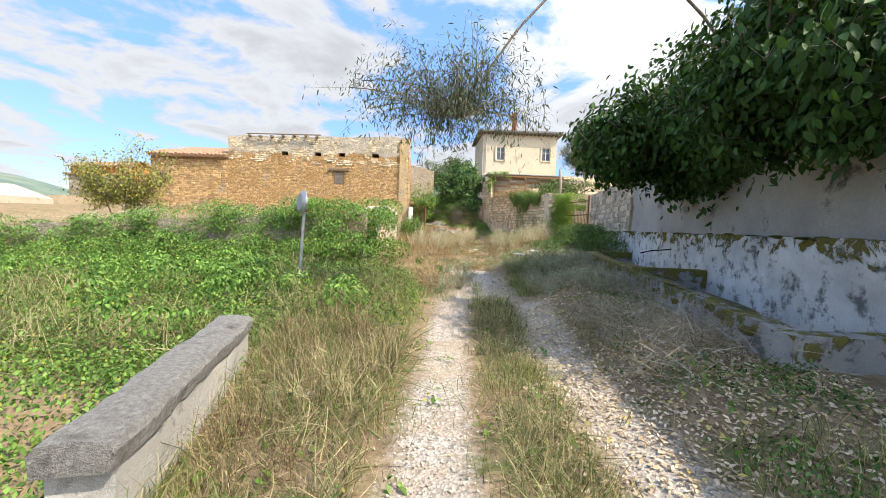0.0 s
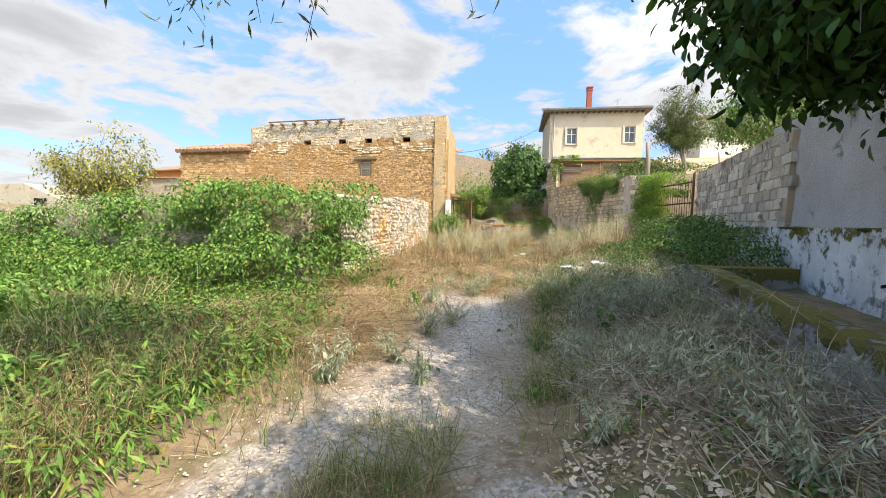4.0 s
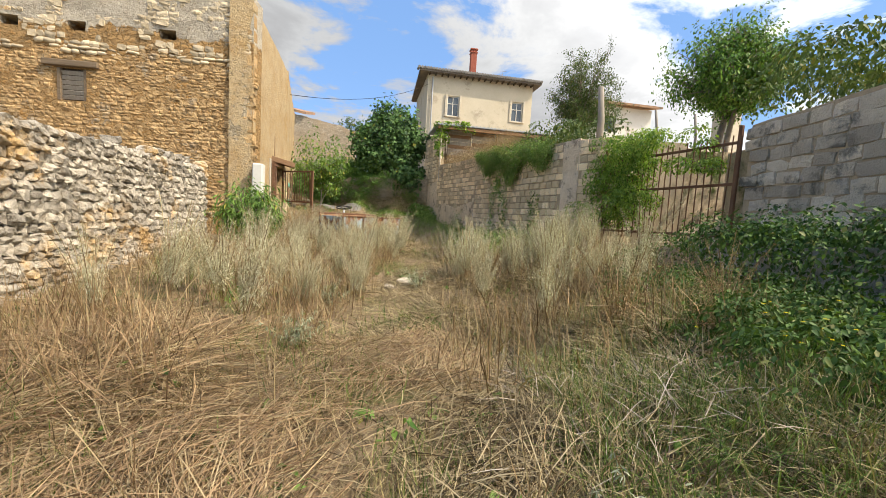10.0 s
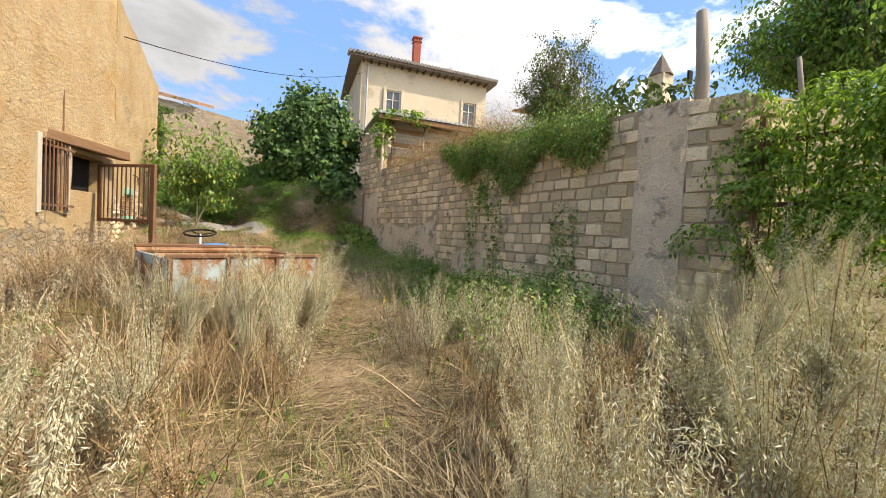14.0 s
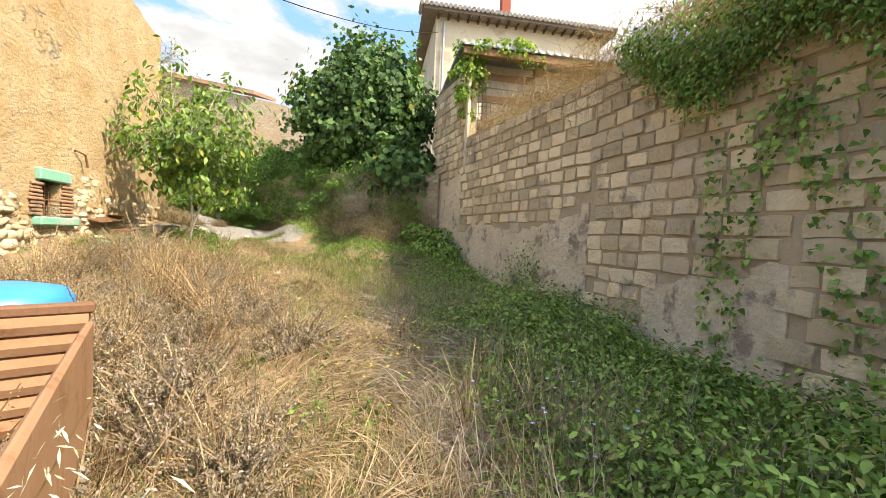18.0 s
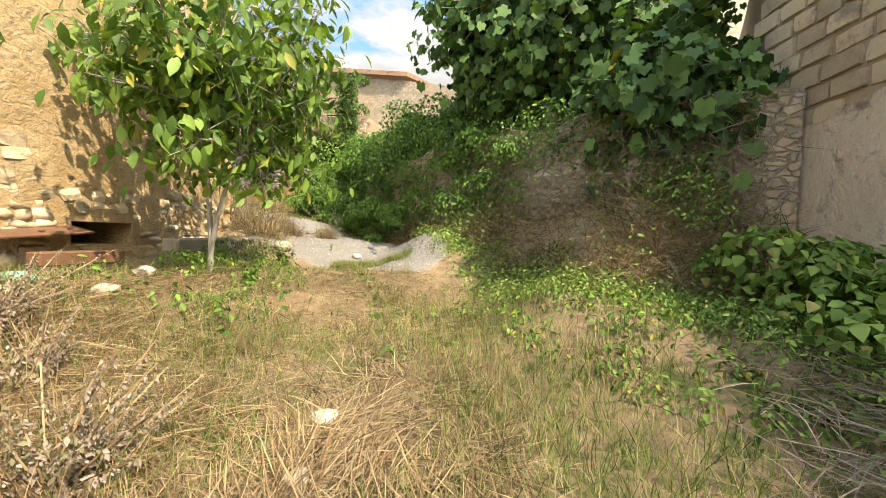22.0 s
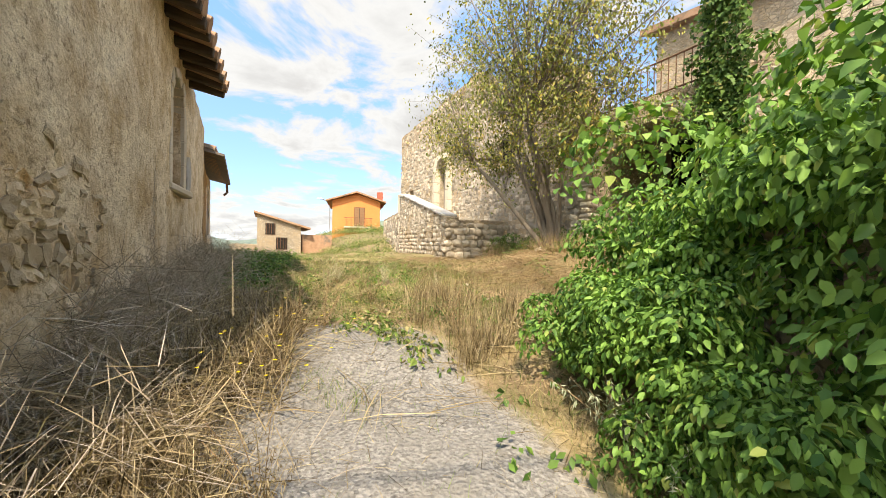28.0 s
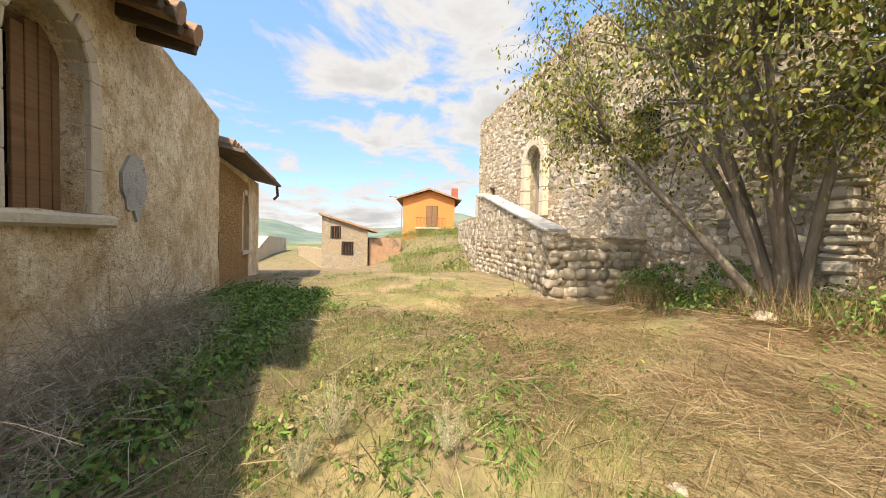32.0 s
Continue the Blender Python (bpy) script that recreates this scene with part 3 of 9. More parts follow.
def wall_mesh(p0, p1, thick, bottom, top, openings=(), step=0.35, rough=0.02, seed=1):
    """A solid wall from p0 to p1, its body to the left of that line. bottom, top: heights or functions of the run u. openings: (u0, u1, z0, z1)."""
    p0, p1 = Vector((*p0, 0)), Vector((*p1, 0))
    d = p1 - p0
    length = d.length
    d.normalize()
    left = Vector((-d.y, d.x, 0))
    bot = bottom if callable(bottom) else (lambda u: bottom)
    tp = top if callable(top) else (lambda u: top)
    us = {0.0, length}
    us |= {o for op in openings for o in op[:2]}
    us = sorted(us)
    fill = []
    for a, b in zip(us, us[1:]):
        k = max(1, round((b - a) / step))
        fill += [a + (b - a) * i / k for i in range(k)]
    us = fill + [length]
    zmin = min(bot(u) for u in us)
    zmax = max(tp(u) for u in us)
    zs = {zmin, zmax} | {z for op in openings for z in op[2:4] if zmin < z < zmax}
    zs = sorted(zs)
    fill = []
    for a, b in zip(zs, zs[1:]):
        k = max(1, round((b - a) / step))
        fill += [a + (b - a) * i / k for i in range(k)]
    zs = fill + [zmax]
    nu, nz = len(us) - 1, len(zs) - 1
    solid = np.ones((nu, nz), bool)
    for i in range(nu):
        um = (us[i] + us[i + 1]) / 2
        for j in range(nz):
            zm = (zs[j] + zs[j + 1]) / 2
            if zs[j] >= tp(um) - 0.02 or zs[j + 1] <= bot(um) or any(o[0] < um < o[1] and o[2] < zm < o[3] for o in openings):
                solid[i, j] = False
    bm = bmesh.new()
    cache = {}

    def vert(i, j, side):
        key = (i, j, side)
        if key not in cache:
            u, z = us[i], min(zs[j], tp(us[i]))
            q = p0 + d * u + left * (thick * side)
            q.z = z
            w = noise.noise_vector(Vector((q.x * 1.7 + seed, q.y * 1.7, q.z * 1.7))) * rough
            edge = any(abs(u - o[0]) < 1e-4 or abs(u - o[1]) < 1e-4 for o in openings) or i in (0, nu)
            q += left * w.x + Vector((0, 0, 0 if edge else w.z))
            cache[key] = bm.verts.new(q)
        return cache[key]

    def face(*k):
        vs = []
        for q in k:
            v = vert(*q)
            if v not in vs and not any((v.co - o.co).length < 1e-5 for o in vs):
                vs.append(v)
        if len(vs) > 2:
            try:
                bm.faces.new(vs)
            except ValueError:
                pass

    for i in range(nu):
        for j in range(nz):
            if not solid[i, j]:
                continue
            face((i, j, 0), (i + 1, j, 0), (i + 1, j + 1, 0), (i, j + 1, 0))
            face((i + 1, j, 1), (i, j, 1), (i, j + 1, 1), (i + 1, j + 1, 1))
            if i == 0 or not solid[i - 1, j]:
                face((i, j, 1), (i, j, 0), (i, j + 1, 0), (i, j + 1, 1))
            if i == nu - 1 or not solid[i + 1, j]:
                face((i + 1, j, 0), (i + 1, j, 1), (i + 1, j + 1, 1), (i + 1, j + 1, 0))
            if j == 0 or not solid[i, j - 1]:
                face((i, j, 1), (i + 1, j, 1), (i + 1, j, 0), (i, j, 0))
            if j == nz - 1 or not solid[i, j + 1]:
                face((i, j + 1, 0), (i + 1, j + 1, 0), (i + 1, j + 1, 1), (i, j + 1, 1))
    return bm


def ragged(base, amp, seed, freq=1.3):
    return lambda u: (base(u) if callable(base) else base) + amp * noise.noise(Vector((u * freq, seed * 7.3, 0.5))) + amp * 0.5 * noise.noise(Vector((u * freq * 3.1, seed * 3.7, 4.5)))


def lerp(u, *stops):
    return float(np.interp(u, [s[0] for s in stops], [s[1] for s in stops]))


# ---- ground ----
GROUND = ((0, 0, 0.0), (1.2, 4, 0.0), (1.5, 9, 0.08), (0.3, 14, 0.14), (1.3, 18, 0.18), (1.9, 22, 0.28), (2.3, 26, 0.42), (1.7, 30, 0.56), (0.7, 32.3, 0.88),
          (0.1, 33.4, 1.05), (-1.4, 35.6, 1.42), (-2.5, 36.7, 1.78), (-4.2, 37.3, 2.18), (-6.2, 37.8, 2.48), (-11, 39.5, 2.7), (-16, 41, 2.85), (-23, 40, 2.3),
          (-3.2, 0.5, -0.5), (-4.5, 5, -0.25), (-2.2, 8, 0.25), (-8, 9, -0.1), (-16, 10, -0.5), (-2.3, 16, 0.3), (-2.2, 23, 0.6), (-1.8, 28, 0.85), (-3, 32.8, 1.5))
GROUND += ((2.95, 3.7, 0.42), (3.45, 7.5, 0.52), (4.1, 11, 0.62), (5.6, 15, 0.9), (6.9, 19.5, 1.15), (5.6, 24.5, 0.65), (4.2, 31, 0.8), (1.9, 34.3, 1.5), (-0.4, 36.6, 2.0), (-9, 43.5, 3.1), (-14, 36, 2.75), (-24, 43.5, 3.3), (-33, 45, 4.2), (-30, 37, 1.8))
GP = np.array(GROUND)


def ground_z(x, y):
    """Height of the ground: smooth through the plan's levels, with small unevenness."""
    x, y = np.asarray(x, float), np.asarray(y, float)
    d2 = (x[..., None] - GP[:, 0]) ** 2 + ((y[..., None] - GP[:, 1]) * 0.8) ** 2
    w = 1.0 / (d2 + 0.15) ** 1.7
    z = (w * GP[:, 2]).sum(-1) / w.sum(-1)
    z = z + 0.03 * np.sin(x * 2.1 + 0.7 * y) * np.sin(y * 1.7 - x * 0.6) + 0.015 * np.sin(x * 6.3 + y) * np.sin(y * 5.1)
    # the land falls to the plain in the west
    fall = np.clip((-x - 46) / 60, 0, 1)
    return z - 22 * fall ** 1.4 + 0.0 * y


def gz(x, y):
    return float(ground_z(np.array([x]), np.array([y]))[0])


def path_mask(x, y):
    """How far bare gravel or old concrete shows, from 0 to 1."""
    x, y = np.asarray(x, float), np.asarray(y, float)
    c = np.interp(y, [-4, 3, 6, 9, 11, 12.5, 14], [0.35, 0.45, 0.6, 0.95, 0.85, 0.45, 0.1])
    two = np.minimum(np.abs(x - c + 0.45), np.abs(x - c - 0.95))
    near = np.where(y < 7, np.exp(-(two / 0.33) ** 2), np.exp(-(np.abs(x - c) / 0.9) ** 2)) * np.clip((14.4 - y) / 2.6, 0, 1) * np.interp(y, [7, 11, 14], [1.0, 0.95, 0.6])
    px, py = np.array([-0.3, -0.55, -1.4, -2.6, -3.9, -5.4]), np.array([35.2, 35.5, 36.0, 36.5, 36.85, 37.25])
    wide = np.array([0.15, 0.55, 0.85, 1.1, 1.15, 0.75])
    best = np.full(x.shape, 9.0)
    for i in range(len(px) - 1):
        for t in np.linspace(0, 1, 9):
            r = np.hypot(x - (px[i] + (px[i + 1] - px[i]) * t), y - (py[i] + (py[i + 1] - py[i]) * t)) / (wide[i] + (wide[i + 1] - wide[i]) * t)
            best = np.minimum(best, r)
    ramp = np.clip((1.15 - best) * 3, 0, 1)
    return np.maximum(near, ramp)


def ramp_mask(x, y):
    """The stretch of old pebbly concrete up to the yard."""
    return path_mask(x, y) * (np.asarray(y) > 30)


def axis(fine0, fine1, step, far):
    fine = list(np.arange(fine0, fine1 + 1e-6, step))
    out, s, v = [], step, fine1
    while v < far:
        s *= 1.35
        v += s
        out.append(v)
    low, s, v = [], step, fine0
    while v > -far:
        s *= 1.35
        v -= s
        low.append(v)
    return np.array(low[::-1] + fine + out)


def build_ground():
    xs, ys = axis(-15.0, 8.0, 0.16, 2500), axis(-3.0, 44.0, 0.16, 2500)
    gx, gy = np.meshgrid(xs, ys)
    z = ground_z(gx, gy)
    z = z + rng.normal(0, 0.006, z.shape) * (np.abs(gx) < 16)
    n1, n2 = gx.shape
    idx = np.arange(n1 * n2).reshape(n1, n2)
    faces = np.stack([idx[:-1, :-1], idx[:-1, 1:], idx[1:, 1:], idx[1:, :-1]], -1).reshape(-1, 4)
    me = fast_mesh("ground", np.stack([gx, gy, z], -1).reshape(-1, 3), faces, None, True)
    at = me.attributes.new("bare", "FLOAT", "POINT")
    at.data.foreach_set("value", path_mask(gx, gy).ravel().astype(np.float32))
    yard = np.clip(1.3 - np.hypot((gx + 10) / 7.5, (gy - 39) / 3.2), 0, 1)
    at = me.attributes.new("yard", "FLOAT", "POINT")
    at.data.foreach_set("value", yard.ravel().astype(np.float32))
    at = me.attributes.new("ramp", "FLOAT", "POINT")
    at.data.foreach_set("value", ramp_mask(gx, gy).ravel().astype(np.float32))
    m, n, pb, pos = material("ground")
    old = n.add("ShaderNodeAttribute")
    old.attribute_name = "ramp"
    green = n.add("ShaderNodeAttribute")
    green.attribute_name = "yard"
    bare = n.add("ShaderNodeAttribute")
    bare.attribute_name = "bare"
    n1_ = n.noise(pos, 1.1, 6.0, 0.65)
    n2_ = n.noise(pos, 9.0, 6.0, 0.7)
    n3_ = n.noise(pos, 55.0, 4.0, 0.7)
    soil = n.mix(n1_, (0.13, 0.095, 0.06), (0.29, 0.21, 0.13))
    soil = n.mix(n.ramp(n2_, (0.4, 0.0), (0.62, 1.0)), soil, (0.30, 0.22, 0.13))
    soil = n.mix(n.ramp(n.noise(pos, 2.3, 5.0, 0.6), (0.52, 0.0), (0.66, 0.8)), soil, (0.10, 0.13, 0.04))
    grav_c = n.voronoi(pos, 42.0, "F1", "Color")
    grav = n.mix(n.add("ShaderNodeSeparateColor", {0: grav_c}).outputs[0], (0.25, 0.22, 0.18), (0.52, 0.47, 0.41))
    grav = n.mix(n.ramp(n.noise(pos, 1.6, 5.0, 0.6), (0.46, 0.0), (0.62, 0.6)), grav, (0.36, 0.28, 0.20))
    peb = n.mix(n.add("ShaderNodeSeparateColor", {0: n.voronoi(pos, 60.0, "F1", "Color")}).outputs[1], (0.16, 0.15, 0.138), (0.31, 0.295, 0.27))
    peb = n.mix(n.ramp(n.noise(pos, 2.2, 6.0, 0.65), (0.46, 0.0), (0.62, 0.7)), peb, (0.23, 0.215, 0.19))
    grav = n.mix(old.outputs["Fac"], grav, peb)
    soil = n.mix(n.math("MULTIPLY", green.outputs["Fac"], n.ramp(n.noise(pos, 0.9, 5.0, 0.6), (0.4, 0.0), (0.6, 0.8))), soil, (0.30, 0.30, 0.10))
    soil = n.mix(n.math("MULTIPLY", green.outputs["Fac"], n.ramp(n.noise(pos, 0.6, 5.0, 0.6), (0.5, 0.0), (0.62, 0.8))), soil, (0.50, 0.36, 0.20))
    f = n.ramp(n.math("ADD", bare.outputs["Fac"], n.math("MULTIPLY", n.math("SUBTRACT", n2_, 0.5), 1.1)), (0.3, 0.0), (0.75, 1.0))
    col = n.mix(f, soil, grav)
    # fields of the plain
    sep = n.add("ShaderNodeSeparateXYZ", {0: pos})
    far = n.ramp(n.math("DIVIDE", n.math("MULTIPLY", sep.outputs[0], -1.0), 400.0), (0.07, 0.0), (0.12, 1.0))
    field = n.mix(n.voronoi(pos, 0.006, "F1", "Distance"), (0.11, 0.15, 0.05), (0.25, 0.22, 0.12))
    col = n.mix(far, col, field)
    n.put(pb.inputs["Base Color"], col)
    pb.inputs["Roughness"].default_value = 0.95
    hgt = n.math("ADD", n.math("MULTIPLY", n.voronoi(pos, 42.0), f), n.math("ADD", n3_, n.math("MULTIPLY", n2_, 2.0)))
    n.put(pb.inputs["Normal"], n.bump(hgt, 0.7, 0.02))
    me.materials.append(m)
    return tagged(new("ground", me), "uneven dry ground with gravel tracks and trodden straw", "ground", kind="structure")


build_ground()


def build_hills():
    """A ring of low green hills on the horizon."""
    m, n, pb, pos = material("hill")
    col = n.mix(n.ramp(n.noise(pos, 0.012, 5.0, 0.6), (0.4, 0.0), (0.6, 1.0)), (0.10, 0.15, 0.11), (0.20, 0.23, 0.15))
    n.put(pb.inputs["Base Color"], col)
    M["hill"] = m
    a = np.linspace(0, 2 * np.pi, 361)
    rows = []
    for r, h in ((900, 0.0), (1200, 0.45), (1500, 0.8), (1800, 1.0), (2100, 0.6)):
        prof = 55 + 22 * np.sin(a * 5 + 1) + 14 * np.sin(a * 13 + 2) + 8 * np.sin(a * 29)
        rows.append(np.stack([r * np.cos(a), r * np.sin(a), -24 + prof * h * 1.6], -1))
    v = np.concatenate(rows)
    k = len(a)
    f = [(i * k + j, i * k + j + 1, (i + 1) * k + j + 1, (i + 1) * k + j) for i in range(4) for j in range(k - 1)]
    tagged(new("backdrop_hills", fast_mesh("backdrop_hills", v, f, "hill", True)), "distant green hills round the plain", "hills", kind="structure")


build_hills()

# ---- the large stone barn ----
SE, BEND, NE, NW, SW, STEP = (-2.4, 25.05), (-2.78, 30.2), (-3.75, 35.58), (-15.6, 35.0), (-19.7, 25.9), (-14.4, 25.65)


def arch_ring(parent, cx, y0, y1, spring, r_in, r_out, n=9):
    """An arch of single dressed stones in the plane of x and z."""
    for k in range(n):
        bm = bmesh.new()
        a0, a1 = math.pi * k / n, math.pi * (k + 1) / n
        poly = [(cx + r * math.cos(a), 0, spring + r * math.sin(a)) for r, a in ((r_in, a0), (r_out, a0), (r_out, a1), (r_in, a1))]
        prism(bm, poly, (0, y0, 0), (0, y1 + 0.015 * math.sin(k * 2.3), 0))
        bmesh.ops.bevel(bm, geom=bm.edges[:], offset=0.015, segments=1, affect="EDGES")
        part("arch_stone", bm, "stone_pale", parent)


def spandrel(bm, cx, y0, y1, spring, r, n=8):
    """Masonry that fills the corners between an arch and its square opening."""
    for s in (-1, 1):
        poly = [(cx + s * r, 0, spring + r)] + [(cx + s * r * math.cos(a), 0, spring + r * math.sin(a)) for a in (math.pi / 2 * k / n for k in range(n + 1))]
        prism(bm, poly, (0, y0, 0), (0, y1, 0))


def build_barn():
    barn = thing("stone_barn", "large derelict stone barn with flaking ochre plaster", "barn", at=(-9, 30, 0.5))
    top_s = ragged(lambda u: lerp(u, (0, 6.95), (12.0, 7.1)), 0.09, 3)
    L = (Vector(SE) - Vector(STEP)).length
    uw = L - 4.55  # window along the south wall
    part("wall", wall_mesh(STEP, SE, 0.6, -0.3, top_s, [(uw - 0.35, uw + 0.35, 4.0, 4.82)] + [(L - u - 0.22, L - u + 0.22, 5.78, 6.02) for u in (2.2, 4.4, 6.0, 8.2)], 0.3, 0.05, 2), "rubble_ochre", barn, "rough ochre rubble wall with putlog holes")
    top_e = ragged(lambda u: lerp(u, (0, 6.95), (5.2, 6.9)), 0.05, 5)
    part("wall", wall_mesh(SE, BEND, 0.6, -0.3, top_e, [(2.2, 3.0, 1.85, 3.05), (3.25, 4.6, 0.6, 3.0)], 0.35, 0.03, 4), "plaster_ochre", barn, "wall of flaking ochre plaster")
    part("wall", wall_mesh(BEND, NE, 0.6, 0.0, ragged(lambda u: lerp(u, (0, 6.9), (5.2, 6.55)), 0.05, 6), [(1.1, 1.56, 1.86, 2.4), (3.05, 3.7, 1.7, 1.95)], 0.35, 0.03, 6), "plaster_ochre", barn)
    W = NE[0]
    arch = (-10.3, 0.5)
    wn = wall_mesh(NE, NW, 0.6, 0.8, ragged(lambda u: lerp(u, (0, 6.6), (8.0, 6.62), (11.8, 6.4)), 0.06, 8), [(W - (arch[0] + arch[1]), W - (arch[0] - arch[1]), 4.1, 5.9)], 0.3, 0.04, 8)
    spandrel(wn, arch[0], 34.7, 35.24, 5.4, 0.5)
    part("wall", wn, "plaster_tan", barn, "weathered tan plaster over rubble")
    part("wall", wall_mesh(NW, (-19.9, 34.6), 0.5, 0.5, 5.5, (), 0.6, 0.03, 9), "rubble_ochre", barn)
    part("wall", wall_mesh((-19.9, 34.6), SW, 0.5, -1.0, 5.4, (), 0.8, 0.03, 9), "rubble_ochre", barn)
    part("wall", wall_mesh(SW, STEP, 0.6, -1.0, ragged(5.55, 0.06, 11), (), 0.4, 0.05, 10), "rubble_ochre", barn, "lower wing of orange rubble")
    bm = bmesh.new()
    prism(bm, [(SE[0] - 0.3, SE[1] + 0.4, 6.6), (STEP[0], STEP[1] + 0.3, 6.6), (NW[0], NW[1] - 0.3, 6.1), (NE[0] - 0.3, NE[1] - 0.3, 6.1)], (0, 0, 0), (0, 0, 0.12))
    part("roof", bm, "roof_dark", barn)
    # small south window with wooden shutter
    bm = bmesh.new()
    d = (Vector(SE) - Vector(STEP)).normalized()
    c = Vector(STEP) + d * uw
    box(bm, (c.x, c.y + 0.10, 4.41), (0.72, 0.06, 0.84), math.degrees(math.atan2(d.y, d.x)))
    win = part("window", bm, "wood_dark", barn)
    rz = math.degrees(math.atan2(d.y, d.x))
    for k in range(6):
        bm = bmesh.new()
        box(bm, (c.x, c.y + 0.05, 4.09 + k * 0.125), (0.54, 0.03, 0.105), rz, 0.004, (18, 0))
        part("slat", bm, "wood_grey", win)
    for sx in (-1, 1):
        bm = bmesh.new()
        box(bm, (c.x + sx * 0.31, c.y + 0.045, 4.41), (0.08, 0.09, 0.82), rz, 0.006)
        part("window_frame", bm, "wood_old", win)
    bm = bmesh.new()
    box(bm, (c.x, c.y - 0.02, 4.93), (1.35, 0.14, 0.16), rz, 0.02)
    part("lintel", bm, "wood_old", barn)
    # broken rafters along the parapet
    for k in range(7):
        u = L - 6.0 - k * 0.75
        q = Vector(STEP) + d * u
        bm = bmesh.new()
        box(bm, (q.x, q.y + 0.1, 6.98 + 0.05 * math.sin(k)), (0.13, 0.7, 0.12), rz + 4 * math.sin(k * 2.3), 0.015)
        part("rafter", bm, "wood_old", barn)
    bm = bmesh.new()
    q = Vector(STEP) + d * (L - 8.2)
    box(bm, (q.x, q.y - 0.2, 7.08), (4.9, 0.08, 0.06), rz, 0.01)
    part("batten", bm, "wood_old", barn)
    # tiled roof of the low wing
    for r in range(4):
        for k in range(20):
            u = 0.05 + k * 0.27
            dd = (Vector(STEP) - Vector(SW)).normalized()
            q = Vector(SW) + dd * u
            bm = bmesh.new()
            tube(bm, [(q.x, q.y - 0.3 + r * 0.42, 5.58 + r * 0.14 + 0.02 * math.sin(k * 3 + r)), (q.x, q.y + 0.16 + r * 0.42, 5.74 + r * 0.14)], [0.135, 0.115], 8)
            part("roof_tile", bm, "tile", barn)
    bm = bmesh.new()
    prism(bm, [(SW[0], SW[1] - 0.2, 5.5), (STEP[0], STEP[1] - 0.2, 5.5), (STEP[0], STEP[1] + 4, 6.8), (SW[0], SW[1] + 4, 6.8)], (0, 0, 0), (0, 0, 0.08))
    part("roof", bm, "tile", barn)
    # quoins at the corners
    for (cx, cy), ang, z0, z1, nm in ((SE, 2, 0.4, 6.9, "stone_pale"), (NE, -4, 1.3, 6.4, "stone_pale")):
        z = z0
        k = 0
        while z < z1:
            h = 0.3 + 0.12 * ((k * 37) % 5) / 5
            bm = bmesh.new()
            a, b = (0.62, 0.36) if k % 2 else (0.38, 0.55)
            inner = -1 if cy < 30 else 1
            box(bm, (cx - a / 2 + 0.012, cy - inner * (b / 2 - 0.012), z + h / 2), (a, b, h - 0.03), ang, 0.035)
            part("quoin", bm, "stone_ochre" if k % 3 else "plaster_ochre", barn)
            z += h
            k += 1
    # arched window on the north side: dressed stone surround, open shutter
    ax = arch[0]
    # shade of the recess is painted: a thin near-black sheet behind the boards
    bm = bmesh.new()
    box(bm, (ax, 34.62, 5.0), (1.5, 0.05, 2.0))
    win = part("arch_window", bm, "dark", barn, "near-black sheet painting the unlit window recess")
    arch_ring(win, ax, 35.1, 35.3, 5.4, 0.5, 0.66)
    for s in (-1, 1):
        for k in range(3):
            bm = bmesh.new()
            box(bm, (ax + s * 0.58, 35.2, 4.1 + 0.433 * (k + 0.5)), (0.16, 0.2, 0.43), -2.8, 0.01)
            part("jamb", bm, "stone_pale", win)
    bm = bmesh.new()
    box(bm, (ax, 35.22, 4.03), (1.5, 0.3, 0.13), -2.8, 0.03)
    part("window_sill", bm, "stone_pale", win)
    for k in range(4):
        bm = bmesh.new()
        box(bm, (ax - 0.47 + k * 0.125, 35.02 - k * 0.02, 4.96 - 0.02 * k), (0.118, 0.04, 1.66 + 0.1 * math.sin(k * 1.1)), -8, 0.006)
        part("board", bm, "wood_brown", win, "split brown shutter board" if k == 0 else "")
    for z in (4.45, 5.3):
        bm = bmesh.new()
        box(bm, (ax - 0.28, 34.97, z), (0.5, 0.04, 0.1), -8, 0.006)
        part("ledge", bm, "wood_dark", win)
    # eaves over the north wall
    for k in range(10):
        bm = bmesh.new()
        x = -7.6 - k * 0.48
        box(bm, (x, 35.25, 6.42 + 0.03 * math.sin(k * 2)), (0.13, 1.15, 0.14), 3 * math.sin(k), 0.012, (-9, 0))
        part("rafter", bm, "wood_dark", barn)
    bm = bmesh.new()
    box(bm, (-9.8, 35.25, 6.55), (4.7, 1.12, 0.04), 0, 0, (-9, 0))
    part("eave_board", bm, "wood_dark", barn)
    for k in range(19):
        bm = bmesh.new()
        x = -7.5 - k * 0.255
        tube(bm, [(x, 34.7, 6.74), (x + 0.02 * math.sin(k * 5), 35.82 + 0.09 * math.sin(k * 3.1), 6.44)], [0.12, 0.135], 8)
        part("roof_tile", bm, "tile", barn)
    return barn


build_barn()


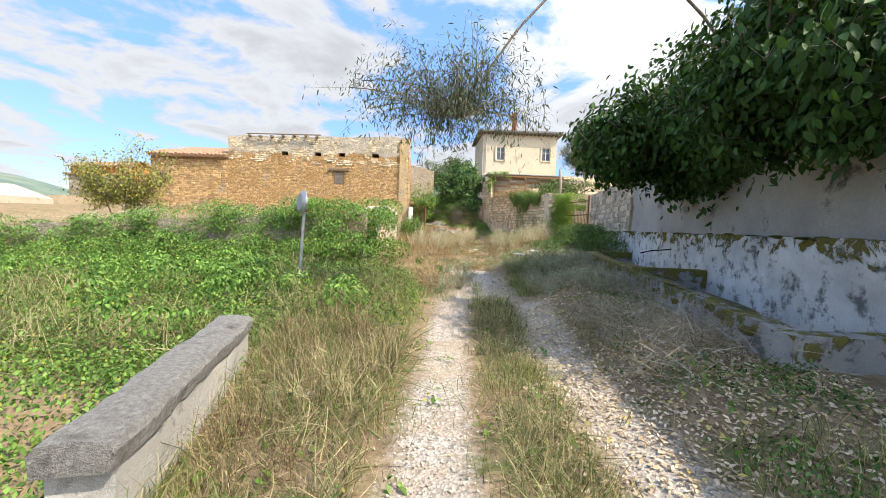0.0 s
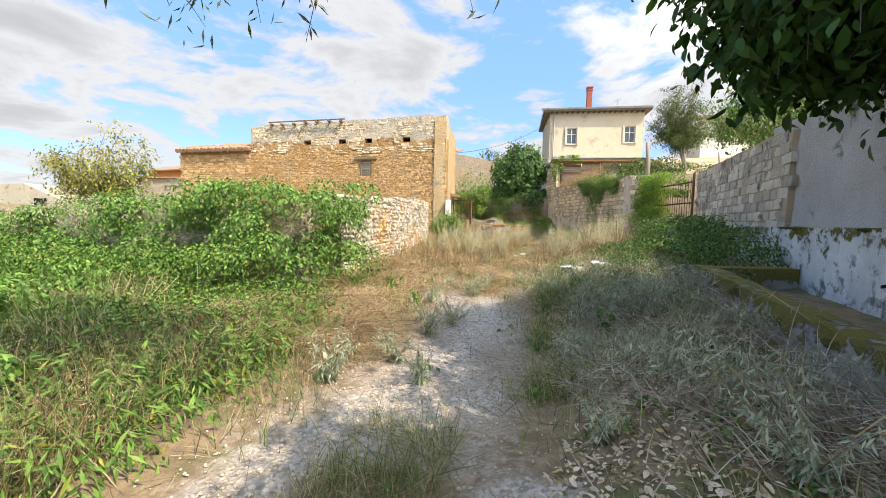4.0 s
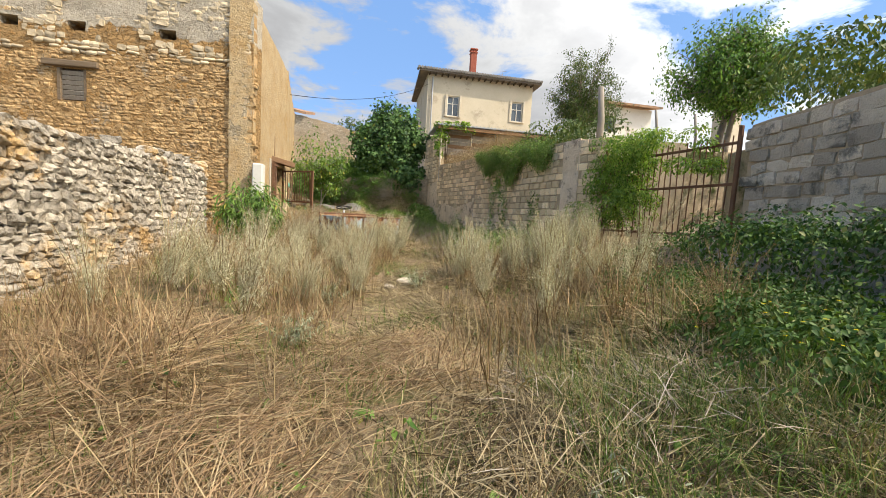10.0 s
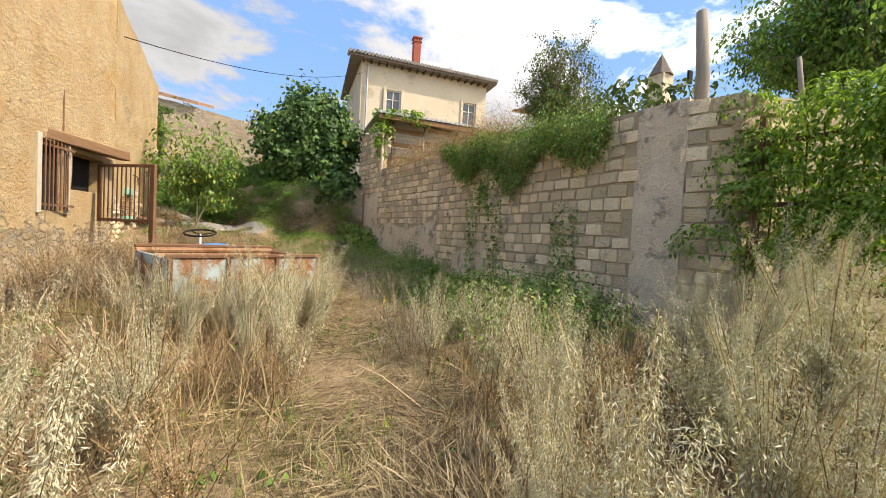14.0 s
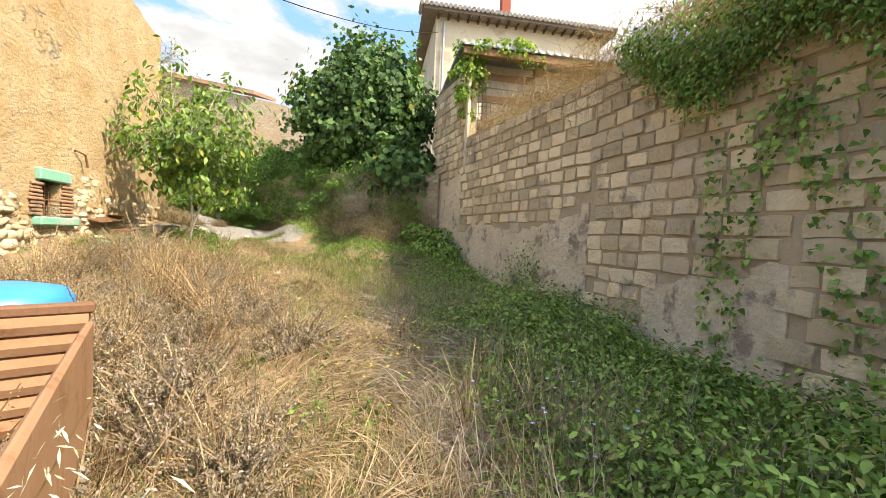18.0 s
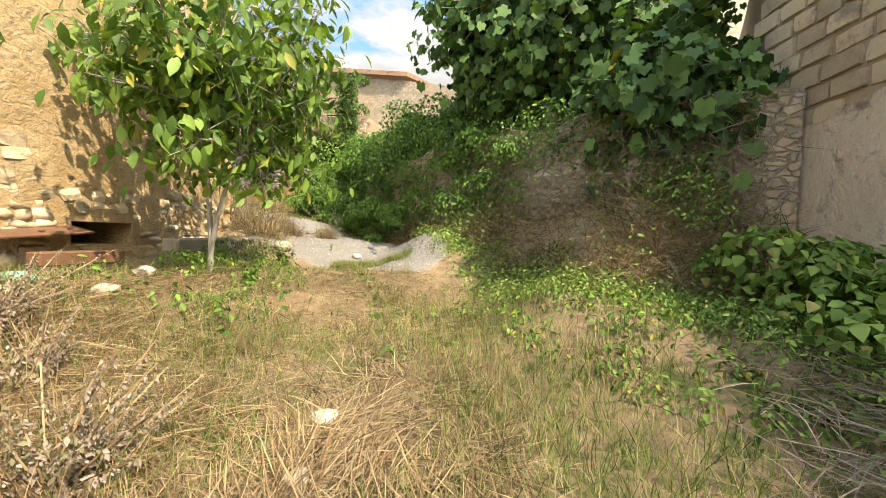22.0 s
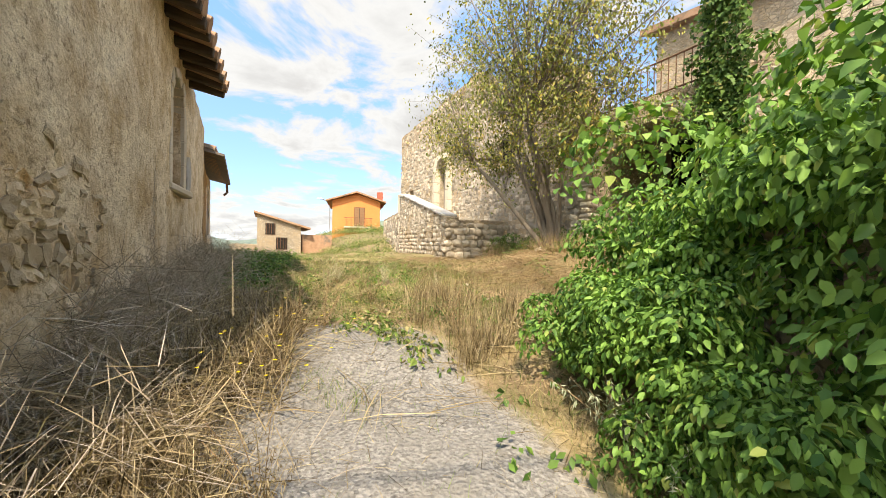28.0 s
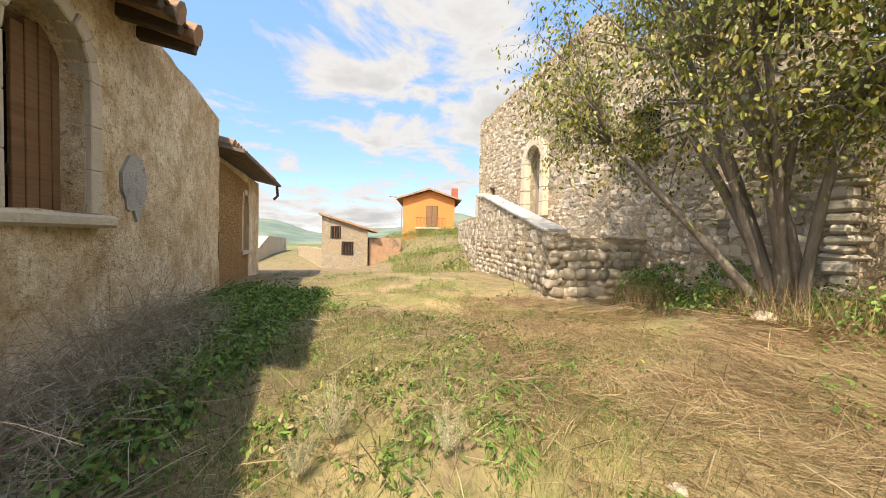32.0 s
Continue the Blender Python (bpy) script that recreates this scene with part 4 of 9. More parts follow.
def build_wing():
    """The lower building behind the barn on the yard."""
    w = thing("plastered_barn", "low plastered barn with a tiled eave and arched window", "barn", at=(-19, 34, 2))
    x0, x1, y0, y1 = -15.7, -21.8, 34.78, 34.5
    wl = wall_mesh((x0, y0), (x1, y1), 0.5, 1.0, 5.75, [(3.1, 3.75, 3.4, 4.9)], 0.4, 0.02, 21)
    part("wall", wl, "plaster_tan", w)
    part("wall", wall_mesh((x1, y1), (x1 + 0.2, 30.0), 0.5, 0.5, 5.6, (), 0.6, 0.02, 22), "plaster_tan", w)
    bm = bmesh.new()
    box(bm, (-18.8, 34.3, 5.95), (6.6, 2.2, 0.07), 2.6, 0, (-12, 0))
    part("roof", bm, "roof_dark", w)
    for k in range(22):
        bm = bmesh.new()
        x = -15.7 - k * 0.3
        tube(bm, [(x, 33.9, 6.15), (x, 35.28 - 0.012 * k, 5.86)], [0.12, 0.14], 8)
        part("roof_tile", bm, "tile", w)
    # near-black box paints the dark inside of this window
    bm = bmesh.new()
    box(bm, (-19.1, 34.2, 4.2), (0.8, 0.1, 1.7))
    win = part("window", bm, "dark", w)
    bm = bmesh.new()
    arch_ring(win, -19.13, 34.5, 34.72, 4.75, 0.33, 0.5)
    for s in (-1, 1):
        box(bm, (-19.13 + s * 0.415, 34.61, 4.07), (0.17, 0.22, 1.36), 0, 0.01)
    box(bm, (-19.13, 34.63, 3.33), (1.1, 0.28, 0.12), 0, 0.01)
    part("window_frame", bm, "stone_pale", win)
    bm = bmesh.new()
    tube(bm, [(-21.95, 35.1, 5.7), (-22.0, 35.12, 5.35), (-21.93, 35.0, 5.2)], 0.05, 8)
    part("downpipe", bm, "rust", w)


build_wing()

# ---- garden wall of rubble on the left ----
GW0, GW1 = (-2.35, 11.5), (-2.88, 23.45)


def gw_top(u):
    return lerp(u, (0, 1.95), (4, 2.15), (7, 2.3), (12, 2.42)) + 0.08 * noise.noise(Vector((u * 1.4, 3.3, 0))) + 0.05 * noise.noise(Vector((u * 4.4, 8.3, 0)))


def build_garden_wall():
    w = thing("wall_garden", "old dry-stone garden wall of pale limestone rubble", "wall", kind="structure", at=(-2.6, 17, 0.3))
    part("core", wall_mesh((GW0[0] - 0.06, GW0[1]), (GW1[0] - 0.06, GW1[1]), 0.45, -0.5, lambda u: gw_top(u) - 0.06, (), 0.3, 0.03, 31), "rubble_grey", w)
    part("core", wall_mesh((-2.35, 11.9), (-22, 13.4), 0.45, -1.5, lambda u: lerp(u, (0, 1.9), (6, 1.5), (19, 0.6)), (), 0.5, 0.03, 32), "rubble_grey", w)
    return w


GARDEN = build_garden_wall()

# ---- retaining wall, trough and block walls on the right ----


def xr(y):
    return 3.6 + 0.19 * y


def build_right_side():
    w = thing("wall_retaining", "mossy concrete retaining wall with a ledge", "wall", kind="structure", at=(5, 8, 0))
    part("lower_wall", wall_mesh((xr(-2.0), -2.0), (xr(15.2), 15.2), -0.5, -0.4, ragged(1.58, 0.03, 41), (), 0.35, 0.02, 41), "ledge_stone", w)
    part("upper_wall", wall_mesh((xr(-2) + 0.32, -2.0), (xr(14.0) + 0.2, 14.0), -0.5, 0.5, ragged(3.55, 0.12, 42), (), 0.35, 0.04, 42), "concrete_dark", w, "rough stained concrete")
    t = thing("water_trough", "long mossy concrete water trough against the wall", "trough", at=(3.6, 7, 0.2))
    a, b = Vector((3.05, 3.55)), Vector((4.36, 11.7))
    part("front_wall", wall_mesh(a, b, -0.24, -0.3, lambda u: lerp(u, (0, 0.72), (8.3, 0.94)) + 0.012 * math.sin(u * 5), (), 0.3, 0.02, 43), "trough_stone", t)
    part("end_wall", wall_mesh((xr(3.55) - 0.02, 3.55), a, 0.24, -0.3, 0.72, (), 0.3, 0.015, 44), "trough_stone", t)
    part("end_wall", wall_mesh(b, (xr(11.9) - 0.02, 11.9), 0.24, -0.3, 0.94, (), 0.3, 0.015, 45), "trough_stone", t)
    part("divider", wall_mesh((xr(7.4) - 0.02, 7.4), (3.72, 7.55), 0.2, -0.3, 0.9, (), 0.3, 0.015, 46), "trough_stone", t)
    bm = bmesh.new()
    prism(bm, [(3.2, 3.7, 0.30), (4.25, 3.7, 0.30), (5.8, 11.6, 0.30), (4.5, 11.6, 0.30)], (0, 0, -0.1), (0, 0, 0))
    part("basin_floor", bm, "concrete_dark", t)
    g = thing("wall_block_upper", "grey concrete block wall above the bank", "wall", kind="structure", at=(6.8, 17, 1.5))
    part("core", wall_mesh((xr(12.9) + 0.12, 12.9), (7.27, 19.25), -0.22, 0.6, ragged(3.33, 0.05, 47), (), 0.4, 0.01, 47), "mortar", g)
    part("core", wall_mesh((6.15, 18.9), (5.15, 15.2), 0.5, 0.0, lambda u: lerp(u, (0, 1.3), (3.6, 1.55)), (), 0.4, 0.03, 48), "concrete_dark", w)
    return w, t, g


RET, TROUGH, UPPER = build_right_side()
WB = ((6.47, 22.45), (6.2, 22.95), (5.42, 27.3), (5.02, 29.7), (3.92, 33.75), (3.42, 35.6))


def wb_top(k, u):
    return (3.66, lerp(u, (0, 3.70), (4.4, 3.85)), lerp(u, (0, 3.85), (2.4, 4.0)), lerp(u, (0, 4.0), (4.2, 4.15)), 5.7)[k]


def build_block_wall():
    g = thing("wall_block", "tall wall of pale tufa blocks patched with render", "wall", kind="structure", at=(5, 28, 1))
    for k, (a, b) in enumerate(zip(WB, WB[1:])):
        part("core", wall_mesh(a, b, -0.3, 0.0, (lambda u, k=k: wb_top(k, u)), (), 0.4, 0.012, 51 + k), "mortar", g)
    part("core", wall_mesh((3.42, 35.6), (4.4, 39.0), -0.3, 0.5, 5.7, (), 0.5, 0.012, 55), "mortar", g)
    part("core", wall_mesh((8.6, 22.2), (6.47, 22.45), -0.3, 0.0, 3.66, (), 0.4, 0.012, 56), "mortar", g)
    return g


BLOCKS = build_block_wall()


def terrace_bank():
    """Earth behind the retaining walls, level with their tops, and the banked earth wall north of the path."""
    bm = bmesh.new()
    prism(bm, [(xr(-2) + 0.8, -2, 3.2), (14, -2, 3.6), (14, 23, 3.4), (7.6, 20, 3.0), (7.45, 19.4, 3.0), (xr(13) + 0.6, 13, 3.1)], (0, 0, -4), (0, 0, 0))
    prism(bm, [(7.45, 19.4, 1.1), (7.6, 22.2, 1.1), (14, 23, 3.4), (14, 19, 3.4)], (0, 0, -2), (0, 0, 0))
    prism(bm, [(6.7, 22.8, 3.5), (30, 22.4, 4.5), (30, 60, 8.5), (5.3, 46, 8.0), (4.2, 36, 4.0), (5.35, 29.8, 3.8), (5.75, 27.3, 3.7)], (0, 0, -5), (0, 0, 0))
    prism(bm, [(3.7, 35.7, 3.8), (2.35, 35.8, 3.7), (0.2, 37.4, 3.5), (-3.5, 39.8, 3.4), (-5.6, 42.0, 3.2), (-5.6, 46, 4.0), (6, 46, 5.0)], (0, 0, -5), (0, 0, 0))
    tagged(part("terrace", bm, "earth"), "overgrown earth terraces behind the walls", "terrace", kind="structure")
    w = thing("wall_bank", "crumbling dry-stone wall holding the earth bank", "wall", kind="structure", at=(2, 35, 1.5))
    pts = ((3.55, 35.35), (2.3, 35.5), (0.2, 36.95), (-3.4, 39.3), (-5.8, 41.6))
    for k, (a, b) in enumerate(zip(pts, pts[1:])):
        b = tuple(Vector(b) + (Vector(b) - Vector(a)).normalized() * 0.2)
        part("core", wall_mesh(b, a, -0.4, 0.6, ragged(3.45, 0.15, 60 + k), (), 0.35, 0.10, 60 + k), "rubble_grey", w)


def earth_slope():
    """Loose earth heaped against the bank wall."""
    foot = np.array(((3.3, 34.0), (1.9, 34.3), (0.6, 35.5), (-0.6, 36.75), (-2.4, 37.95), (-4.6, 39.2), (-6.2, 41.2)))
    head = np.array(((3.5, 35.4), (2.45, 35.5), (0.95, 36.75), (-0.2, 37.6), (-1.9, 38.6), (-3.6, 39.6), (-5.9, 41.9)))
    hz = (2.3, 3.5, 3.5, 3.4, 3.3, 3.3, 3.2)
    rows, nu, nv = [], 90, 16
    for i in range(nu + 1):
        t = i / nu * (len(foot) - 1)
        k = np.arange(len(foot))
        f = np.array([np.interp(t, k, foot[:, 0]), np.interp(t, k, foot[:, 1])])
        h = np.array([np.interp(t, k, head[:, 0]), np.interp(t, k, head[:, 1])])
        z1 = np.interp(t, k, hz)
        for j in range(nv + 1):
            u = j / nv
            p = f + (h - f) * u
            z0 = gz(*f) - 0.08
            z = z0 + (z1 - z0) * (0.55 * u + 0.45 * u * u)
            w = noise.noise_vector(Vector((p[0] * 1.8, p[1] * 1.8, z))) * 0.16 * math.sin(math.pi * min(1, u + 0.1)) + noise.noise_vector(Vector((p[0] * 6, p[1] * 6, z * 5))) * 0.04
            rows.append((p[0] + w.x, p[1] + w.y, z + w.z * 0.6))
    fs = [(i * (nv + 1) + j, (i + 1) * (nv + 1) + j, (i + 1) * (nv + 1) + j + 1, i * (nv + 1) + j + 1) for i in range(nu) for j in range(nv)]
    me = fast_mesh("earth_bank", rows, fs, "earth", True)
    tagged(new("earth_bank", me), "loose brown earth heaped against the bank", "bank", kind="structure")
    return np.array(rows), np.array(rows).reshape(nu + 1, nv + 1, 3)


M["earth"] = surface("earth", (0.36, 0.27, 0.17), (0.60, 0.48, 0.33), 1.5, 25.0, 0.97, 0.9, 0.04, (0.10, 0.12, 0.04), 0.8, 0.52)
terrace_bank()
BANK, BANK_GRID = earth_slope()

# ---- other buildings ----


def framed_window(parent, c, w, h, face, rz=0.0, frame_mat="white_paint", shutter=None):
    """A casement: dark panes, a frame and a middle bar. face: unit vector out of the wall."""
    f = Vector(face)
    bm = bmesh.new()
    box(bm, Vector(c) - f * 0.10, (w, 0.04, h), rz)
    win = part("window", bm, "pane", parent)
    side = Vector((-f.y, f.x, 0))
    bm = bmesh.new()
    for s in (-1, 1):
        box(bm, Vector(c) + side * s * (w / 2 - 0.035) - f * 0.05, (0.07, 0.07, h), rz, 0.005)
        box(bm, Vector(c) + Vector((0, 0, s * (h / 2 - 0.035))) - f * 0.052, (w - 0.14, 0.07, 0.07), rz, 0.005)
    box(bm, Vector(c) - f * 0.05, (0.05, 0.06, h - 0.14), rz, 0.004)
    part("window_frame", bm, frame_mat, win)
    bm = bmesh.new()
    box(bm, Vector(c) + Vector((0, 0, h * 0.12)) - f * 0.05, (w - 0.14, 0.05, 0.04), rz)
    part("glazing_bar", bm, frame_mat, win)
    bm = bmesh.new()
    box(bm, Vector(c) + Vector((0, 0, -h / 2 - 0.05)) + f * 0.06, (w + 0.24, 0.2, 0.08), rz, 0.01)
    part("window_sill", bm, "stone_pale", win)
    return win


def build_cream_house():
    h = thing("cream_house", "two-storey cream house with dark eaves and brick chimney", "house", at=(8, 45, 7))
    y = 42.35
    x0, x1, zt = 3.9, 12.0, 11.75
    ops = [(1.95 - 0.45, 1.95 + 0.45, 8.9, 10.35), (6.95 - 0.45, 6.95 + 0.45, 9.0, 10.45)]
    part("wall", wall_mesh((x0, y), (x1, y + 0.35), 0.4, 3.5, zt, ops, 0.7, 0.0, 71), "cream", h)
    part("wall", wall_mesh((x0 - 0.3, y + 7), (x0, y), 0.4, 3.5, zt, (), 1.0, 0.0, 72), "cream", h)
    part("wall", wall_mesh((x1, y + 0.35), (x1 - 0.2, y + 7), 0.4, 3.5, zt, (), 1.0, 0.0, 73), "cream", h)
    framed_window(h, (x0 + 1.95, y + 0.15, 9.62), 0.9, 1.45, (0, -1, 0))
    framed_window(h, (x0 + 6.95, y + 0.38, 9.72), 0.9, 1.45, (0, -1, 0))
    for cx, cy, cz in ((x0 + 1.95, y - 0.01, 9.62), (x0 + 6.95, y + 0.26, 9.72)):
        for s in (-1, 1):
            bm = bmesh.new()
            box(bm, (cx + s * 0.53, cy, cz), (0.16, 0.1, 1.6), 0, 0.01)
            part("surround", bm, "stone_pale", h)
    bm = bmesh.new()
    prism(bm, [(x0 - 0.6, y - 0.55, zt - 0.02), (x1 + 0.5, y - 0.2, zt - 0.02), (x1 + 0.6, y + 8, zt + 0.1), (x0 - 0.7, y + 8, zt + 0.1)], (0, 0, 0), (0, 0, 0.14))
    part("eave", bm, "roof_dark", h)
    bm = bmesh.new()
    v = [bm.verts.new(p) for p in ((x0 - 0.65, y - 0.6, zt + 0.14), (x1 + 0.55, y - 0.25, zt + 0.14), (x1 + 0.65, y + 8, zt + 0.14), (x0 - 0.75, y + 8, zt + 0.14), (x0 + 2.6, y + 3.8, zt + 1.0), (x1 - 2.6, y + 3.9, zt + 1.0))]
    for f in ((0, 1, 5, 4), (1, 2, 5), (2, 3, 4, 5), (3, 0, 4)):
        bm.faces.new([v[i] for i in f])
    part("roof", bm, "roof_grey", h)
    for k in range(45):
        bm = bmesh.new()
        x = x0 - 0.7 + k * 0.21
        tube(bm, [(x, y - 0.66 + k * 0.008, zt + 0.17), (x, y + 0.9, zt + 0.55)], [0.1, 0.09], 6)
        part("roof_tile", bm, "roof_grey", h)
    bm = bmesh.new()
    box(bm, (7.4, 43.6, 13.0), (0.46, 0.46, 2.4), 0, 0.02)
    box(bm, (7.4, 43.6, 14.0), (0.56, 0.56, 0.08), 0, 0.02)
    box(bm, (7.4, 43.6, 14.24), (0.58, 0.58, 0.1), 0, 0.02)
    part("chimney", bm, "brick_red", h)
    bm = bmesh.new()
    box(bm, (x0 + 4.0, y + 0.0, 7.3), (8.1, 0.12, 0.16), 2.5, 0.01)
    part("string_course", bm, "stone_pale", h)
    bm = bmesh.new()
    tube(bm, [(x0 + 0.35, y - 0.1, 5), (x0 + 0.35, y - 0.1, 11.5)], 0.05, 8)
    part("downpipe", bm, "metal_grey", h)
    bm = bmesh.new()
    tube(bm, [(10.2, 45, 12.2), (10.2, 45, 13.6)], 0.02, 6)
    tube(bm, [(9.9, 45, 13.4), (10.5, 45, 13.5)], 0.012, 6)
    tube(bm, [(9.95, 45, 13.2), (10.45, 45, 13.3)], 0.012, 6)
    part("aerial", bm, "metal_grey", h)
    for k in range(18):
        bm = bmesh.new()
        box(bm, (x0 + 0.1 + k * 0.46, y - 0.22 + k * 0.02, zt - 0.08), (0.09, 0.6, 0.12), 2.5, 0.01)
        part("rafter", bm, "wood_dark", h)
    # lower outhouse to its right
    o = thing("white_house", "white plastered house with a low tiled roof", "house", at=(19, 44, 7))
    part("wall", wall_mesh((16.2, 41.6), (21.5, 41.8), 0.4, 3.5, 10.6, [(1.2, 2.3, 8.7, 9.9)], 0.8, 0.0, 76), "white_paint", o)
    part("wall", wall_mesh((16.2, 46), (16.2, 41.6), 0.4, 3.5, 10.6, (), 0.8, 0.0, 77), "white_paint", o)
    framed_window(o, (17.95, 41.85, 9.3), 1.1, 1.2, (0, -1, 0), 0, "wood_dark")
    bm = bmesh.new()
    prism(bm, [(15.7, 41.0, 10.62), (22, 41.2, 10.62), (22, 46, 11.6), (15.7, 46, 11.6)], (0, 0, 0), (0, 0, 0.16))
    part("roof", bm, "tile", o)


build_cream_house()


def build_shed():
    s = thing("timber_shed", "ramshackle timber shed under a corrugated roof", "shed", at=(6.5, 36, 4))
    y = 34.0
    z0, z1 = 3.95, 5.95
    x = 4.35
    k = 0
    while x < 9.6:
        w = 0.0
        bm = bmesh.new()
        box(bm, (x + 0.65, y + 0.03 * (k % 2), z0 + 0.16 + (k % 11) * 0.18), (1.28, 0.03, 0.175), 3, 0.004, (0, 0.6 * math.sin(k)))
        part("plank", bm, "wood_grey" if (k * 7) % 3 else "wood_brown", s)
        k += 1
        if k % 11 == 0:
            x += 1.3
    bm = bmesh.new()
    prism(bm, [(3.7, 33.3, 6.12), (10.2, 33.6, 6.16), (10.2, 38, 6.5), (3.7, 38, 6.5)], (0, 0, 0), (0, 0, 0.05))
    part("roof", bm, "metal_grey", s)
    for i in range(32):
        bm = bmesh.new()
        xx = 3.75 + i * 0.2
        tube(bm, [(xx, 33.28 + 0.009 * i, 6.18), (xx, 38, 6.56)], 0.05, 6)
        part("corrugation", bm, "metal_grey", s)
    bm = bmesh.new()
    box(bm, (7, 33.55, 6.02), (6.5, 0.12, 0.16), 2.6, 0.01)
    part("fascia", bm, "wood_brown", s)
    for px_, py_ in ((3.96, 33.62), (7.0, 33.9), (9.8, 34.0)):
        bm = bmesh.new()
        tube(bm, [(px_, py_, 3.3 if px_ < 4 else 4.0), (px_ + 0.01, py_, 6.05)], 0.055, 10)
        part("post", bm, "stone_pale" if px_ < 4 else "wood_old", s, "pale painted pipe post" if px_ < 4 else "")
    part("side_wall", wall_mesh((4.2, 38), (4.2, 34.9), 0.2, 3.9, 6.0, (), 0.6, 0.0, 81), "wood_old", s)
    # grid panel beside the post
    g = thing("wire_grille", "rusty wire grille leaning at the shed corner", "grille", at=(4.35, 34.0, 4.1))
    for i in range(6):
        bm = bmesh.new()
        tube(bm, [(4.08 + i * 0.1, 33.95, 4.1), (4.08 + i * 0.1, 33.95, 5.1)], 0.008, 5)
        part("bar", bm, "rust", g)
    for i in range(6):
        bm = bmesh.new()
        tube(bm, [(4.06, 33.96, 4.15 + i * 0.17), (4.6, 33.96, 4.15 + i * 0.17)], 0.008, 5)
        part("bar", bm, "rust", g)


build_shed()


def build_church():
    c = thing("bell_tower", "distant bell tower with a pointed tiled spire", "tower", at=(50.2, 65.0, 10))
    bm = bmesh.new()
    box(bm, (50.2, 65.0, 15.1), (2.5, 2.5, 25), 10, 0.05)
    part("wall", bm, "cream", c)
    bm = bmesh.new()
    b = [bm.verts.new((50.2 + 1.75 * math.cos(a), 65.0 + 1.75 * math.sin(a), 27.6)) for a in (2 * math.pi * k / 8 for k in range(8))]
    t = bm.verts.new((50.2, 65.0, 31.0))
    bm.faces.new(b[::-1])
    for k in range(8):
        bm.faces.new((b[k], b[(k + 1) % 8], t))
    part("spire", bm, "roof_dark", c)
    # opening drawn as a near-black box, its inner shade put into the colour
    bm = bmesh.new()
    box(bm, (52.1, 61.68, 26.6), (0.9, 0.3, 1.8), 10)
    part("belfry_opening", bm, "dark", c)


build_church()


def build_stone_house():
    """The stone house on the yard, with arched cellar door, arched gateway and terrace."""
    h = thing("stone_house", "old limestone house with arched doors and a terrace", "house", at=(-15, 46, 3))
    y0, y1 = 43.75, 44.35
    A, B = (-23.6, y0), (-6.0, y1)
    L = B[0] - A[0]
    door = (-18.3, 0.55)
    gate = (-8.3, 1.5)

    def top(u):
        return lerp(u, (0, 9.3), (4, 9.6), (8.5, 9.9), (9.0, 8.6), (13.2, 8.2), (13.6, 6.5), (17.6, 6.5)) + 0.12 * noise.noise(Vector((u * 1.7, 2.2, 9)))

    ops = [(door[0] - door[1] - A[0], door[0] + door[1] - A[0], 4.7, 7.1), (gate[0] - gate[1] - A[0], gate[0] + gate[1] - A[0], 1.5, 6.0), (1.3, 1.85, 5.4, 6.1), (9.6, 10.5, 5.9, 6.9)]
    w = wall_mesh(A, B, 0.6, 1.5, top, ops, 0.35, 0.05, 91)
    spandrel(w, door[0], 43.95, 44.5, 6.55, 0.55)
    spandrel(w, gate[0], 44.3, 44.85, 4.5, 1.5)
    part("wall", w, "rubble_white", h, "pale rubble wall")
    part("wall", wall_mesh((A[0], 50), A, 0.6, 1.5, 9.3, (), 0.5, 0.05, 92), "rubble_white", h)
    part("wall", wall_mesh(B, (-6.2, 48), 0.5, 1.5, 6.5, (), 0.5, 0.05, 93), "rubble_white", h)
    bm = bmesh.new()
    prism(bm, [(-10.2, 44.6, 6.3), (-6.1, 44.8, 6.3), (-6.2, 49, 6.3), (-10.2, 49, 6.3)], (0, 0, 0), (0, 0, 0.15))
    part("terrace_floor", bm, "concrete_dark", h)
    part("wall", wall_mesh((-10.6, 47.6), (-1.5, 47.2), 0.5, 3.0, ragged(lambda u: lerp(u, (0, 9.8), (5, 9.0), (9, 8.2)), 0.12, 94), (), 0.4, 0.05, 94), "rubble_white", h)
    part("wall", wall_mesh((-9.9, 48.0), (-9.8, 44.9), -0.4, 2.5, 6.3, (), 0.5, 0.05, 95), "rubble_white", h)
    bm = bmesh.new()
    prism(bm, [(-11, 47.3, 9.9), (-5.5, 47.1, 9.1), (-5.5, 51, 10), (-11, 51, 10.8)], (0, 0, 0), (0, 0, 0.2))
    part("roof", bm, "tile", h)
    # cellar door
    # near-black sheet behind the door boards paints the unlit cellar
    bm = bmesh.new()
    box(bm, (door[0], 44.4, 5.9), (1.2, 0.06, 2.4))
    d = part("door", bm, "dark", h, "arched cellar doorway")
    arch_ring(d, door[0], 43.78, 44.05, 6.55, 0.55, 0.85, 9)
    for s in (-1, 1):
        for k in range(4):
            bm = bmesh.new()
            box(bm, (door[0] + s * 0.7, 43.9, 4.92 + k * 0.465), (0.3, 0.26, 0.455), 0, 0.02)
            part("jamb_stone", bm, "stone_pale", d)
    for k in range(5):
        bm = bmesh.new()
        box(bm, (door[0] - 0.44 + k * 0.22, 44.25, 5.85), (0.21, 0.05, 2.3), 0, 0.006)
        part("board", bm, "wood_grey", d)
    # window niche: near-black sheet, the shade of its depth put into the colour
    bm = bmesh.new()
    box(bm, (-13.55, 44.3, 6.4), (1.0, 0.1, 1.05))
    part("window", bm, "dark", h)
    bm = bmesh.new()
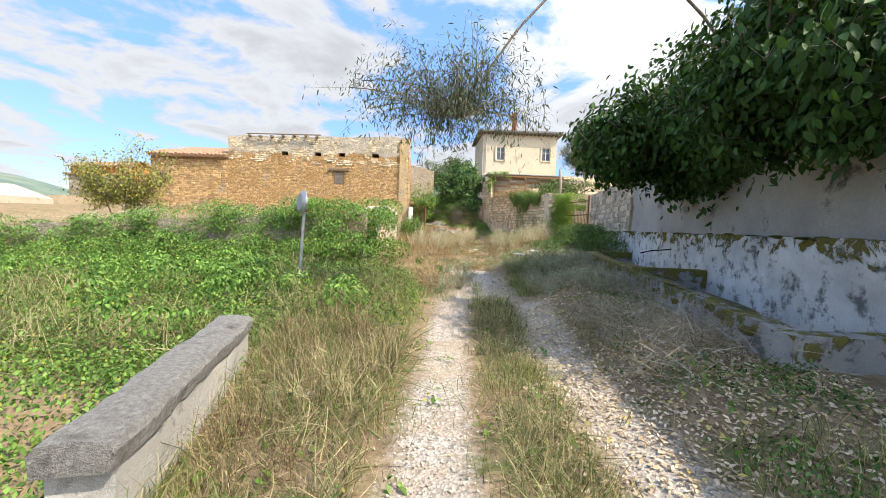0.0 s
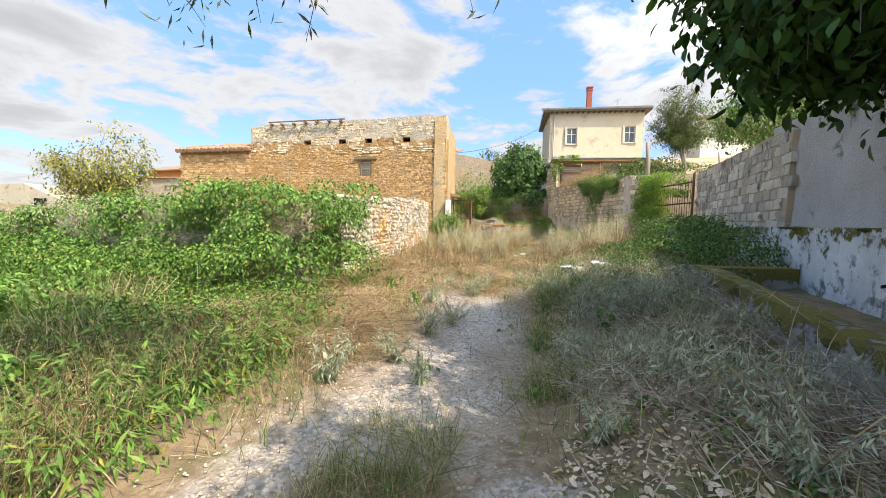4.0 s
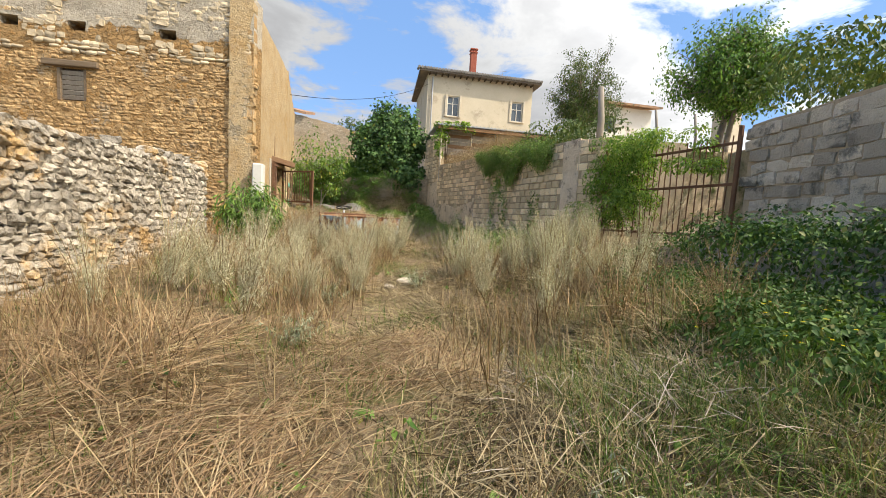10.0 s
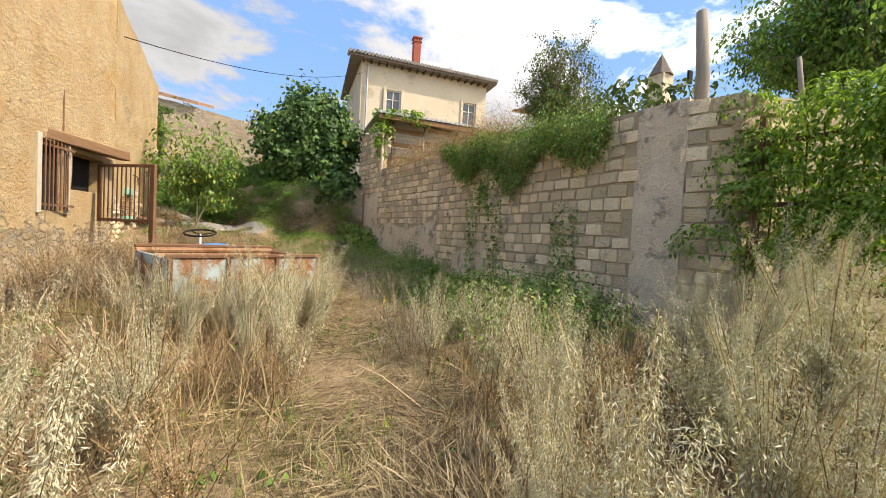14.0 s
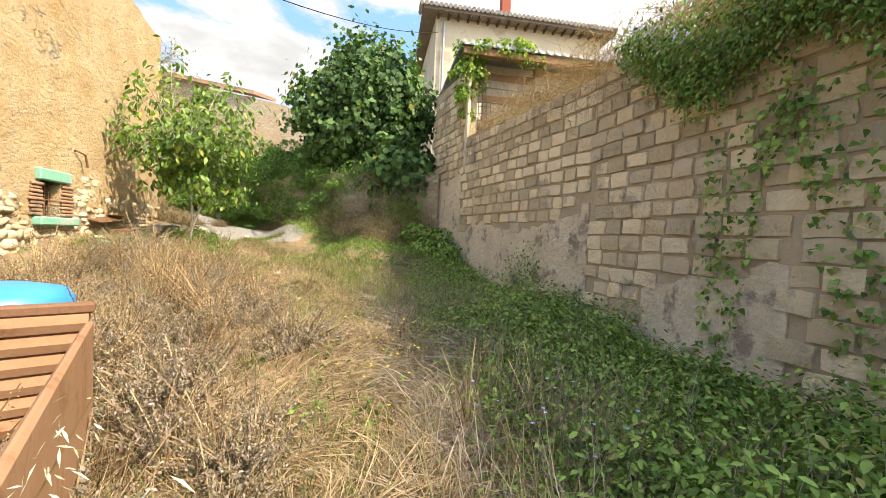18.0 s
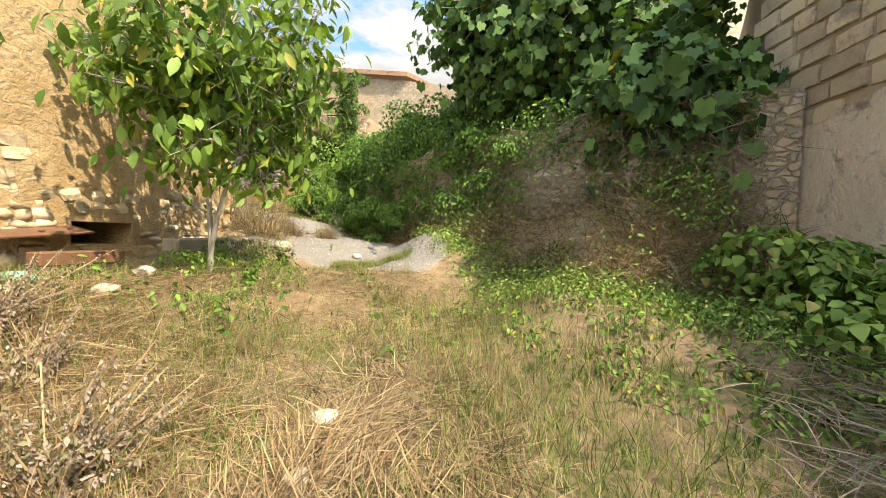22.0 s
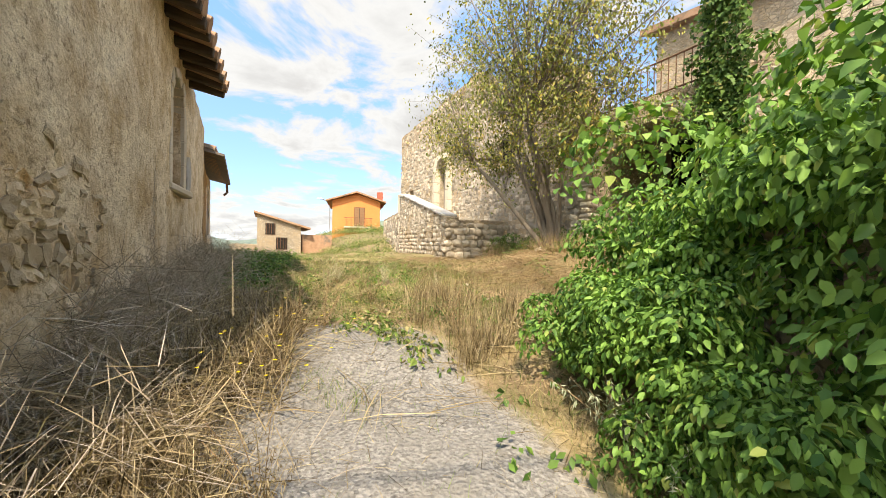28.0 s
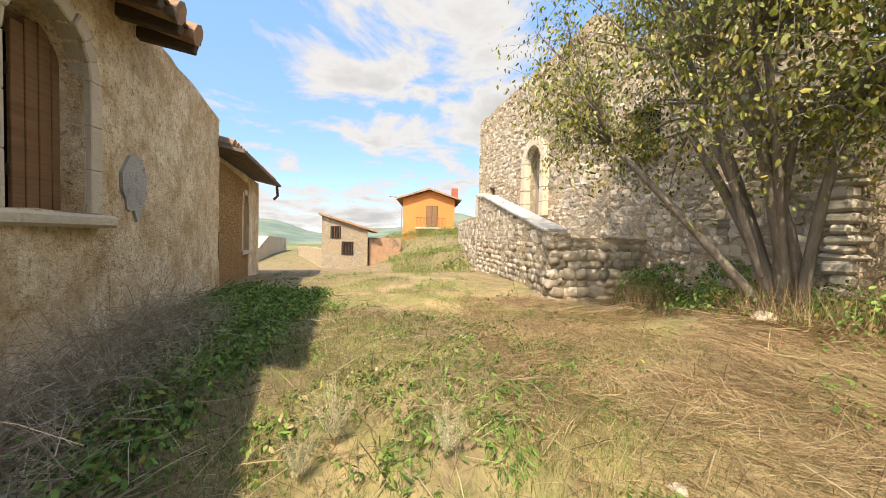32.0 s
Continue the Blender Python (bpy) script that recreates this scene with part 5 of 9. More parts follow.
    box(bm, (-13.55, 44.05, 5.85), (1.25, 0.4, 0.12), 0, 0.02)
    part("window_sill", bm, "stone_pale", h)
    # second opening, its unlit inside painted near-black
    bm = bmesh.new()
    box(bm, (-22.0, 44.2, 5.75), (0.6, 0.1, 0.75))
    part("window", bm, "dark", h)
    # gateway jamb
    z, k = 2.75, 0
    while z < 4.9:
        hh = 0.1 + 0.1 * ((k * 29) % 7) / 7
        w = 0.24 + 0.22 * ((k * 17) % 5) / 5
        bm = bmesh.new()
        box(bm, (gate[0] - 1.5 - w / 2 + 0.03 * math.sin(k * 3.7), 44.24 + 0.02 * math.sin(k * 2.9), z + hh / 2), (w, 0.38, hh - 0.012), 3 * math.sin(k * 2.3), 0.04, (2 * math.sin(k), 3 * math.sin(k * 1.9)))
        z, k = z + hh, k + 1
        part("jamb_stone", bm, "stone_pale", h)
    # near-black sheets close the gateway; its inner shade is put into their colour
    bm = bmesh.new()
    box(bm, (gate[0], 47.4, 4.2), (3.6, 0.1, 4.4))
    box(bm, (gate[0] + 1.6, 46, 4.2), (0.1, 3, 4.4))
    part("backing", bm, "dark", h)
    # terrace railing
    r = thing("terrace_railing", "rusty iron railing along the terrace edge", "railing", at=(-8.2, 44.5, 6.5))
    for z in (6.65, 7.35):
        bm = bmesh.new()
        tube(bm, [(-10.2, 44.45, z), (-6.9, 44.55, z)], 0.02, 6)
        part("rail", bm, "rust", r)
    for k in range(21):
        bm = bmesh.new()
        tube(bm, [(-10.2 + k * 0.165, 44.455 + 0.005 * k, 6.5), (-10.2 + k * 0.165, 44.455 + 0.005 * k, 7.35)], 0.011, 5)
        part("baluster", bm, "rust", r)
    # stair ramp with parapet
    s = thing("stair_parapet", "rubble parapet wall of the outer stair", "wall", at=(-16.4, 42, 2.7))
    part("wall", wall_mesh((-19.6, 42.35), (-13.1, 41.65), 0.4, 2.0, lambda u: lerp(u, (0, 5.4), (1.0, 5.3), (6.5, 4.05)) + 0.02 * math.sin(u * 7), (), 0.3, 0.04, 97), "rubble_white", s)
    for k in range(12):
        u = 0.3 + k * 0.52
        q = Vector((-19.6, 42.35)) + (Vector((-13.1, 41.65)) - Vector((-19.6, 42.35))).normalized() * u
        bm = bmesh.new()
        box(bm, (q.x, q.y + 0.2, lerp(u, (0, 5.4), (1.0, 5.3), (6.5, 4.05)) + 0.035), (0.54, 0.52, 0.07), -6, 0.015, (0, 12 if u > 0.9 else 0))
        part("coping", bm, "concrete_dark", s)
    part("wall", wall_mesh((-13.1, 41.65), (-13.0, 43.8), 0.4, 2.0, 4.0, (), 0.4, 0.04, 98), "rubble_white", s)
    part("wall", wall_mesh((-26.5, 43.6), (-19.6, 42.35), 0.4, 1.5, ragged(4.75, 0.05, 99), (), 0.4, 0.04, 99), "rubble_white", s)
    bm = bmesh.new()
    box(bm, (-19.75, 42.6, 5.1), (0.5, 0.5, 0.9), 0, 0.03)
    part("pillar", bm, "stone_pale", s)
    bm = bmesh.new()
    prism(bm, [(-19.3, 42.7, 4.7), (-13.2, 42.1, 3.2), (-13.2, 43.8, 3.2), (-19.3, 43.8, 4.7)], (0, 0, -2), (0, 0, 0))
    part("ramp", bm, "concrete_dark", s)


build_stone_house()


def build_far_houses():
    o = thing("orange_house", "orange gabled house with a balcony and brown shutters", "house", at=(-41.5, 45.0, 4.4))
    ang = 78.4
    f = Vector((math.sin(radians(ang)), -math.cos(radians(ang)), 0))
    r = Vector((math.cos(radians(ang)), math.sin(radians(ang)), 0))
    c = Vector((-41.5, 45.0, 0))

    def P(u, d, z):
        q = c + r * u - f * d
        return (q.x, q.y, z)

    bm = bmesh.new()
    prism(bm, [P(-2.4, 0, 2.0), P(2.4, 0, 2.0), P(2.4, 0, 7.4), P(0, 0, 8.15), P(-2.4, 0, 7.4)], (0, 0, 0), -f * 9)
    part("wall", bm, "orange_paint", o)
    for s in (-1, 1):
        bm = bmesh.new()
        prism(bm, [P(0, -0.6, 8.2), P(s * 3.0, -0.6, 7.25), P(s * 3.0, -0.6, 7.39), P(0, -0.6, 8.36)], (0, 0, 0), -f * 10)
        part("roof", bm, "tile", o)
    bm = bmesh.new()
    q = P(0.3, -0.02, 5.75)
    box(bm, q, (1.05, 0.08, 2.0), ang)
    d = part("balcony_door", bm, "wood_dark", o)
    for s in (-1, 1):
        bm = bmesh.new()
        q = P(0.3 + s * 0.26, -0.08, 5.75)
        box(bm, q, (0.46, 0.05, 1.9), ang, 0.01)
        part("shutter", bm, "wood_brown", d)
    bm = bmesh.new()
    box(bm, P(0.2, -0.5, 4.68), (2.8, 1.0, 0.14), ang)
    b = part("balcony", bm, "stone_pale", o)
    for k in range(22):
        bm = bmesh.new()
        q = P(-1.1 + k * 0.124, -0.95, 5.15)
        box(bm, q, (0.025, 0.025, 0.95), ang)
        part("baluster", bm, "rust", b)
    bm = bmesh.new()
    box(bm, P(0.2, -0.95, 5.6), (2.8, 0.05, 0.05), ang)
    part("rail", bm, "rust", b)
    bm = bmesh.new()
    box(bm, P(2.5, 2.0, 7.8), (0.6, 0.6, 1.7), ang, 0.02)
    part("chimney", bm, "brick_red", o)
    near = Vector((-5.5, 37.6, 3.9))
    o.matrix_basis = Matrix.Translation(near) @ Matrix.Scale(0.8, 4) @ Matrix.Translation(-near) @ o.matrix_basis
    lamp = thing("street_lamp", "grey street lamp on a curved bracket", "street lamp", at=P(-2.5, -0.3, 4.4))
    bm = bmesh.new()
    tube(bm, [P(-2.5, -0.3, 4.5), P(-2.5, -0.3, 6.9), P(-2.8, -0.4, 7.3), P(-3.2, -0.6, 7.5)], 0.05, 6)
    part("pole", bm, "metal_grey", lamp)
    bm = bmesh.new()
    box(bm, P(-3.4, -0.65, 7.5), (0.6, 0.24, 0.14), ang, 0.05)
    part("head", bm, "white_plastic", lamp)
    g = thing("block_outbuilding", "grey block outbuilding with a slanting roof", "outbuilding", at=(-30.5, 37, 1.5))
    x = -30.3
    bm = bmesh.new()
    prism(bm, [(x, 36.2, 0.0), (x, 38.9, 0.0), (x, 38.9, 4.25), (x, 36.2, 5.05)], (-5, 0, 0), (0, 0, 0))
    part("wall", bm, "rubble_grey", g)
    bm = bmesh.new()
    prism(bm, [(x + 0.25, 36.0, 5.1), (x + 0.25, 39.5, 4.08), (x + 0.25, 39.5, 4.2), (x + 0.25, 36.0, 5.22)], (-5.5, 0, 0), (0, 0, 0))
    part("roof", bm, "tile", g)
    for yy, zz, w, hh in ((37.0, 4.05, 0.6, 0.75), (37.7, 3.1, 0.7, 0.8)):
        # near-black plates on the wall face paint the unlit rooms
        bm = bmesh.new()
        box(bm, (x + 0.01, yy, zz), (0.06, w, hh))
        wn = part("window", bm, "dark", g)
        for k in range(4):
            bm = bmesh.new()
            box(bm, (x + 0.06, yy - w / 2 + (k + 0.5) * w / 4, zz), (0.03, 0.025, hh))
            part("bar", bm, "rust", wn)
    part("wall", wall_mesh((-36, 34.2), (-30.3, 36.4), 0.35, -2.0, ragged(3.0, 0.08, 111), (), 0.5, 0.04, 111), "rubble_white", g)
    bm = bmesh.new()
    prism(bm, [(x, 39.0, 0.5), (x, 41.0, 0.5), (x, 41.0, 3.75), (x, 39.0, 3.75)], (-4, 0, 0), (-0.4, 0, 0))
    part("wall", bm, "tile", g, "annexe of bare brick")
    # farmhouses beyond the garden wall
    f1 = thing("grey_farmhouse", "long grey farmhouse with a low gable", "house", at=(-36, 28, -2))
    bm = bmesh.new()
    prism(bm, [(-41, 27.5, -6), (-31.5, 27, -6), (-31.5, 27, 2.6), (-35, 27.2, 3.7), (-41, 27.5, 3.5)], (0, 0, 0), (-1, 5, 0))
    part("wall", bm, "plaster_grey", f1)
    # near-black plate for the shade inside the farmhouse window
    bm = bmesh.new()
    box(bm, (-33.2, 27.05, 2.2), (1.2, 0.1, 0.8), -3)
    part("window", bm, "dark", f1)


build_far_houses()

# ---- vegetation helpers ----
LEAF = {
    "oval": (((0, 0, 0), (-0.25, 0.3, 0.06), (-0.19, 0.7, 0.03), (0, 1, -0.09), (0.19, 0.7, 0.03), (0.25, 0.3, 0.06)), ((0, 2, 1), (0, 3, 2), (0, 4, 3), (0, 5, 4))),
    "diamond": (((0, 0, 0), (-0.28, 0.45, 0.05), (0, 1, -0.08), (0.28, 0.45, 0.05)), ((0, 2, 1), (0, 3, 2))),
    "arch": (((-0.007, 0, 0), (0.007, 0, 0), (-0.006, 0.1, 0.45), (0.006, 0.1, 0.45), (-0.004, 0.34, 0.74), (0.004, 0.34, 0.74), (0, 0.72, 0.72)), ((0, 1, 2), (1, 3, 2), (2, 3, 4), (3, 5, 4), (4, 5, 6))),
    "slim": (((0, 0, 0), (-0.09, 0.45, 0.02), (0, 1, -0.06), (0.09, 0.45, 0.02)), ((0, 2, 1), (0, 3, 2))),
    "ivy": (((0, 0, 0), (-0.45, 0.15, 0.06), (-0.3, 0.55, 0.03), (0, 1, -0.10), (0.3, 0.55, 0.03), (0.45, 0.15, 0.06)), ((0, 2, 1), (0, 3, 2), (0, 4, 3), (0, 5, 4))),
    "fig": (((0, 0.2, 0), (-0.16, 0, 0.03), (-0.46, 0.22, 0.07), (-0.38, 0.42, 0.04), (-0.46, 0.72, 0.02), (-0.22, 0.74, 0.01), (0, 1.0, -0.1),
             (0.22, 0.74, 0.01), (0.46, 0.72, 0.02), (0.38, 0.42, 0.04), (0.46, 0.22, 0.07), (0.16, 0, 0.03)), tuple((0, k + 1, k) for k in range(1, 11))),
    "walnut": (((0, 0, 0), (-0.2, 0.3, 0.05), (-0.2, 0.65, 0.03), (0, 1, -0.1), (0.2, 0.65, 0.03), (0.2, 0.3, 0.05), (0, 0.5, 0)), ((6, 1, 0), (6, 2, 1), (6, 3, 2), (6, 4, 3), (6, 5, 4), (6, 0, 5))),
    "blade": (((-0.013, 0, 0), (0.013, 0, 0), (-0.009, 0.12, 0.55), (0.009, 0.12, 0.55), (0, 0.42, 0.95)), ((0, 1, 2), (1, 3, 2), (2, 3, 4))),
    "stalk": (((-0.0045, 0, 0), (0.0045, 0, 0), (-0.0035, 0.04, 0.55), (0.0035, 0.04, 0.55), (0, 0.16, 1.0)), ((0, 1, 2), (1, 3, 2), (2, 3, 4))),
    "stick": (((-0.006, 0, 0), (0.006, 0, 0), (-0.005, 0.5, 0.05), (0.005, 0.5, 0.05), (0, 1, 0.0)), ((0, 1, 2), (1, 3, 2), (2, 3, 4))),
    "flat": (((-0.0065, 0, 0), (0.0065, 0, 0), (-0.0065, 0.5, 0.07), (0.0065, 0.5, 0.07), (0, 1, 0.02)), ((0, 1, 2), (1, 3, 2), (2, 3, 4))),
}


def spread(kind, pos, size, yaw, tilt, twist):
    """Copies of a leaf shape at pos (n, 3): first tilted about x, then twisted about y, then turned about z. Angles in radians."""
    v, f = np.array(LEAF[kind][0]), np.array(LEAF[kind][1])
    n, k = len(pos), len(v)
    p = v[None] * np.asarray(size)[:, None, None]
    ct, st = np.cos(tilt)[:, None], np.sin(tilt)[:, None]
    y, z = p[..., 1] * ct - p[..., 2] * st, p[..., 1] * st + p[..., 2] * ct
    x = p[..., 0]
    cw, sw = np.cos(twist)[:, None], np.sin(twist)[:, None]
    x, z = x * cw + z * sw, -x * sw + z * cw
    cy, sy = np.cos(yaw)[:, None], np.sin(yaw)[:, None]
    q = np.stack([x * cy - y * sy, x * sy + y * cy, z], -1) + np.asarray(pos)[:, None]
    faces = (f[None] + (np.arange(n) * k)[:, None, None]).reshape(-1, 3)
    return q.reshape(-1, 3), faces


def join(*sets):
    vs, fs, n = [], [], 0
    for v, f in sets:
        vs.append(v)
        fs.append(f + n)
        n += len(v)
    return np.concatenate(vs), np.concatenate(fs)


def leaves(kind, pos, normal, size, jitter=0.5, droop=0.0):
    """Leaves whose upper side faces roughly along normal (n, 3)."""
    n = len(pos)
    nx = normal + rng.normal(0, jitter, (n, 3))
    nx[:, 2] += 0.25
    nx /= np.linalg.norm(nx, axis=1)[:, None] + 1e-9
    yaw = np.arctan2(-nx[:, 0], nx[:, 1])
    tilt = -(np.pi / 2 - np.arcsin(np.clip(nx[:, 2], -1, 1))) - droop
    # the leaf hangs: tip away from the stem, downwards on a face
    return spread(kind, pos, size * rng.uniform(0.6, 1.25, n), yaw + rng.normal(0, 0.5, n), tilt + rng.normal(0, 0.2, n), rng.normal(0, 0.45, n))


def stuff(name, vf, mat, label, category):
    return tagged(new(name, fast_mesh(name, vf[0], vf[1], mat)), label, category, kind="stuff")


def region(n, poly, dens=None):
    """n random points inside a polygon, thinned by dens(x, y)."""
    P = np.array(poly)
    lo, hi = P.min(0), P.max(0)
    out = []
    tries = 0
    while sum(len(o) for o in out) < n and tries < 60:
        q = rng.uniform(lo, hi, (n * 2, 2))
        inside = np.zeros(len(q), bool)
        j = len(P) - 1
        for i in range(len(P)):
            a, b = P[i], P[j]
            c = ((a[1] > q[:, 1]) != (b[1] > q[:, 1])) & (q[:, 0] < (b[0] - a[0]) * (q[:, 1] - a[1]) / (b[1] - a[1] + 1e-12) + a[0])
            inside ^= c
            j = i
        q = q[inside]
        if dens is not None:
            q = q[rng.random(len(q)) < dens(q[:, 0], q[:, 1])]
        out.append(q)
        tries += 1
    return np.concatenate(out)[:n]


def patchy(scale, lo, hi, seed=0.0):
    """A density in soft patches."""
    def f(x, y):
        v = np.sin(x * scale + seed) * np.sin(y * scale * 1.13 + seed * 2.1) + 0.6 * np.sin(x * scale * 2.3 + y * scale * 1.7 + seed) + 0.4 * np.sin(y * scale * 3.1 - x * scale * 2.2 + 4 + seed)
        return np.clip((v / 2 - lo) / (hi - lo), 0.02, 1)
    return f


# the trodden line, kept free of tall plants
TRAIL = np.array(((0.0, -2), (0.3, 0.7), (1.0, 2.5), (1.6, 5.1), (1.55, 8.6), (1.27, 11.5), (1.37, 15), (1.25, 17.2), (1.7, 19.2), (2.15, 22.5), (2.36, 25.5), (2.15, 28.3), (1.3, 30.6), (0.5, 32.9), (-1.4, 35.6), (-2.9, 36.8), (-4.3, 37.2), (-6.3, 37.8)))


def off_trail(x, y):
    best = np.full(np.shape(x), 99.0)
    for a, b in zip(TRAIL, TRAIL[1:]):
        d = b - a
        t = np.clip(((x - a[0]) * d[0] + (y - a[1]) * d[1]) / (d @ d), 0, 1)
        best = np.minimum(best, np.hypot(x - a[0] - t * d[0], y - a[1] - t * d[1]))
    return best


def turf(q, height, lean=0.5, flat=0.0, kind="blade"):
    """Grass blades rooted at q (n, 2); flat: the share that lies down."""
    n = len(q)
    pos = np.column_stack([q, ground_z(q[:, 0], q[:, 1]) - 0.01])
    h = height * rng.uniform(0.45, 1.25, n)
    lie = rng.random(n) < flat
    up = spread(kind, pos[~lie], h[~lie], rng.uniform(0, 6.28, (~lie).sum()), rng.normal(0, lean, (~lie).sum()), rng.normal(0, lean * 0.6, (~lie).sum()))
    down = spread("flat", pos[lie] + (0, 0, 0.02), h[lie] * 1.3, rng.uniform(0, 6.28, lie.sum()), rng.normal(0.05, 0.12, lie.sum()), rng.normal(0, 0.5, lie.sum()))
    return join(up, down)


def swathe(q, length, pile=0.12, scale=0.7, seed=0.0, wild=0.45):
    """Hay that lies combed in swathes, heaped a little."""
    n = len(q)
    x, y = q[:, 0], q[:, 1]
    yaw = 2.4 * np.sin(x * scale + seed) * np.cos(y * scale * 0.8 + seed * 1.7) + 1.3 * np.sin(x * scale * 2.7 - y * scale * 2.1 + seed) + rng.normal(0, wild, n)
    heap = pile * (0.5 + 0.5 * np.sin(x * 2.6 + seed) * np.sin(y * 2.1 + seed))
    pos = np.column_stack([q, ground_z(x, y) + 0.01 + heap * rng.random(n)])
    return spread("flat", pos, length * rng.uniform(0.4, 1.3, n), yaw, rng.normal(0.08, 0.2, n), rng.normal(0, 0.5, n))


def herbs(q, kind, height, size, per=10):
    """Low leafy plants: leaves heaped over points q."""
    n = len(q)
    c = np.repeat(np.column_stack([q, ground_z(q[:, 0], q[:, 1])]), per, 0)
    off = rng.normal(0, 1, (n * per, 3)) * (height * 0.45, height * 0.45, 0)
    hh = height * np.repeat(rng.uniform(0.5, 1.15, n), per)
    off[:, 2] = np.abs(rng.uniform(0.1, 1.0, n * per)) * hh * np.exp(-(off[:, 0] ** 2 + off[:, 1] ** 2) / (0.6 * height ** 2 + 1e-6))
    nrm = off.copy()
    nrm[:, 2] += 0.15 * height
    nrm /= np.linalg.norm(nrm, axis=1)[:, None] + 1e-9
    return leaves(kind, c + off, nrm, np.full(n * per, size), 0.35)


def mound(q3, radius, per, kind, size, jitter=0.4, squash=0.8):
    """Leaves over rounded clumps: q3 (n, 4) centres with radii."""
    n = len(q3)
    c = np.repeat(q3, per, 0)
    d = rng.normal(0, 1, (n * per, 3))
    d /= np.linalg.norm(d, axis=1)[:, None]
    d[:, 2] = np.where(d[:, 2] < -0.45, -d[:, 2], d[:, 2])
    r = c[:, 3:4] * radius * rng.uniform(0.68, 1.1, (n * per, 1)) ** 0.7
    return leaves(kind, c[:, :3] + d * r * (1, 1, squash), d, np.full(n * per, size), jitter)


def hanging(line, drop, n, kind, size, out, thick=0.16):
    """A curtain of leaves hung over a wall's edge. line: points (x, y, z); drop: how far down, a function of the run 0..1; out: unit vector off the wall."""
    L = np.array(line, float)
    seg = np.linalg.norm(np.diff(L, axis=0), axis=1)
    run = np.r_[0, np.cumsum(seg)] / seg.sum()
    t = rng.random(n)
    base = np.stack([np.interp(t, run, L[:, k]) for k in range(3)], -1)
    d = rng.random(n) ** 0.8 * np.array([drop(v) for v in t])
    o = np.array(out, float)
    th = thick * np.exp(-d * 0.5) * rng.uniform(0.1, 1.3, n)
    pos = base + o * th[:, None]
    pos[:, 2] += 0.18 * rng.normal(0, 0.6, n) - d
    nrm = np.tile(o, (n, 1)) + (0, 0, 0.35)
    return leaves(kind, pos, nrm, np.full(n, size), 0.45)


def branch(start, end, bow, n=6):
    a, b = Vector(start), Vector(end)
    mid = (a + b) / 2 + Vector(bow)
    return [a * (1 - t) ** 2 + mid * 2 * t * (1 - t) + b * t * t for t in (k / n for k in range(n + 1))]


def build_tree(name, label, base, stems, crown, leaf, counts, mats, twig=0.6, r0=0.09, seed=1, inner=0.35, jitter=0.5, cat="tree", group="", rise=0.2):
    """A tree: stems rising to the crown (centre, radii), limbs, twigs and leaves. counts: limbs, twigs a limb, leaves a twig. leaf: shape, size."""
    g = np.random.default_rng(seed)
    t = thing(name, label, cat, group, at=base)
    cc, cr = np.array(crown[0], float), np.array(crown[1], float)
    forks = []
    for k in range(stems):
        a = g.uniform(0, 6.28)
        s = Vector(base) + Vector((math.cos(a), math.sin(a), 0)) * (0.0 if stems == 1 else r0 * 1.6)
        e = cc + g.uniform(-0.5, 0.5, 3) * cr * (0.6 if stems > 1 else 0.25)
        e[2] = cc[2] - cr[2] * g.uniform(0.2, 0.55)
        pts = branch(s - Vector((0, 0, 0.1)), e, (g.normal(0, 0.12), g.normal(0, 0.12), rise), 6 if rise < 1 else 12)
        bm = bmesh.new()
        rad = r0 * (1 if stems == 1 else g.uniform(0.6, 1.0))
        tube(bm, pts, list(np.linspace(rad, rad * 0.6, len(pts))), 8)
        part("trunk", bm, mats[0], t, smooth=True)
        forks.append((pts[-1], rad * 0.6))
    tips, dirs = [], []
    twigs = bmesh.new()
    for k in range(counts[0]):
        d = g.normal(0, 1, 3)
        d /= np.linalg.norm(d)
        d[2] = d[2] * 0.9 + 0.15
        e = cc + d * cr * g.uniform(0.55, 0.95)
        s, rad = min(forks, key=lambda q: (q[0] - Vector(e)).length + g.uniform(0, 0.6))
        pts = branch(s, e, (g.normal(0, 0.15), g.normal(0, 0.15), g.uniform(0, 0.4)))
        bm = bmesh.new()
        tube(bm, pts, list(np.linspace(rad * 0.55, 0.008, len(pts))), 6)
        part("limb", bm, mats[0], t, smooth=True)
        for j in range(counts[1]):
            p = pts[g.integers(2, len(pts))]
            dd = g.normal(0, 1, 3) + 0.6 * (np.array(p) - cc) / cr
            dd /= np.linalg.norm(dd)
            q = np.array(p) + dd * twig * g.uniform(0.4, 1.2)
            tube(twigs, [p, Vector(q)], [0.005, 0.002], 3, False)
            for i in range(counts[2]):
                u = g.uniform(0.15, 1.05)
                tips.append(np.array(p) * (1 - u) + q * u + g.normal(0, 0.06 + inner * 0.15, 3))
                dirs.append(dd * 0.4 + (tips[-1] - cc) / cr * 0.6)
    tw = part("twig_mass", twigs, mats[0], t)
    tw["kind"] = "stuff"
    v, f = leaves(leaf[0], np.array(tips), np.array(dirs), np.full(len(tips), leaf[1]), jitter)
    c = new("crown", fast_mesh("crown", v, f, mats[1]))
    c.parent = t
    c.matrix_parent_inverse = Matrix.Translation(Vector(base)).inverted()
    return t


# ---- ground cover ----
def no_bare(x, y):
    return 1 - 0.93 * np.clip(path_mask(x, y) * 1.3, 0, 1)


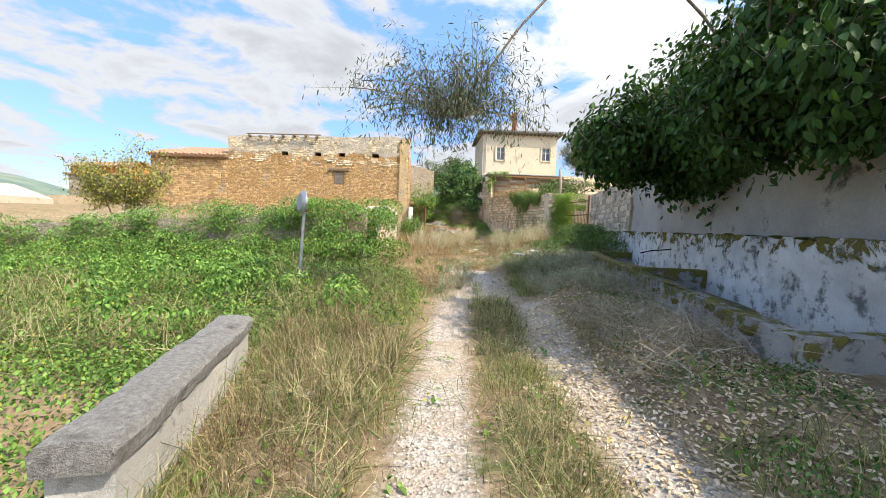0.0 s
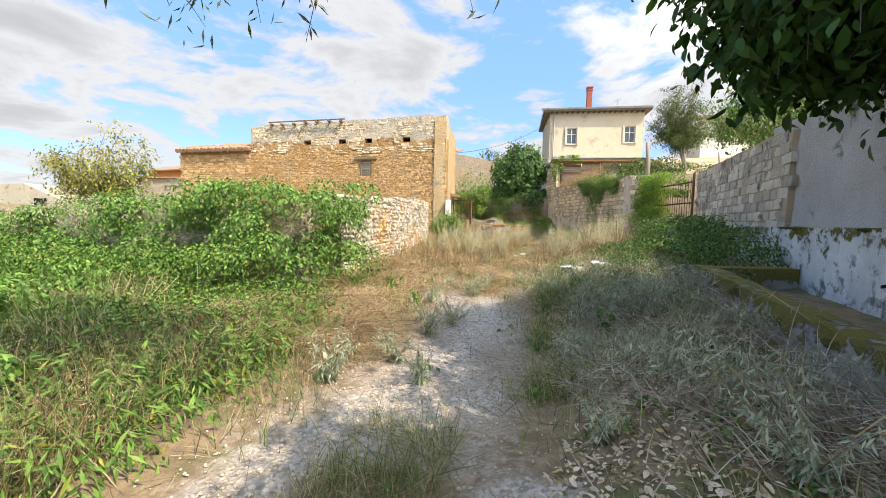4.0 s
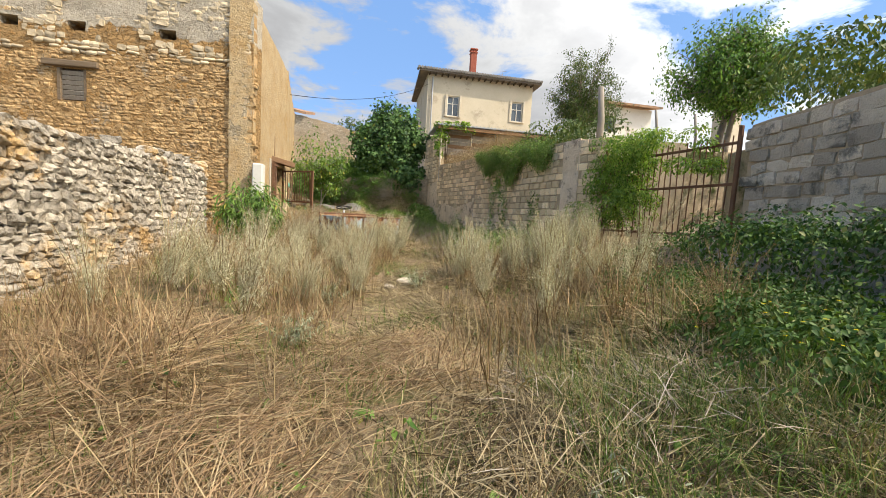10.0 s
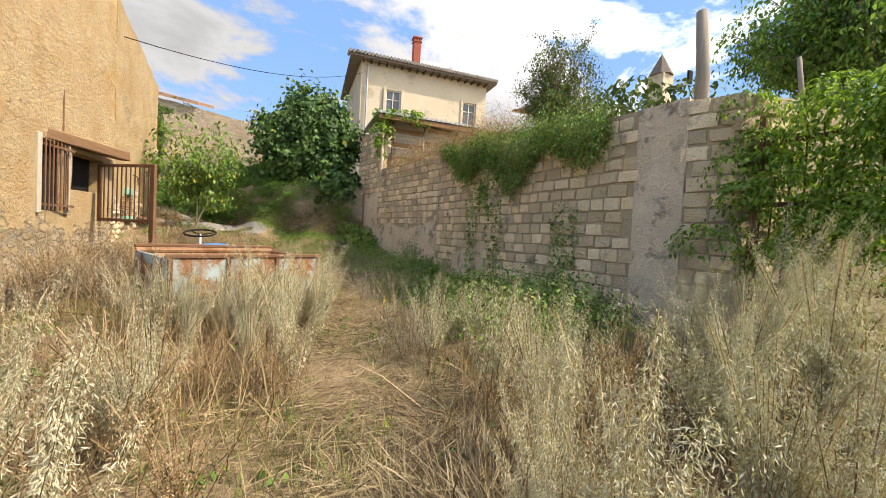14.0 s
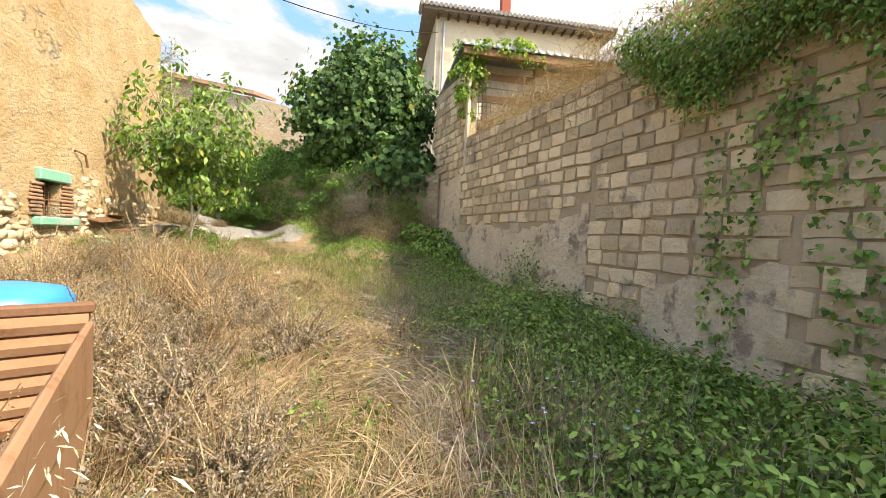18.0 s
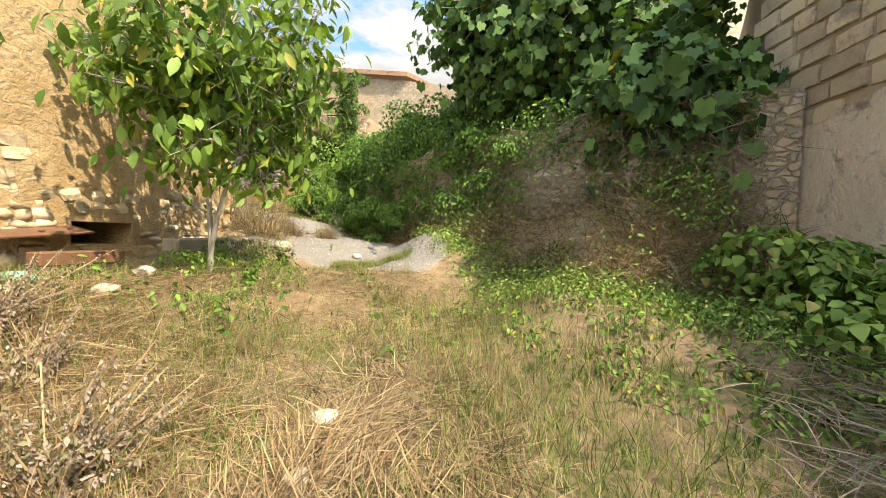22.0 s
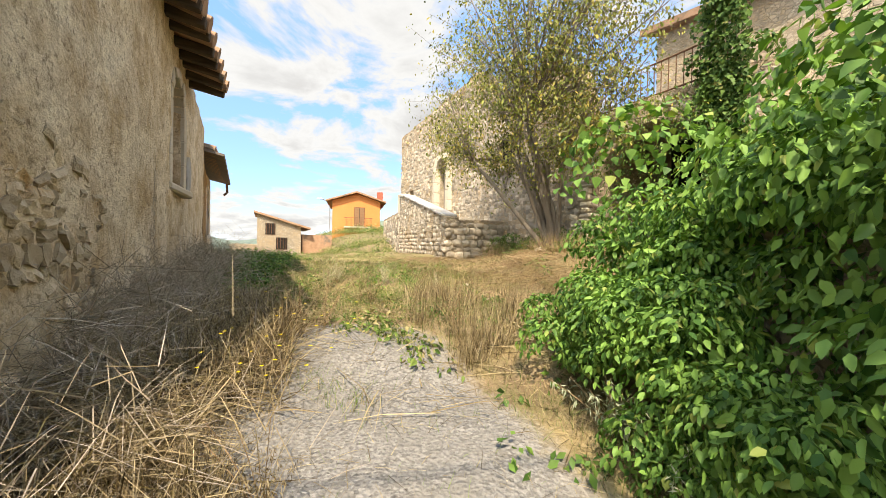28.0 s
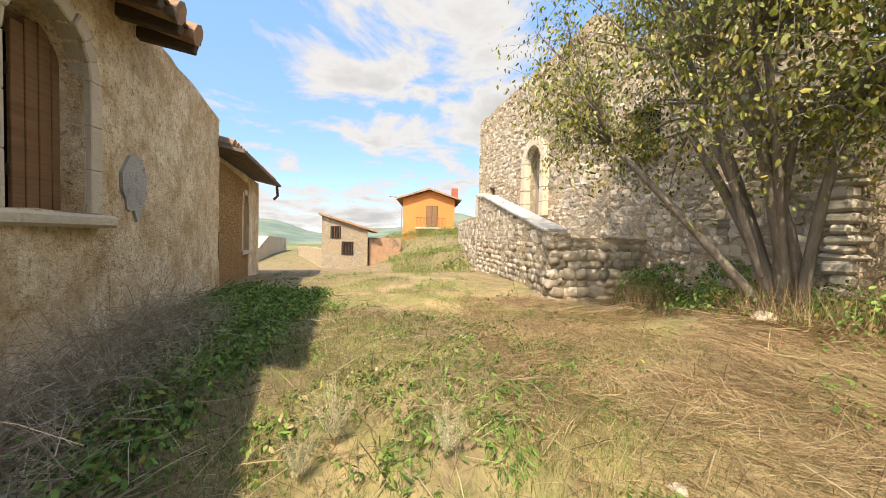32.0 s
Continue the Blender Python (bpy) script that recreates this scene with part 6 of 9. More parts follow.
WEST = [(-2.2, -1.5), (2.6, -1.5), (3.4, 6), (4.2, 12), (4.8, 16), (-2.2, 16), (-2.0, 12)]
MID = [(-2.4, 13), (4.5, 13), (6.3, 21), (5.2, 27), (4.6, 29.6), (-2.4, 29.6), (-2.2, 25), (-2.6, 23)]
YARD = [(-3.6, 35.6), (0.8, 32.5), (1.8, 34.6), (-0.6, 36.4), (-5.5, 39.3), (-6, 42), (-9, 44), (-13, 41.2), (-20, 42), (-24, 40), (-22, 35.2), (-12, 35.4)]
NEAR_YARD = [(-3.4, 35.8), (-2.6, 37.6), (-5.5, 39.3), (-6, 41), (-12, 41.5), (-13, 36), (-8, 35.6)]


def d_straw(x, y):
    left = (y > 8) & (y < 15) & (x < 0.6)
    strip = np.exp(-((x - 0.72) / 0.33) ** 2) * (y < 7)
    return no_bare(x, y) * np.clip(np.where(y < 8, 0.3 + 0.7 * strip + 0.6 * (x < -0.45), np.where(left, 1.0, 0.6)) * patchy(1.1, -0.5, 0.3)(x, y) * 1.4, 0, 1)


def shade_side(x, y):
    """Right-hand side, damp and green."""
    return np.clip((x - np.interp(y, [0, 8, 14, 19, 24, 28, 31, 34], [2.2, 2.0, 2.4, 4.4, 3.4, 2.7, 2.3, 1.6])) * 1.2, 0, 1)


def build_cover():
    stuff("straw", join(turf(region(42000, WEST, d_straw), 0.2, 0.7, 0.55), 
                        swathe(region(52000, MID, lambda x, y: (1 - 0.85 * shade_side(x, y)) * patchy(0.9, -0.7, 0.2, 2)(x, y)), 0.28, 0.14, 1.1, 1.0, 0.8),
                        turf(region(14000, MID, lambda x, y: (1 - 0.85 * shade_side(x, y)) * np.clip(off_trail(x, y) - 0.25, 0, 1) * patchy(0.9, -0.7, 0.2, 2)(x, y)), 0.26, 0.6, 0.3),
                        turf(region(16000, YARD, lambda x, y: no_bare(x, y) * patchy(0.8, -0.6, 0.4, 5)(x, y)), 0.13, 0.8, 0.7), turf(region(60000, NEAR_YARD, lambda x, y: no_bare(x, y) * patchy(0.8, -0.8, 0.3, 5)(x, y)), 0.14, 0.8, 0.7)), "straw", "dry trodden straw and dead grass", "straw")
    stuff("grass", join(turf(region(20000, WEST, lambda x, y: no_bare(x, y) * patchy(1.5, 0.0, 0.5, 1)(x, y)), 0.2, 0.4),
                        turf(region(12000, MID, lambda x, y: patchy(1.2, 0.0, 0.5, 3)(x, y)), 0.24, 0.4),
                        turf(region(7000, [(0.2, 29.5), (2.6, 30.5), (2.0, 33.6), (0.9, 33.0)], None), 0.16, 0.4),
                        turf(region(12000, YARD, lambda x, y: no_bare(x, y) * patchy(0.7, -0.1, 0.4, 9)(x, y)), 0.11, 0.5), turf(region(46000, NEAR_YARD, lambda x, y: no_bare(x, y) * patchy(0.9, -0.3, 0.3, 9)(x, y)), 0.10, 0.5)), "grass", "short green and yellowing grass", "grass")
    stuff("yard_green", join(turf(region(26000, [(-4.6, 37.2), (-6.0, 36.2), (-14, 36.4), (-18, 40), (-11, 40.4), (-6.2, 39.6)], patchy(1.4, -0.05, 0.25, 11)), 0.11, 0.6), herbs(region(260, [(-4.8, 37.6), (-7.5, 36.6), (-13, 37), (-12, 40), (-6.2, 39.4)], patchy(1.7, 0.1, 0.5, 5)), "oval", 0.13, 0.055, 16)), "grass", "tufted green grass across the yard", "grass")
    stuff("ramp_grass", join(turf(region(5200, [(-0.1, 34.3), (-1.0, 34.7), (-1.7, 35.3), (-1.2, 35.5), (-0.4, 35.0)], patchy(2.2, -0.4, 0.2, 3)), 0.14, 0.5), turf(region(1600, [(-0.5, 35.2), (-1.3, 35.9), (-1.0, 36.1), (-0.3, 35.5)], patchy(3.0, 0.0, 0.3, 8)), 0.12, 0.5)), "grass", "grass growing over the edge of the old concrete", "grass")
    q = region(3400, [(-4.4, 37.4), (-6.0, 36.0), (-14, 36.2), (-15, 41), (-9, 43), (-6.2, 41.5)], None)
    n = len(q)
    stuff("loose_stalks", spread("stick", np.column_stack([q, ground_z(q[:, 0], q[:, 1]) + 0.03]), rng.uniform(0.2, 0.7, n), rng.uniform(0, 6.28, n), rng.normal(0.05, 0.15, n), rng.normal(0, 0.4, n)), "straw", "loose dry stalks strewn over the yard", "dry stalks")
    stuff("yard_weeds", herbs(region(150, [(-5.0, 37.8), (-7.5, 36.4), (-13, 36.6), (-13, 40.5), (-6.4, 39.6)], patchy(1.1, 0.1, 0.4, 15)), "slim", 0.2, 0.09, 26), "leaf_bright", "low green weeds dotted over the yard", "weeds")
    stuff("yard_straw", swathe(region(46000, [(-5.4, 39.2), (-9.5, 39.0), (-13.5, 39.8), (-13, 41.4), (-9, 43.6), (-6.6, 42.6)], patchy(1.1, -0.8, 0.1, 3)), 0.24, 0.05, 1.2, 6.0, 0.9), "straw_red", "orange-brown straw lying along the house", "straw")
    stuff("tussock", join(turf(region(3200, [(-4.9, 37.9), (-6.4, 37.9), (-8.0, 38.9), (-5.6, 39.4)], patchy(3.1, 0.0, 0.4, 1)), 0.36, 0.35, 0.15, "stalk"), turf(region(2200, [(-3.0, 36.4), (-4.2, 36.0), (-4.6, 36.4), (-3.6, 36.8)], patchy(1.9, -0.3, 0.3, 4)), 0.3, 0.4, 0.2, "stalk"), turf(region(900, [(-2.5, 36.75), (-2.75, 36.9), (-2.95, 36.75), (-2.7, 36.6)], None), 0.26, 0.5, 0.1, "stalk")), "straw", "tall dry tufts at the edge of the yard", "dry grass")
    foot = [(-2.5, 29.4), (4.7, 29.4), (3.7, 33.2), (2.2, 34.6), (-3.0, 34.6)]
    stuff("short_straw", turf(region(20000, foot, lambda x, y: no_bare(x, y) * (1 - 0.8 * shade_side(x, y)) * patchy(1.1, -0.7, 0.2, 2)(x, y)), 0.15, 0.7, 0.5), "straw", "short dry grass below the ramp", "straw")
    stuff("short_grass", turf(region(42000, foot, lambda x, y: no_bare(x, y) * patchy(1.3, -0.35, 0.3, 7)(x, y)), 0.15, 0.5), "grass", "short green grass below the ramp", "grass")
    stuff("hay", swathe(region(46000, [(-2.3, 8.2), (0.4, 8.5), (1.2, 13.0), (2.4, 17.5), (-2.3, 18)], lambda x, y: no_bare(x, y) * patchy(1.0, -0.8, 0.1, 6)(x, y)), 0.34, 0.2, 0.9, 4.0, 0.75), "straw_red", "flattened brown hay along the wall", "hay")
    # tall dry stalks through the meadow
    tall = region(11000, [(-2.3, 16), (4.6, 16), (5.6, 21), (4.4, 24), (3.0, 25), (-2.0, 25), (-2.6, 22)], lambda x, y: np.clip((off_trail(x, y) - 0.42) * 2.2, 0, 1) * patchy(1.3, -0.4, 0.4, 4)(x, y))
    tall2 = region(22000, [(-2.2, 25), (1.9, 25), (1.6, 29), (0.3, 31.5), (-1.6, 32.2), (-2.3, 29)], lambda x, y: np.clip((off_trail(x, y) - 0.55) * 1.6, 0, 1))
    stuff("dry_meadow", join(turf(tall[::2], 0.66, 0.3, 0.15, "stalk"), turf(tall[1::3], 0.5, 0.45, 0.3)), "straw_red", "tall dry meadow grass gone to seed", "dry grass")
    stuff("dry_weeds", join(turf(tall2[:12000], 0.36, 0.45, 0.2, "stalk"), swathe(region(24000, [(-2.2, 24.5), (3.0, 24.5), (2.4, 29), (1.2, 32.0), (-2.0, 32.6), (-2.3, 29)], None), 0.3, 0.1, 1.1, 2.0)), "straw_red", "reddish dry weeds in a sunny strip", "dry weeds")
    # green herbs
    stuff("weeds", join(herbs(region(2600, [(-12, 4.5), (-2.6, 4.2), (-1.4, 7), (-1.6, 11.2), (-3, 11.6), (-13, 12.5)], None), "diamond", 0.42, 0.06, 30),
                        herbs(region(900, [(-9, 3.6), (-2.4, 2.2), (-2.1, 4.4), (-9, 6.0)], None), "diamond", 0.3, 0.055, 22),
                        herbs(region(420, [(-2.0, 5), (-0.6, 5.5), (-0.9, 11), (-2.0, 12)], patchy(1.7, -0.2, 0.5, 2)), "oval", 0.26, 0.06, 20), herbs(region(420, [(-2.0, 4.8), (-0.5, 5.6), (-0.6, 9.5), (-2.2, 10)], None), "slim", 0.42, 0.1, 26)), "leaf_bright", "rank green weeds and nettles", "weeds")
    stuff("ground_herbs", join(herbs(region(260, WEST, lambda x, y: no_bare(x, y)), "diamond", 0.14, 0.07, 12),
                               herbs(region(520, MID, patchy(1.6, 0.0, 0.6, 8)), "diamond", 0.15, 0.075, 12),
                               herbs(region(300, YARD, patchy(1.3, 0.2, 0.7, 3)), "diamond", 0.12, 0.065, 12),
                               herbs(region(1100, [(-15, 35.4), (-7.8, 35.4), (-8.2, 36.5), (-14, 37.4)], None), "diamond", 0.3, 0.065, 16),
                               herbs(region(160, [(0.4, 34.4), (2.1, 34.4), (3.4, 33.2), (2.4, 32.4), (1.1, 33.4)], None), "oval", 0.16, 0.045, 18)), "leaf_bright", "small green herbs scattered on the ground", "herbs")
    stuff("creeper_floor", join(herbs(region(2900, [(3.0, 24), (5.6, 24.2), (5.0, 29), (3.8, 34.0), (2.9, 34.2), (2.5, 32.2), (2.8, 28)], lambda x, y: np.clip(shade_side(x, y) * 1.4, 0, 1) * patchy(1.3, -0.7, 0.2, 2)(x, y)), "oval", 0.24, 0.05, 18),
         herbs(region(700, [(3.6, 24), (5.8, 23.6), (5.0, 29), (3.7, 34.6), (3.0, 33.0), (3.6, 28)], patchy(1.6, -0.1, 0.3, 4)), "oval", 0.5, 0.055, 40),
         herbs(region(120, [(3.9, 23.2), (5.6, 22.8), (5.4, 26), (4.2, 26.4)], None), "oval", 0.8, 0.065, 80)), "leaf_creeper", "dense creeper in the wall's shade", "creeper")
    stuff("strip_stalks", join(turf(region(2600, [(2.7, 23.5), (4.6, 23.5), (4.4, 28), (3.4, 32.5), (2.2, 31.5), (2.6, 27)], patchy(1.7, -0.2, 0.3, 9)), 0.55, 0.4, 0.2, "stalk"), swathe(region(9000, [(2.5, 23), (4.2, 23), (3.9, 29), (2.9, 33.4), (1.6, 32.6), (2.4, 28)], patchy(1.4, -0.4, 0.3, 3)), 0.4, 0.12, 1.0, 5.0, 0.8)), "straw_grey", "dead stalks between the creepers", "dead stalks")
    stuff("path_gold", swathe(region(26000, [(1.0, 17), (2.0, 18), (2.7, 22.5), (2.9, 26), (2.6, 28.5), (1.8, 31.4), (0.7, 33.2), (0.0, 32.6), (1.5, 29), (1.7, 25), (1.5, 22)], patchy(1.4, -0.8, 0.1, 6)), 0.26, 0.05, 1.3, 9.0, 0.7), "straw", "trodden golden straw on the footpath", "straw")
    stuff("foot_straw", swathe(region(22000, [(-2.6, 31.0), (1.4, 31.0), (1.2, 33.6), (0.4, 34.9), (-0.4, 35.0), (-2.2, 35.0)], lambda x, y: no_bare(x, y) * patchy(1.5, -0.7, 0.1, 4)(x, y)), 0.22, 0.05, 1.4, 3.0, 1.0), "straw", "matted dry grass at the foot of the ramp", "straw")
    bank = [(-36, 40.5), (-21, 39.5), (-20, 42.2), (-25, 43.4), (-27, 48), (-38, 50)]
    stuff("far_bank_grass", join(turf(region(16000, bank, patchy(0.6, -0.7, 0.2, 3)), 0.5, 0.5, 0.1, "arch"), herbs(region(500, bank, patchy(0.7, 0.0, 0.4, 5)), "diamond", 0.7, 0.11, 26)), "grass", "rough grass on the bank below the far houses", "grass")
    stuff("gold_grass", turf(region(12000, [(-3.1, 35.7), (-2.7, 36.1), (-4.4, 36.7), (-6.6, 36.9), (-7.0, 35.9), (-4.2, 35.5)], lambda x, y: np.clip((off_trail(x, y) - 0.55) * 3, 0, 1) * patchy(1.6, -0.5, 0.2, 5)(x, y)), 0.36, 0.7, 0.3, "arch"), "straw", "tall golden grass along the plastered wall", "dry grass")
    stuff("meadow_hay", swathe(region(30000, [(1.4, 15.0), (3.6, 14.5), (5.2, 18), (5.8, 21.5), (3.4, 24), (2.2, 22), (1.8, 18)], patchy(1.3, -0.8, 0.1, 4)), 0.36, 0.18, 1.0, 8.0, 0.7), "straw", "pale hay lying between the weeds", "hay")
    # leaf litter under the willow
    q = region(16000, [(0.3, -1), (3.3, -1), (3.6, 7.5), (2.4, 8.5), (0.9, 5)], lambda x, y: 0.3 + 0.7 * np.clip(x - 0.6, 0, 1))
    n = len(q)
    pos = np.column_stack([q, ground_z(q[:, 0], q[:, 1]) + 0.015])
    stuff("leaf_litter", spread("oval", pos, rng.uniform(0.02, 0.06, n), rng.uniform(0, 6.28, n), rng.normal(0, 0.35, n), rng.normal(0, 0.4, n)), "litter", "fallen dry willow leaves", "leaf litter")


build_cover()


def rock_mesh(seed, squash=0.7):
    g = np.random.default_rng(seed)
    bm = bmesh.new()
    bmesh.ops.create_icosphere(bm, subdivisions=2, radius=1.0)
    for v in bm.verts:
        d = v.co.normalized()
        v.co = d * (0.85 + 0.35 * noise.noise(d * 1.3 + Vector((seed * 3.1, 0, 0))) + 0.12 * noise.noise(d * 4 + Vector((0, seed, 0))))
        v.co.z *= squash
    me = bpy.data.meshes.new("rock")
    bm.to_mesh(me)
    bm.free()
    return me


ROCKS = [rock_mesh(k) for k in range(5)]


def rock(x, y, s, mat="stone_pale", k=0, name="rock", label="pale limestone rock half sunk in the ground", group="rocks"):
    me = ROCKS[k % 5].copy()
    me.materials.append(M[mat])
    ob = new(name, me)
    ob.matrix_basis = Matrix.LocRotScale((x, y, gz(x, y) + s * 0.18), Euler((0, 0, k * 1.7)), (s, s * 0.8, s * 0.7))
    return tagged(ob, label, "rock", group)


for k, (x, y, s) in enumerate(((1.75, 20.5, 0.2), (1.45, 20.2, 0.13), (3.2, 20.8, 0.2), (0.9, 30.9, 0.08), (0.62, 31.8, 0.06), (0.35, 31.9, 0.08), (0.2, 32.3, 0.09), (-1.75, 36.15, 0.11),
                               (-3.15, 37.95, 0.1), (-2.6, 35.45, 0.2), (-6.9, 39.3, 0.08), (-7.2, 39.0, 0.06), (-6.6, 40.1, 0.1), (-8.0, 39.6, 0.07), (-9.6, 42.4, 0.2), (-1.1, 3.4, 0.12), (-2.3, 33.2, 0.15), (-2.6, 31.9, 0.14), (-3.3, 36.2, 0.1))):
    rock(x, y, s, "stone_pale", k)


def build_gravel():
    """Loose stones on the tracks."""
    n0 = 5200
    q = np.concatenate([region(n0, [(-0.9, -1), (1.9, -1), (2.2, 9), (-1.2, 12)], lambda x, y: path_mask(x, y)), region(420, [(-4, 38), (-4, 36), (0, 33), (1.6, 32.2), (1.3, 34.2), (-2, 37.4)], lambda x, y: path_mask(x, y))])
    base = np.array([(1, 0, 0), (-1, 0, 0), (0, 1, 0), (0, -1, 0), (0, 0, 0.8), (0, 0, -0.8)], float)
    tri = np.array([(0, 2, 4), (2, 1, 4), (1, 3, 4), (3, 0, 4), (2, 0, 5), (1, 2, 5), (3, 1, 5), (0, 3, 5)])
    n = len(q)
    v = base[None] * rng.uniform(0.6, 1.3, (n, 6, 1)) * rng.uniform(0.004, 0.016, n)[:, None, None]
    a = rng.uniform(0, 6.28, n)
    x, y = v[..., 0] * np.cos(a)[:, None] - v[..., 1] * np.sin(a)[:, None], v[..., 0] * np.sin(a)[:, None] + v[..., 1] * np.cos(a)[:, None]
    p = np.stack([x + q[:, 0:1], y + q[:, 1:2], v[..., 2] + ground_z(q[:, 0], q[:, 1])[:, None] + 0.008], -1)
    stuff("gravel", (p.reshape(-1, 3), (tri[None] + (np.arange(n) * 6)[:, None, None]).reshape(-1, 3)), "stone_pale", "loose pale limestone gravel", "gravel")


build_gravel()

# ---- hedges, ivy and brambles ----


def clumps(line, n, r, spread_xy=0.5, up=(0.2, 1.0), seed=0):
    """Clump centres along a polyline of (x, y, height of the hedge's top)."""
    L = np.array(line, float)
    seg = np.linalg.norm(np.diff(L[:, :2], axis=0), axis=1)
    run = np.r_[0, np.cumsum(seg)] / seg.sum()
    t = (np.arange(n) + rng.random(n)) / n
    c = np.stack([np.interp(t, run, L[:, k]) for k in range(3)], -1)
    c[:, :2] += rng.normal(0, spread_xy, (n, 2))
    g = ground_z(c[:, 0], c[:, 1])
    h = rng.uniform(*up, n)
    c[:, 2] = g + np.maximum(c[:, 2] - g - r * 0.8, 0.1) * h
    return np.column_stack([c, r * rng.uniform(0.6, 1.25, n)])


hedge_line = [(-2.3, 12.9, 2.5), (-2.3, 11.3, 2.45), (-4, 11.5, 2.4), (-8, 11.8, 2.0), (-14, 12.4, 1.5), (-21, 13.2, 1.1)]
stuff("hedge", mound(clumps(hedge_line, 230, 0.5, 0.32, (0.15, 1.0)), 1.0, 420, "diamond", 0.07), "leaf_ivy", "overgrown hedge smothering the garden wall", "hedge")
stuff("clematis_heads", mound(clumps(hedge_line[2:], 120, 0.42, 0.35, (0.75, 1.02)), 1.05, 60, "diamond", 0.045, 0.8), "clematis", "pale seed heads of wild clematis on the hedge", "clematis")
stuff("hedge_foot", mound(clumps([(-1.9, 12.0, 1.3), (-3.5, 10.7, 1.5), (-9, 10.9, 1.1), (-15, 11.3, 0.6)], 110, 0.42, 0.45, (0.1, 0.9)), 1.0, 220, "diamond", 0.065), "leaf_bright", "fresh green growth at the foot of the hedge", "bushes")
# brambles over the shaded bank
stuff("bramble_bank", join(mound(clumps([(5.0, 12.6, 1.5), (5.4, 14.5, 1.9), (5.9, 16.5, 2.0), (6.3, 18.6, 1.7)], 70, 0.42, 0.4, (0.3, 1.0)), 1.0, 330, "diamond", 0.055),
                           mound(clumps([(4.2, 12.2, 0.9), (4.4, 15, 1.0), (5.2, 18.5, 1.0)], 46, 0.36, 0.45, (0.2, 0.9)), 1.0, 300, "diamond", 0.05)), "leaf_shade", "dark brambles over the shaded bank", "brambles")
stuff("dead_twigs", join(spread("stick", *(lambda q: (np.column_stack([q, ground_z(q[:, 0], q[:, 1]) + np.abs(rng.normal(0, 0.13, len(q)))]), rng.uniform(0.1, 0.5, len(q)), rng.uniform(0, 6.28, len(q)), rng.normal(0.3, 0.4, len(q)), rng.normal(0, 0.6, len(q))))(region(15000, [(1.9, 3.0), (2.9, 2.5), (3.9, 9), (4.6, 14), (2.8, 14), (2.0, 9)], patchy(1.3, -0.6, 0.3, 2)))),
                         swathe(region(6500, [(1.2, 8.5), (3.4, 8.5), (4.6, 14), (5.0, 17.5), (2.4, 17), (1.6, 13)], patchy(1.2, -0.6, 0.3, 5)), 0.3, 0.26, 0.9, 7.0, 1.2)), "twig_pale", "grey dead twigs and stalks heaped beside the track", "dead twigs")
stuff("verge_green", turf(region(34000, [(1.7, 8.0), (3.2, 8.5), (4.4, 13), (5.0, 18.0), (2.6, 17), (1.9, 12)], patchy(1.5, -0.5, 0.3, 8)), 0.3, 0.55, 0.15, "arch"), "grass", "fine green grass between the dead stalks", "grass")
stuff("long_grass", join(turf(region(9500, [(-1.75, 0.8), (-0.5, 1.6), (-0.35, 4.6), (-0.9, 8.0), (-3.2, 8.0), (-2.3, 4.4)], patchy(1.7, -0.5, 0.2, 3)), 0.42, 0.8, 0.4, "arch"), turf(region(7000, [(0.45, 0.5), (1.0, 0.5), (1.25, 7.5), (0.6, 7.5)], patchy(2.1, -0.5, 0.3, 1)), 0.26, 0.6, 0.3, "arch"), turf(region(9000, [(-12, 4.6), (-2.6, 4.4), (-2.0, 8), (-3.0, 10.5), (-12, 11)], patchy(1.1, -0.2, 0.4, 7)), 0.6, 0.6, 0.1, "arch")), "grass_dry", "long arching grass, half green and half dry", "grass")
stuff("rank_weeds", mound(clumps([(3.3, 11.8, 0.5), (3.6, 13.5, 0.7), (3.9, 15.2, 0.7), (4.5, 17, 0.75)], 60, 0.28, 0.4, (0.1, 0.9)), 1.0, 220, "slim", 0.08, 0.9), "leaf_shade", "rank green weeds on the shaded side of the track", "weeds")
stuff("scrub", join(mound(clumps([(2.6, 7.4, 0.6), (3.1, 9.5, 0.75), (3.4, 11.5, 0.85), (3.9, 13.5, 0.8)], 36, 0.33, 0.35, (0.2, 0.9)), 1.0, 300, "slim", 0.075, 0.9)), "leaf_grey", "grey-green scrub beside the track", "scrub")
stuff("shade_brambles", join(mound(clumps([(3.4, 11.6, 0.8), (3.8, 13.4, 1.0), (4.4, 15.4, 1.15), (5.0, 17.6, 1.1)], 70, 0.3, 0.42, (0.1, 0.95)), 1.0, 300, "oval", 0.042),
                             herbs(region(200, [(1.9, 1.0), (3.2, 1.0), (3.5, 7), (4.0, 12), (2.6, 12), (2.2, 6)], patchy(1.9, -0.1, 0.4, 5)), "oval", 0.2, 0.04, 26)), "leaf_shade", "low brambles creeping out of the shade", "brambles")
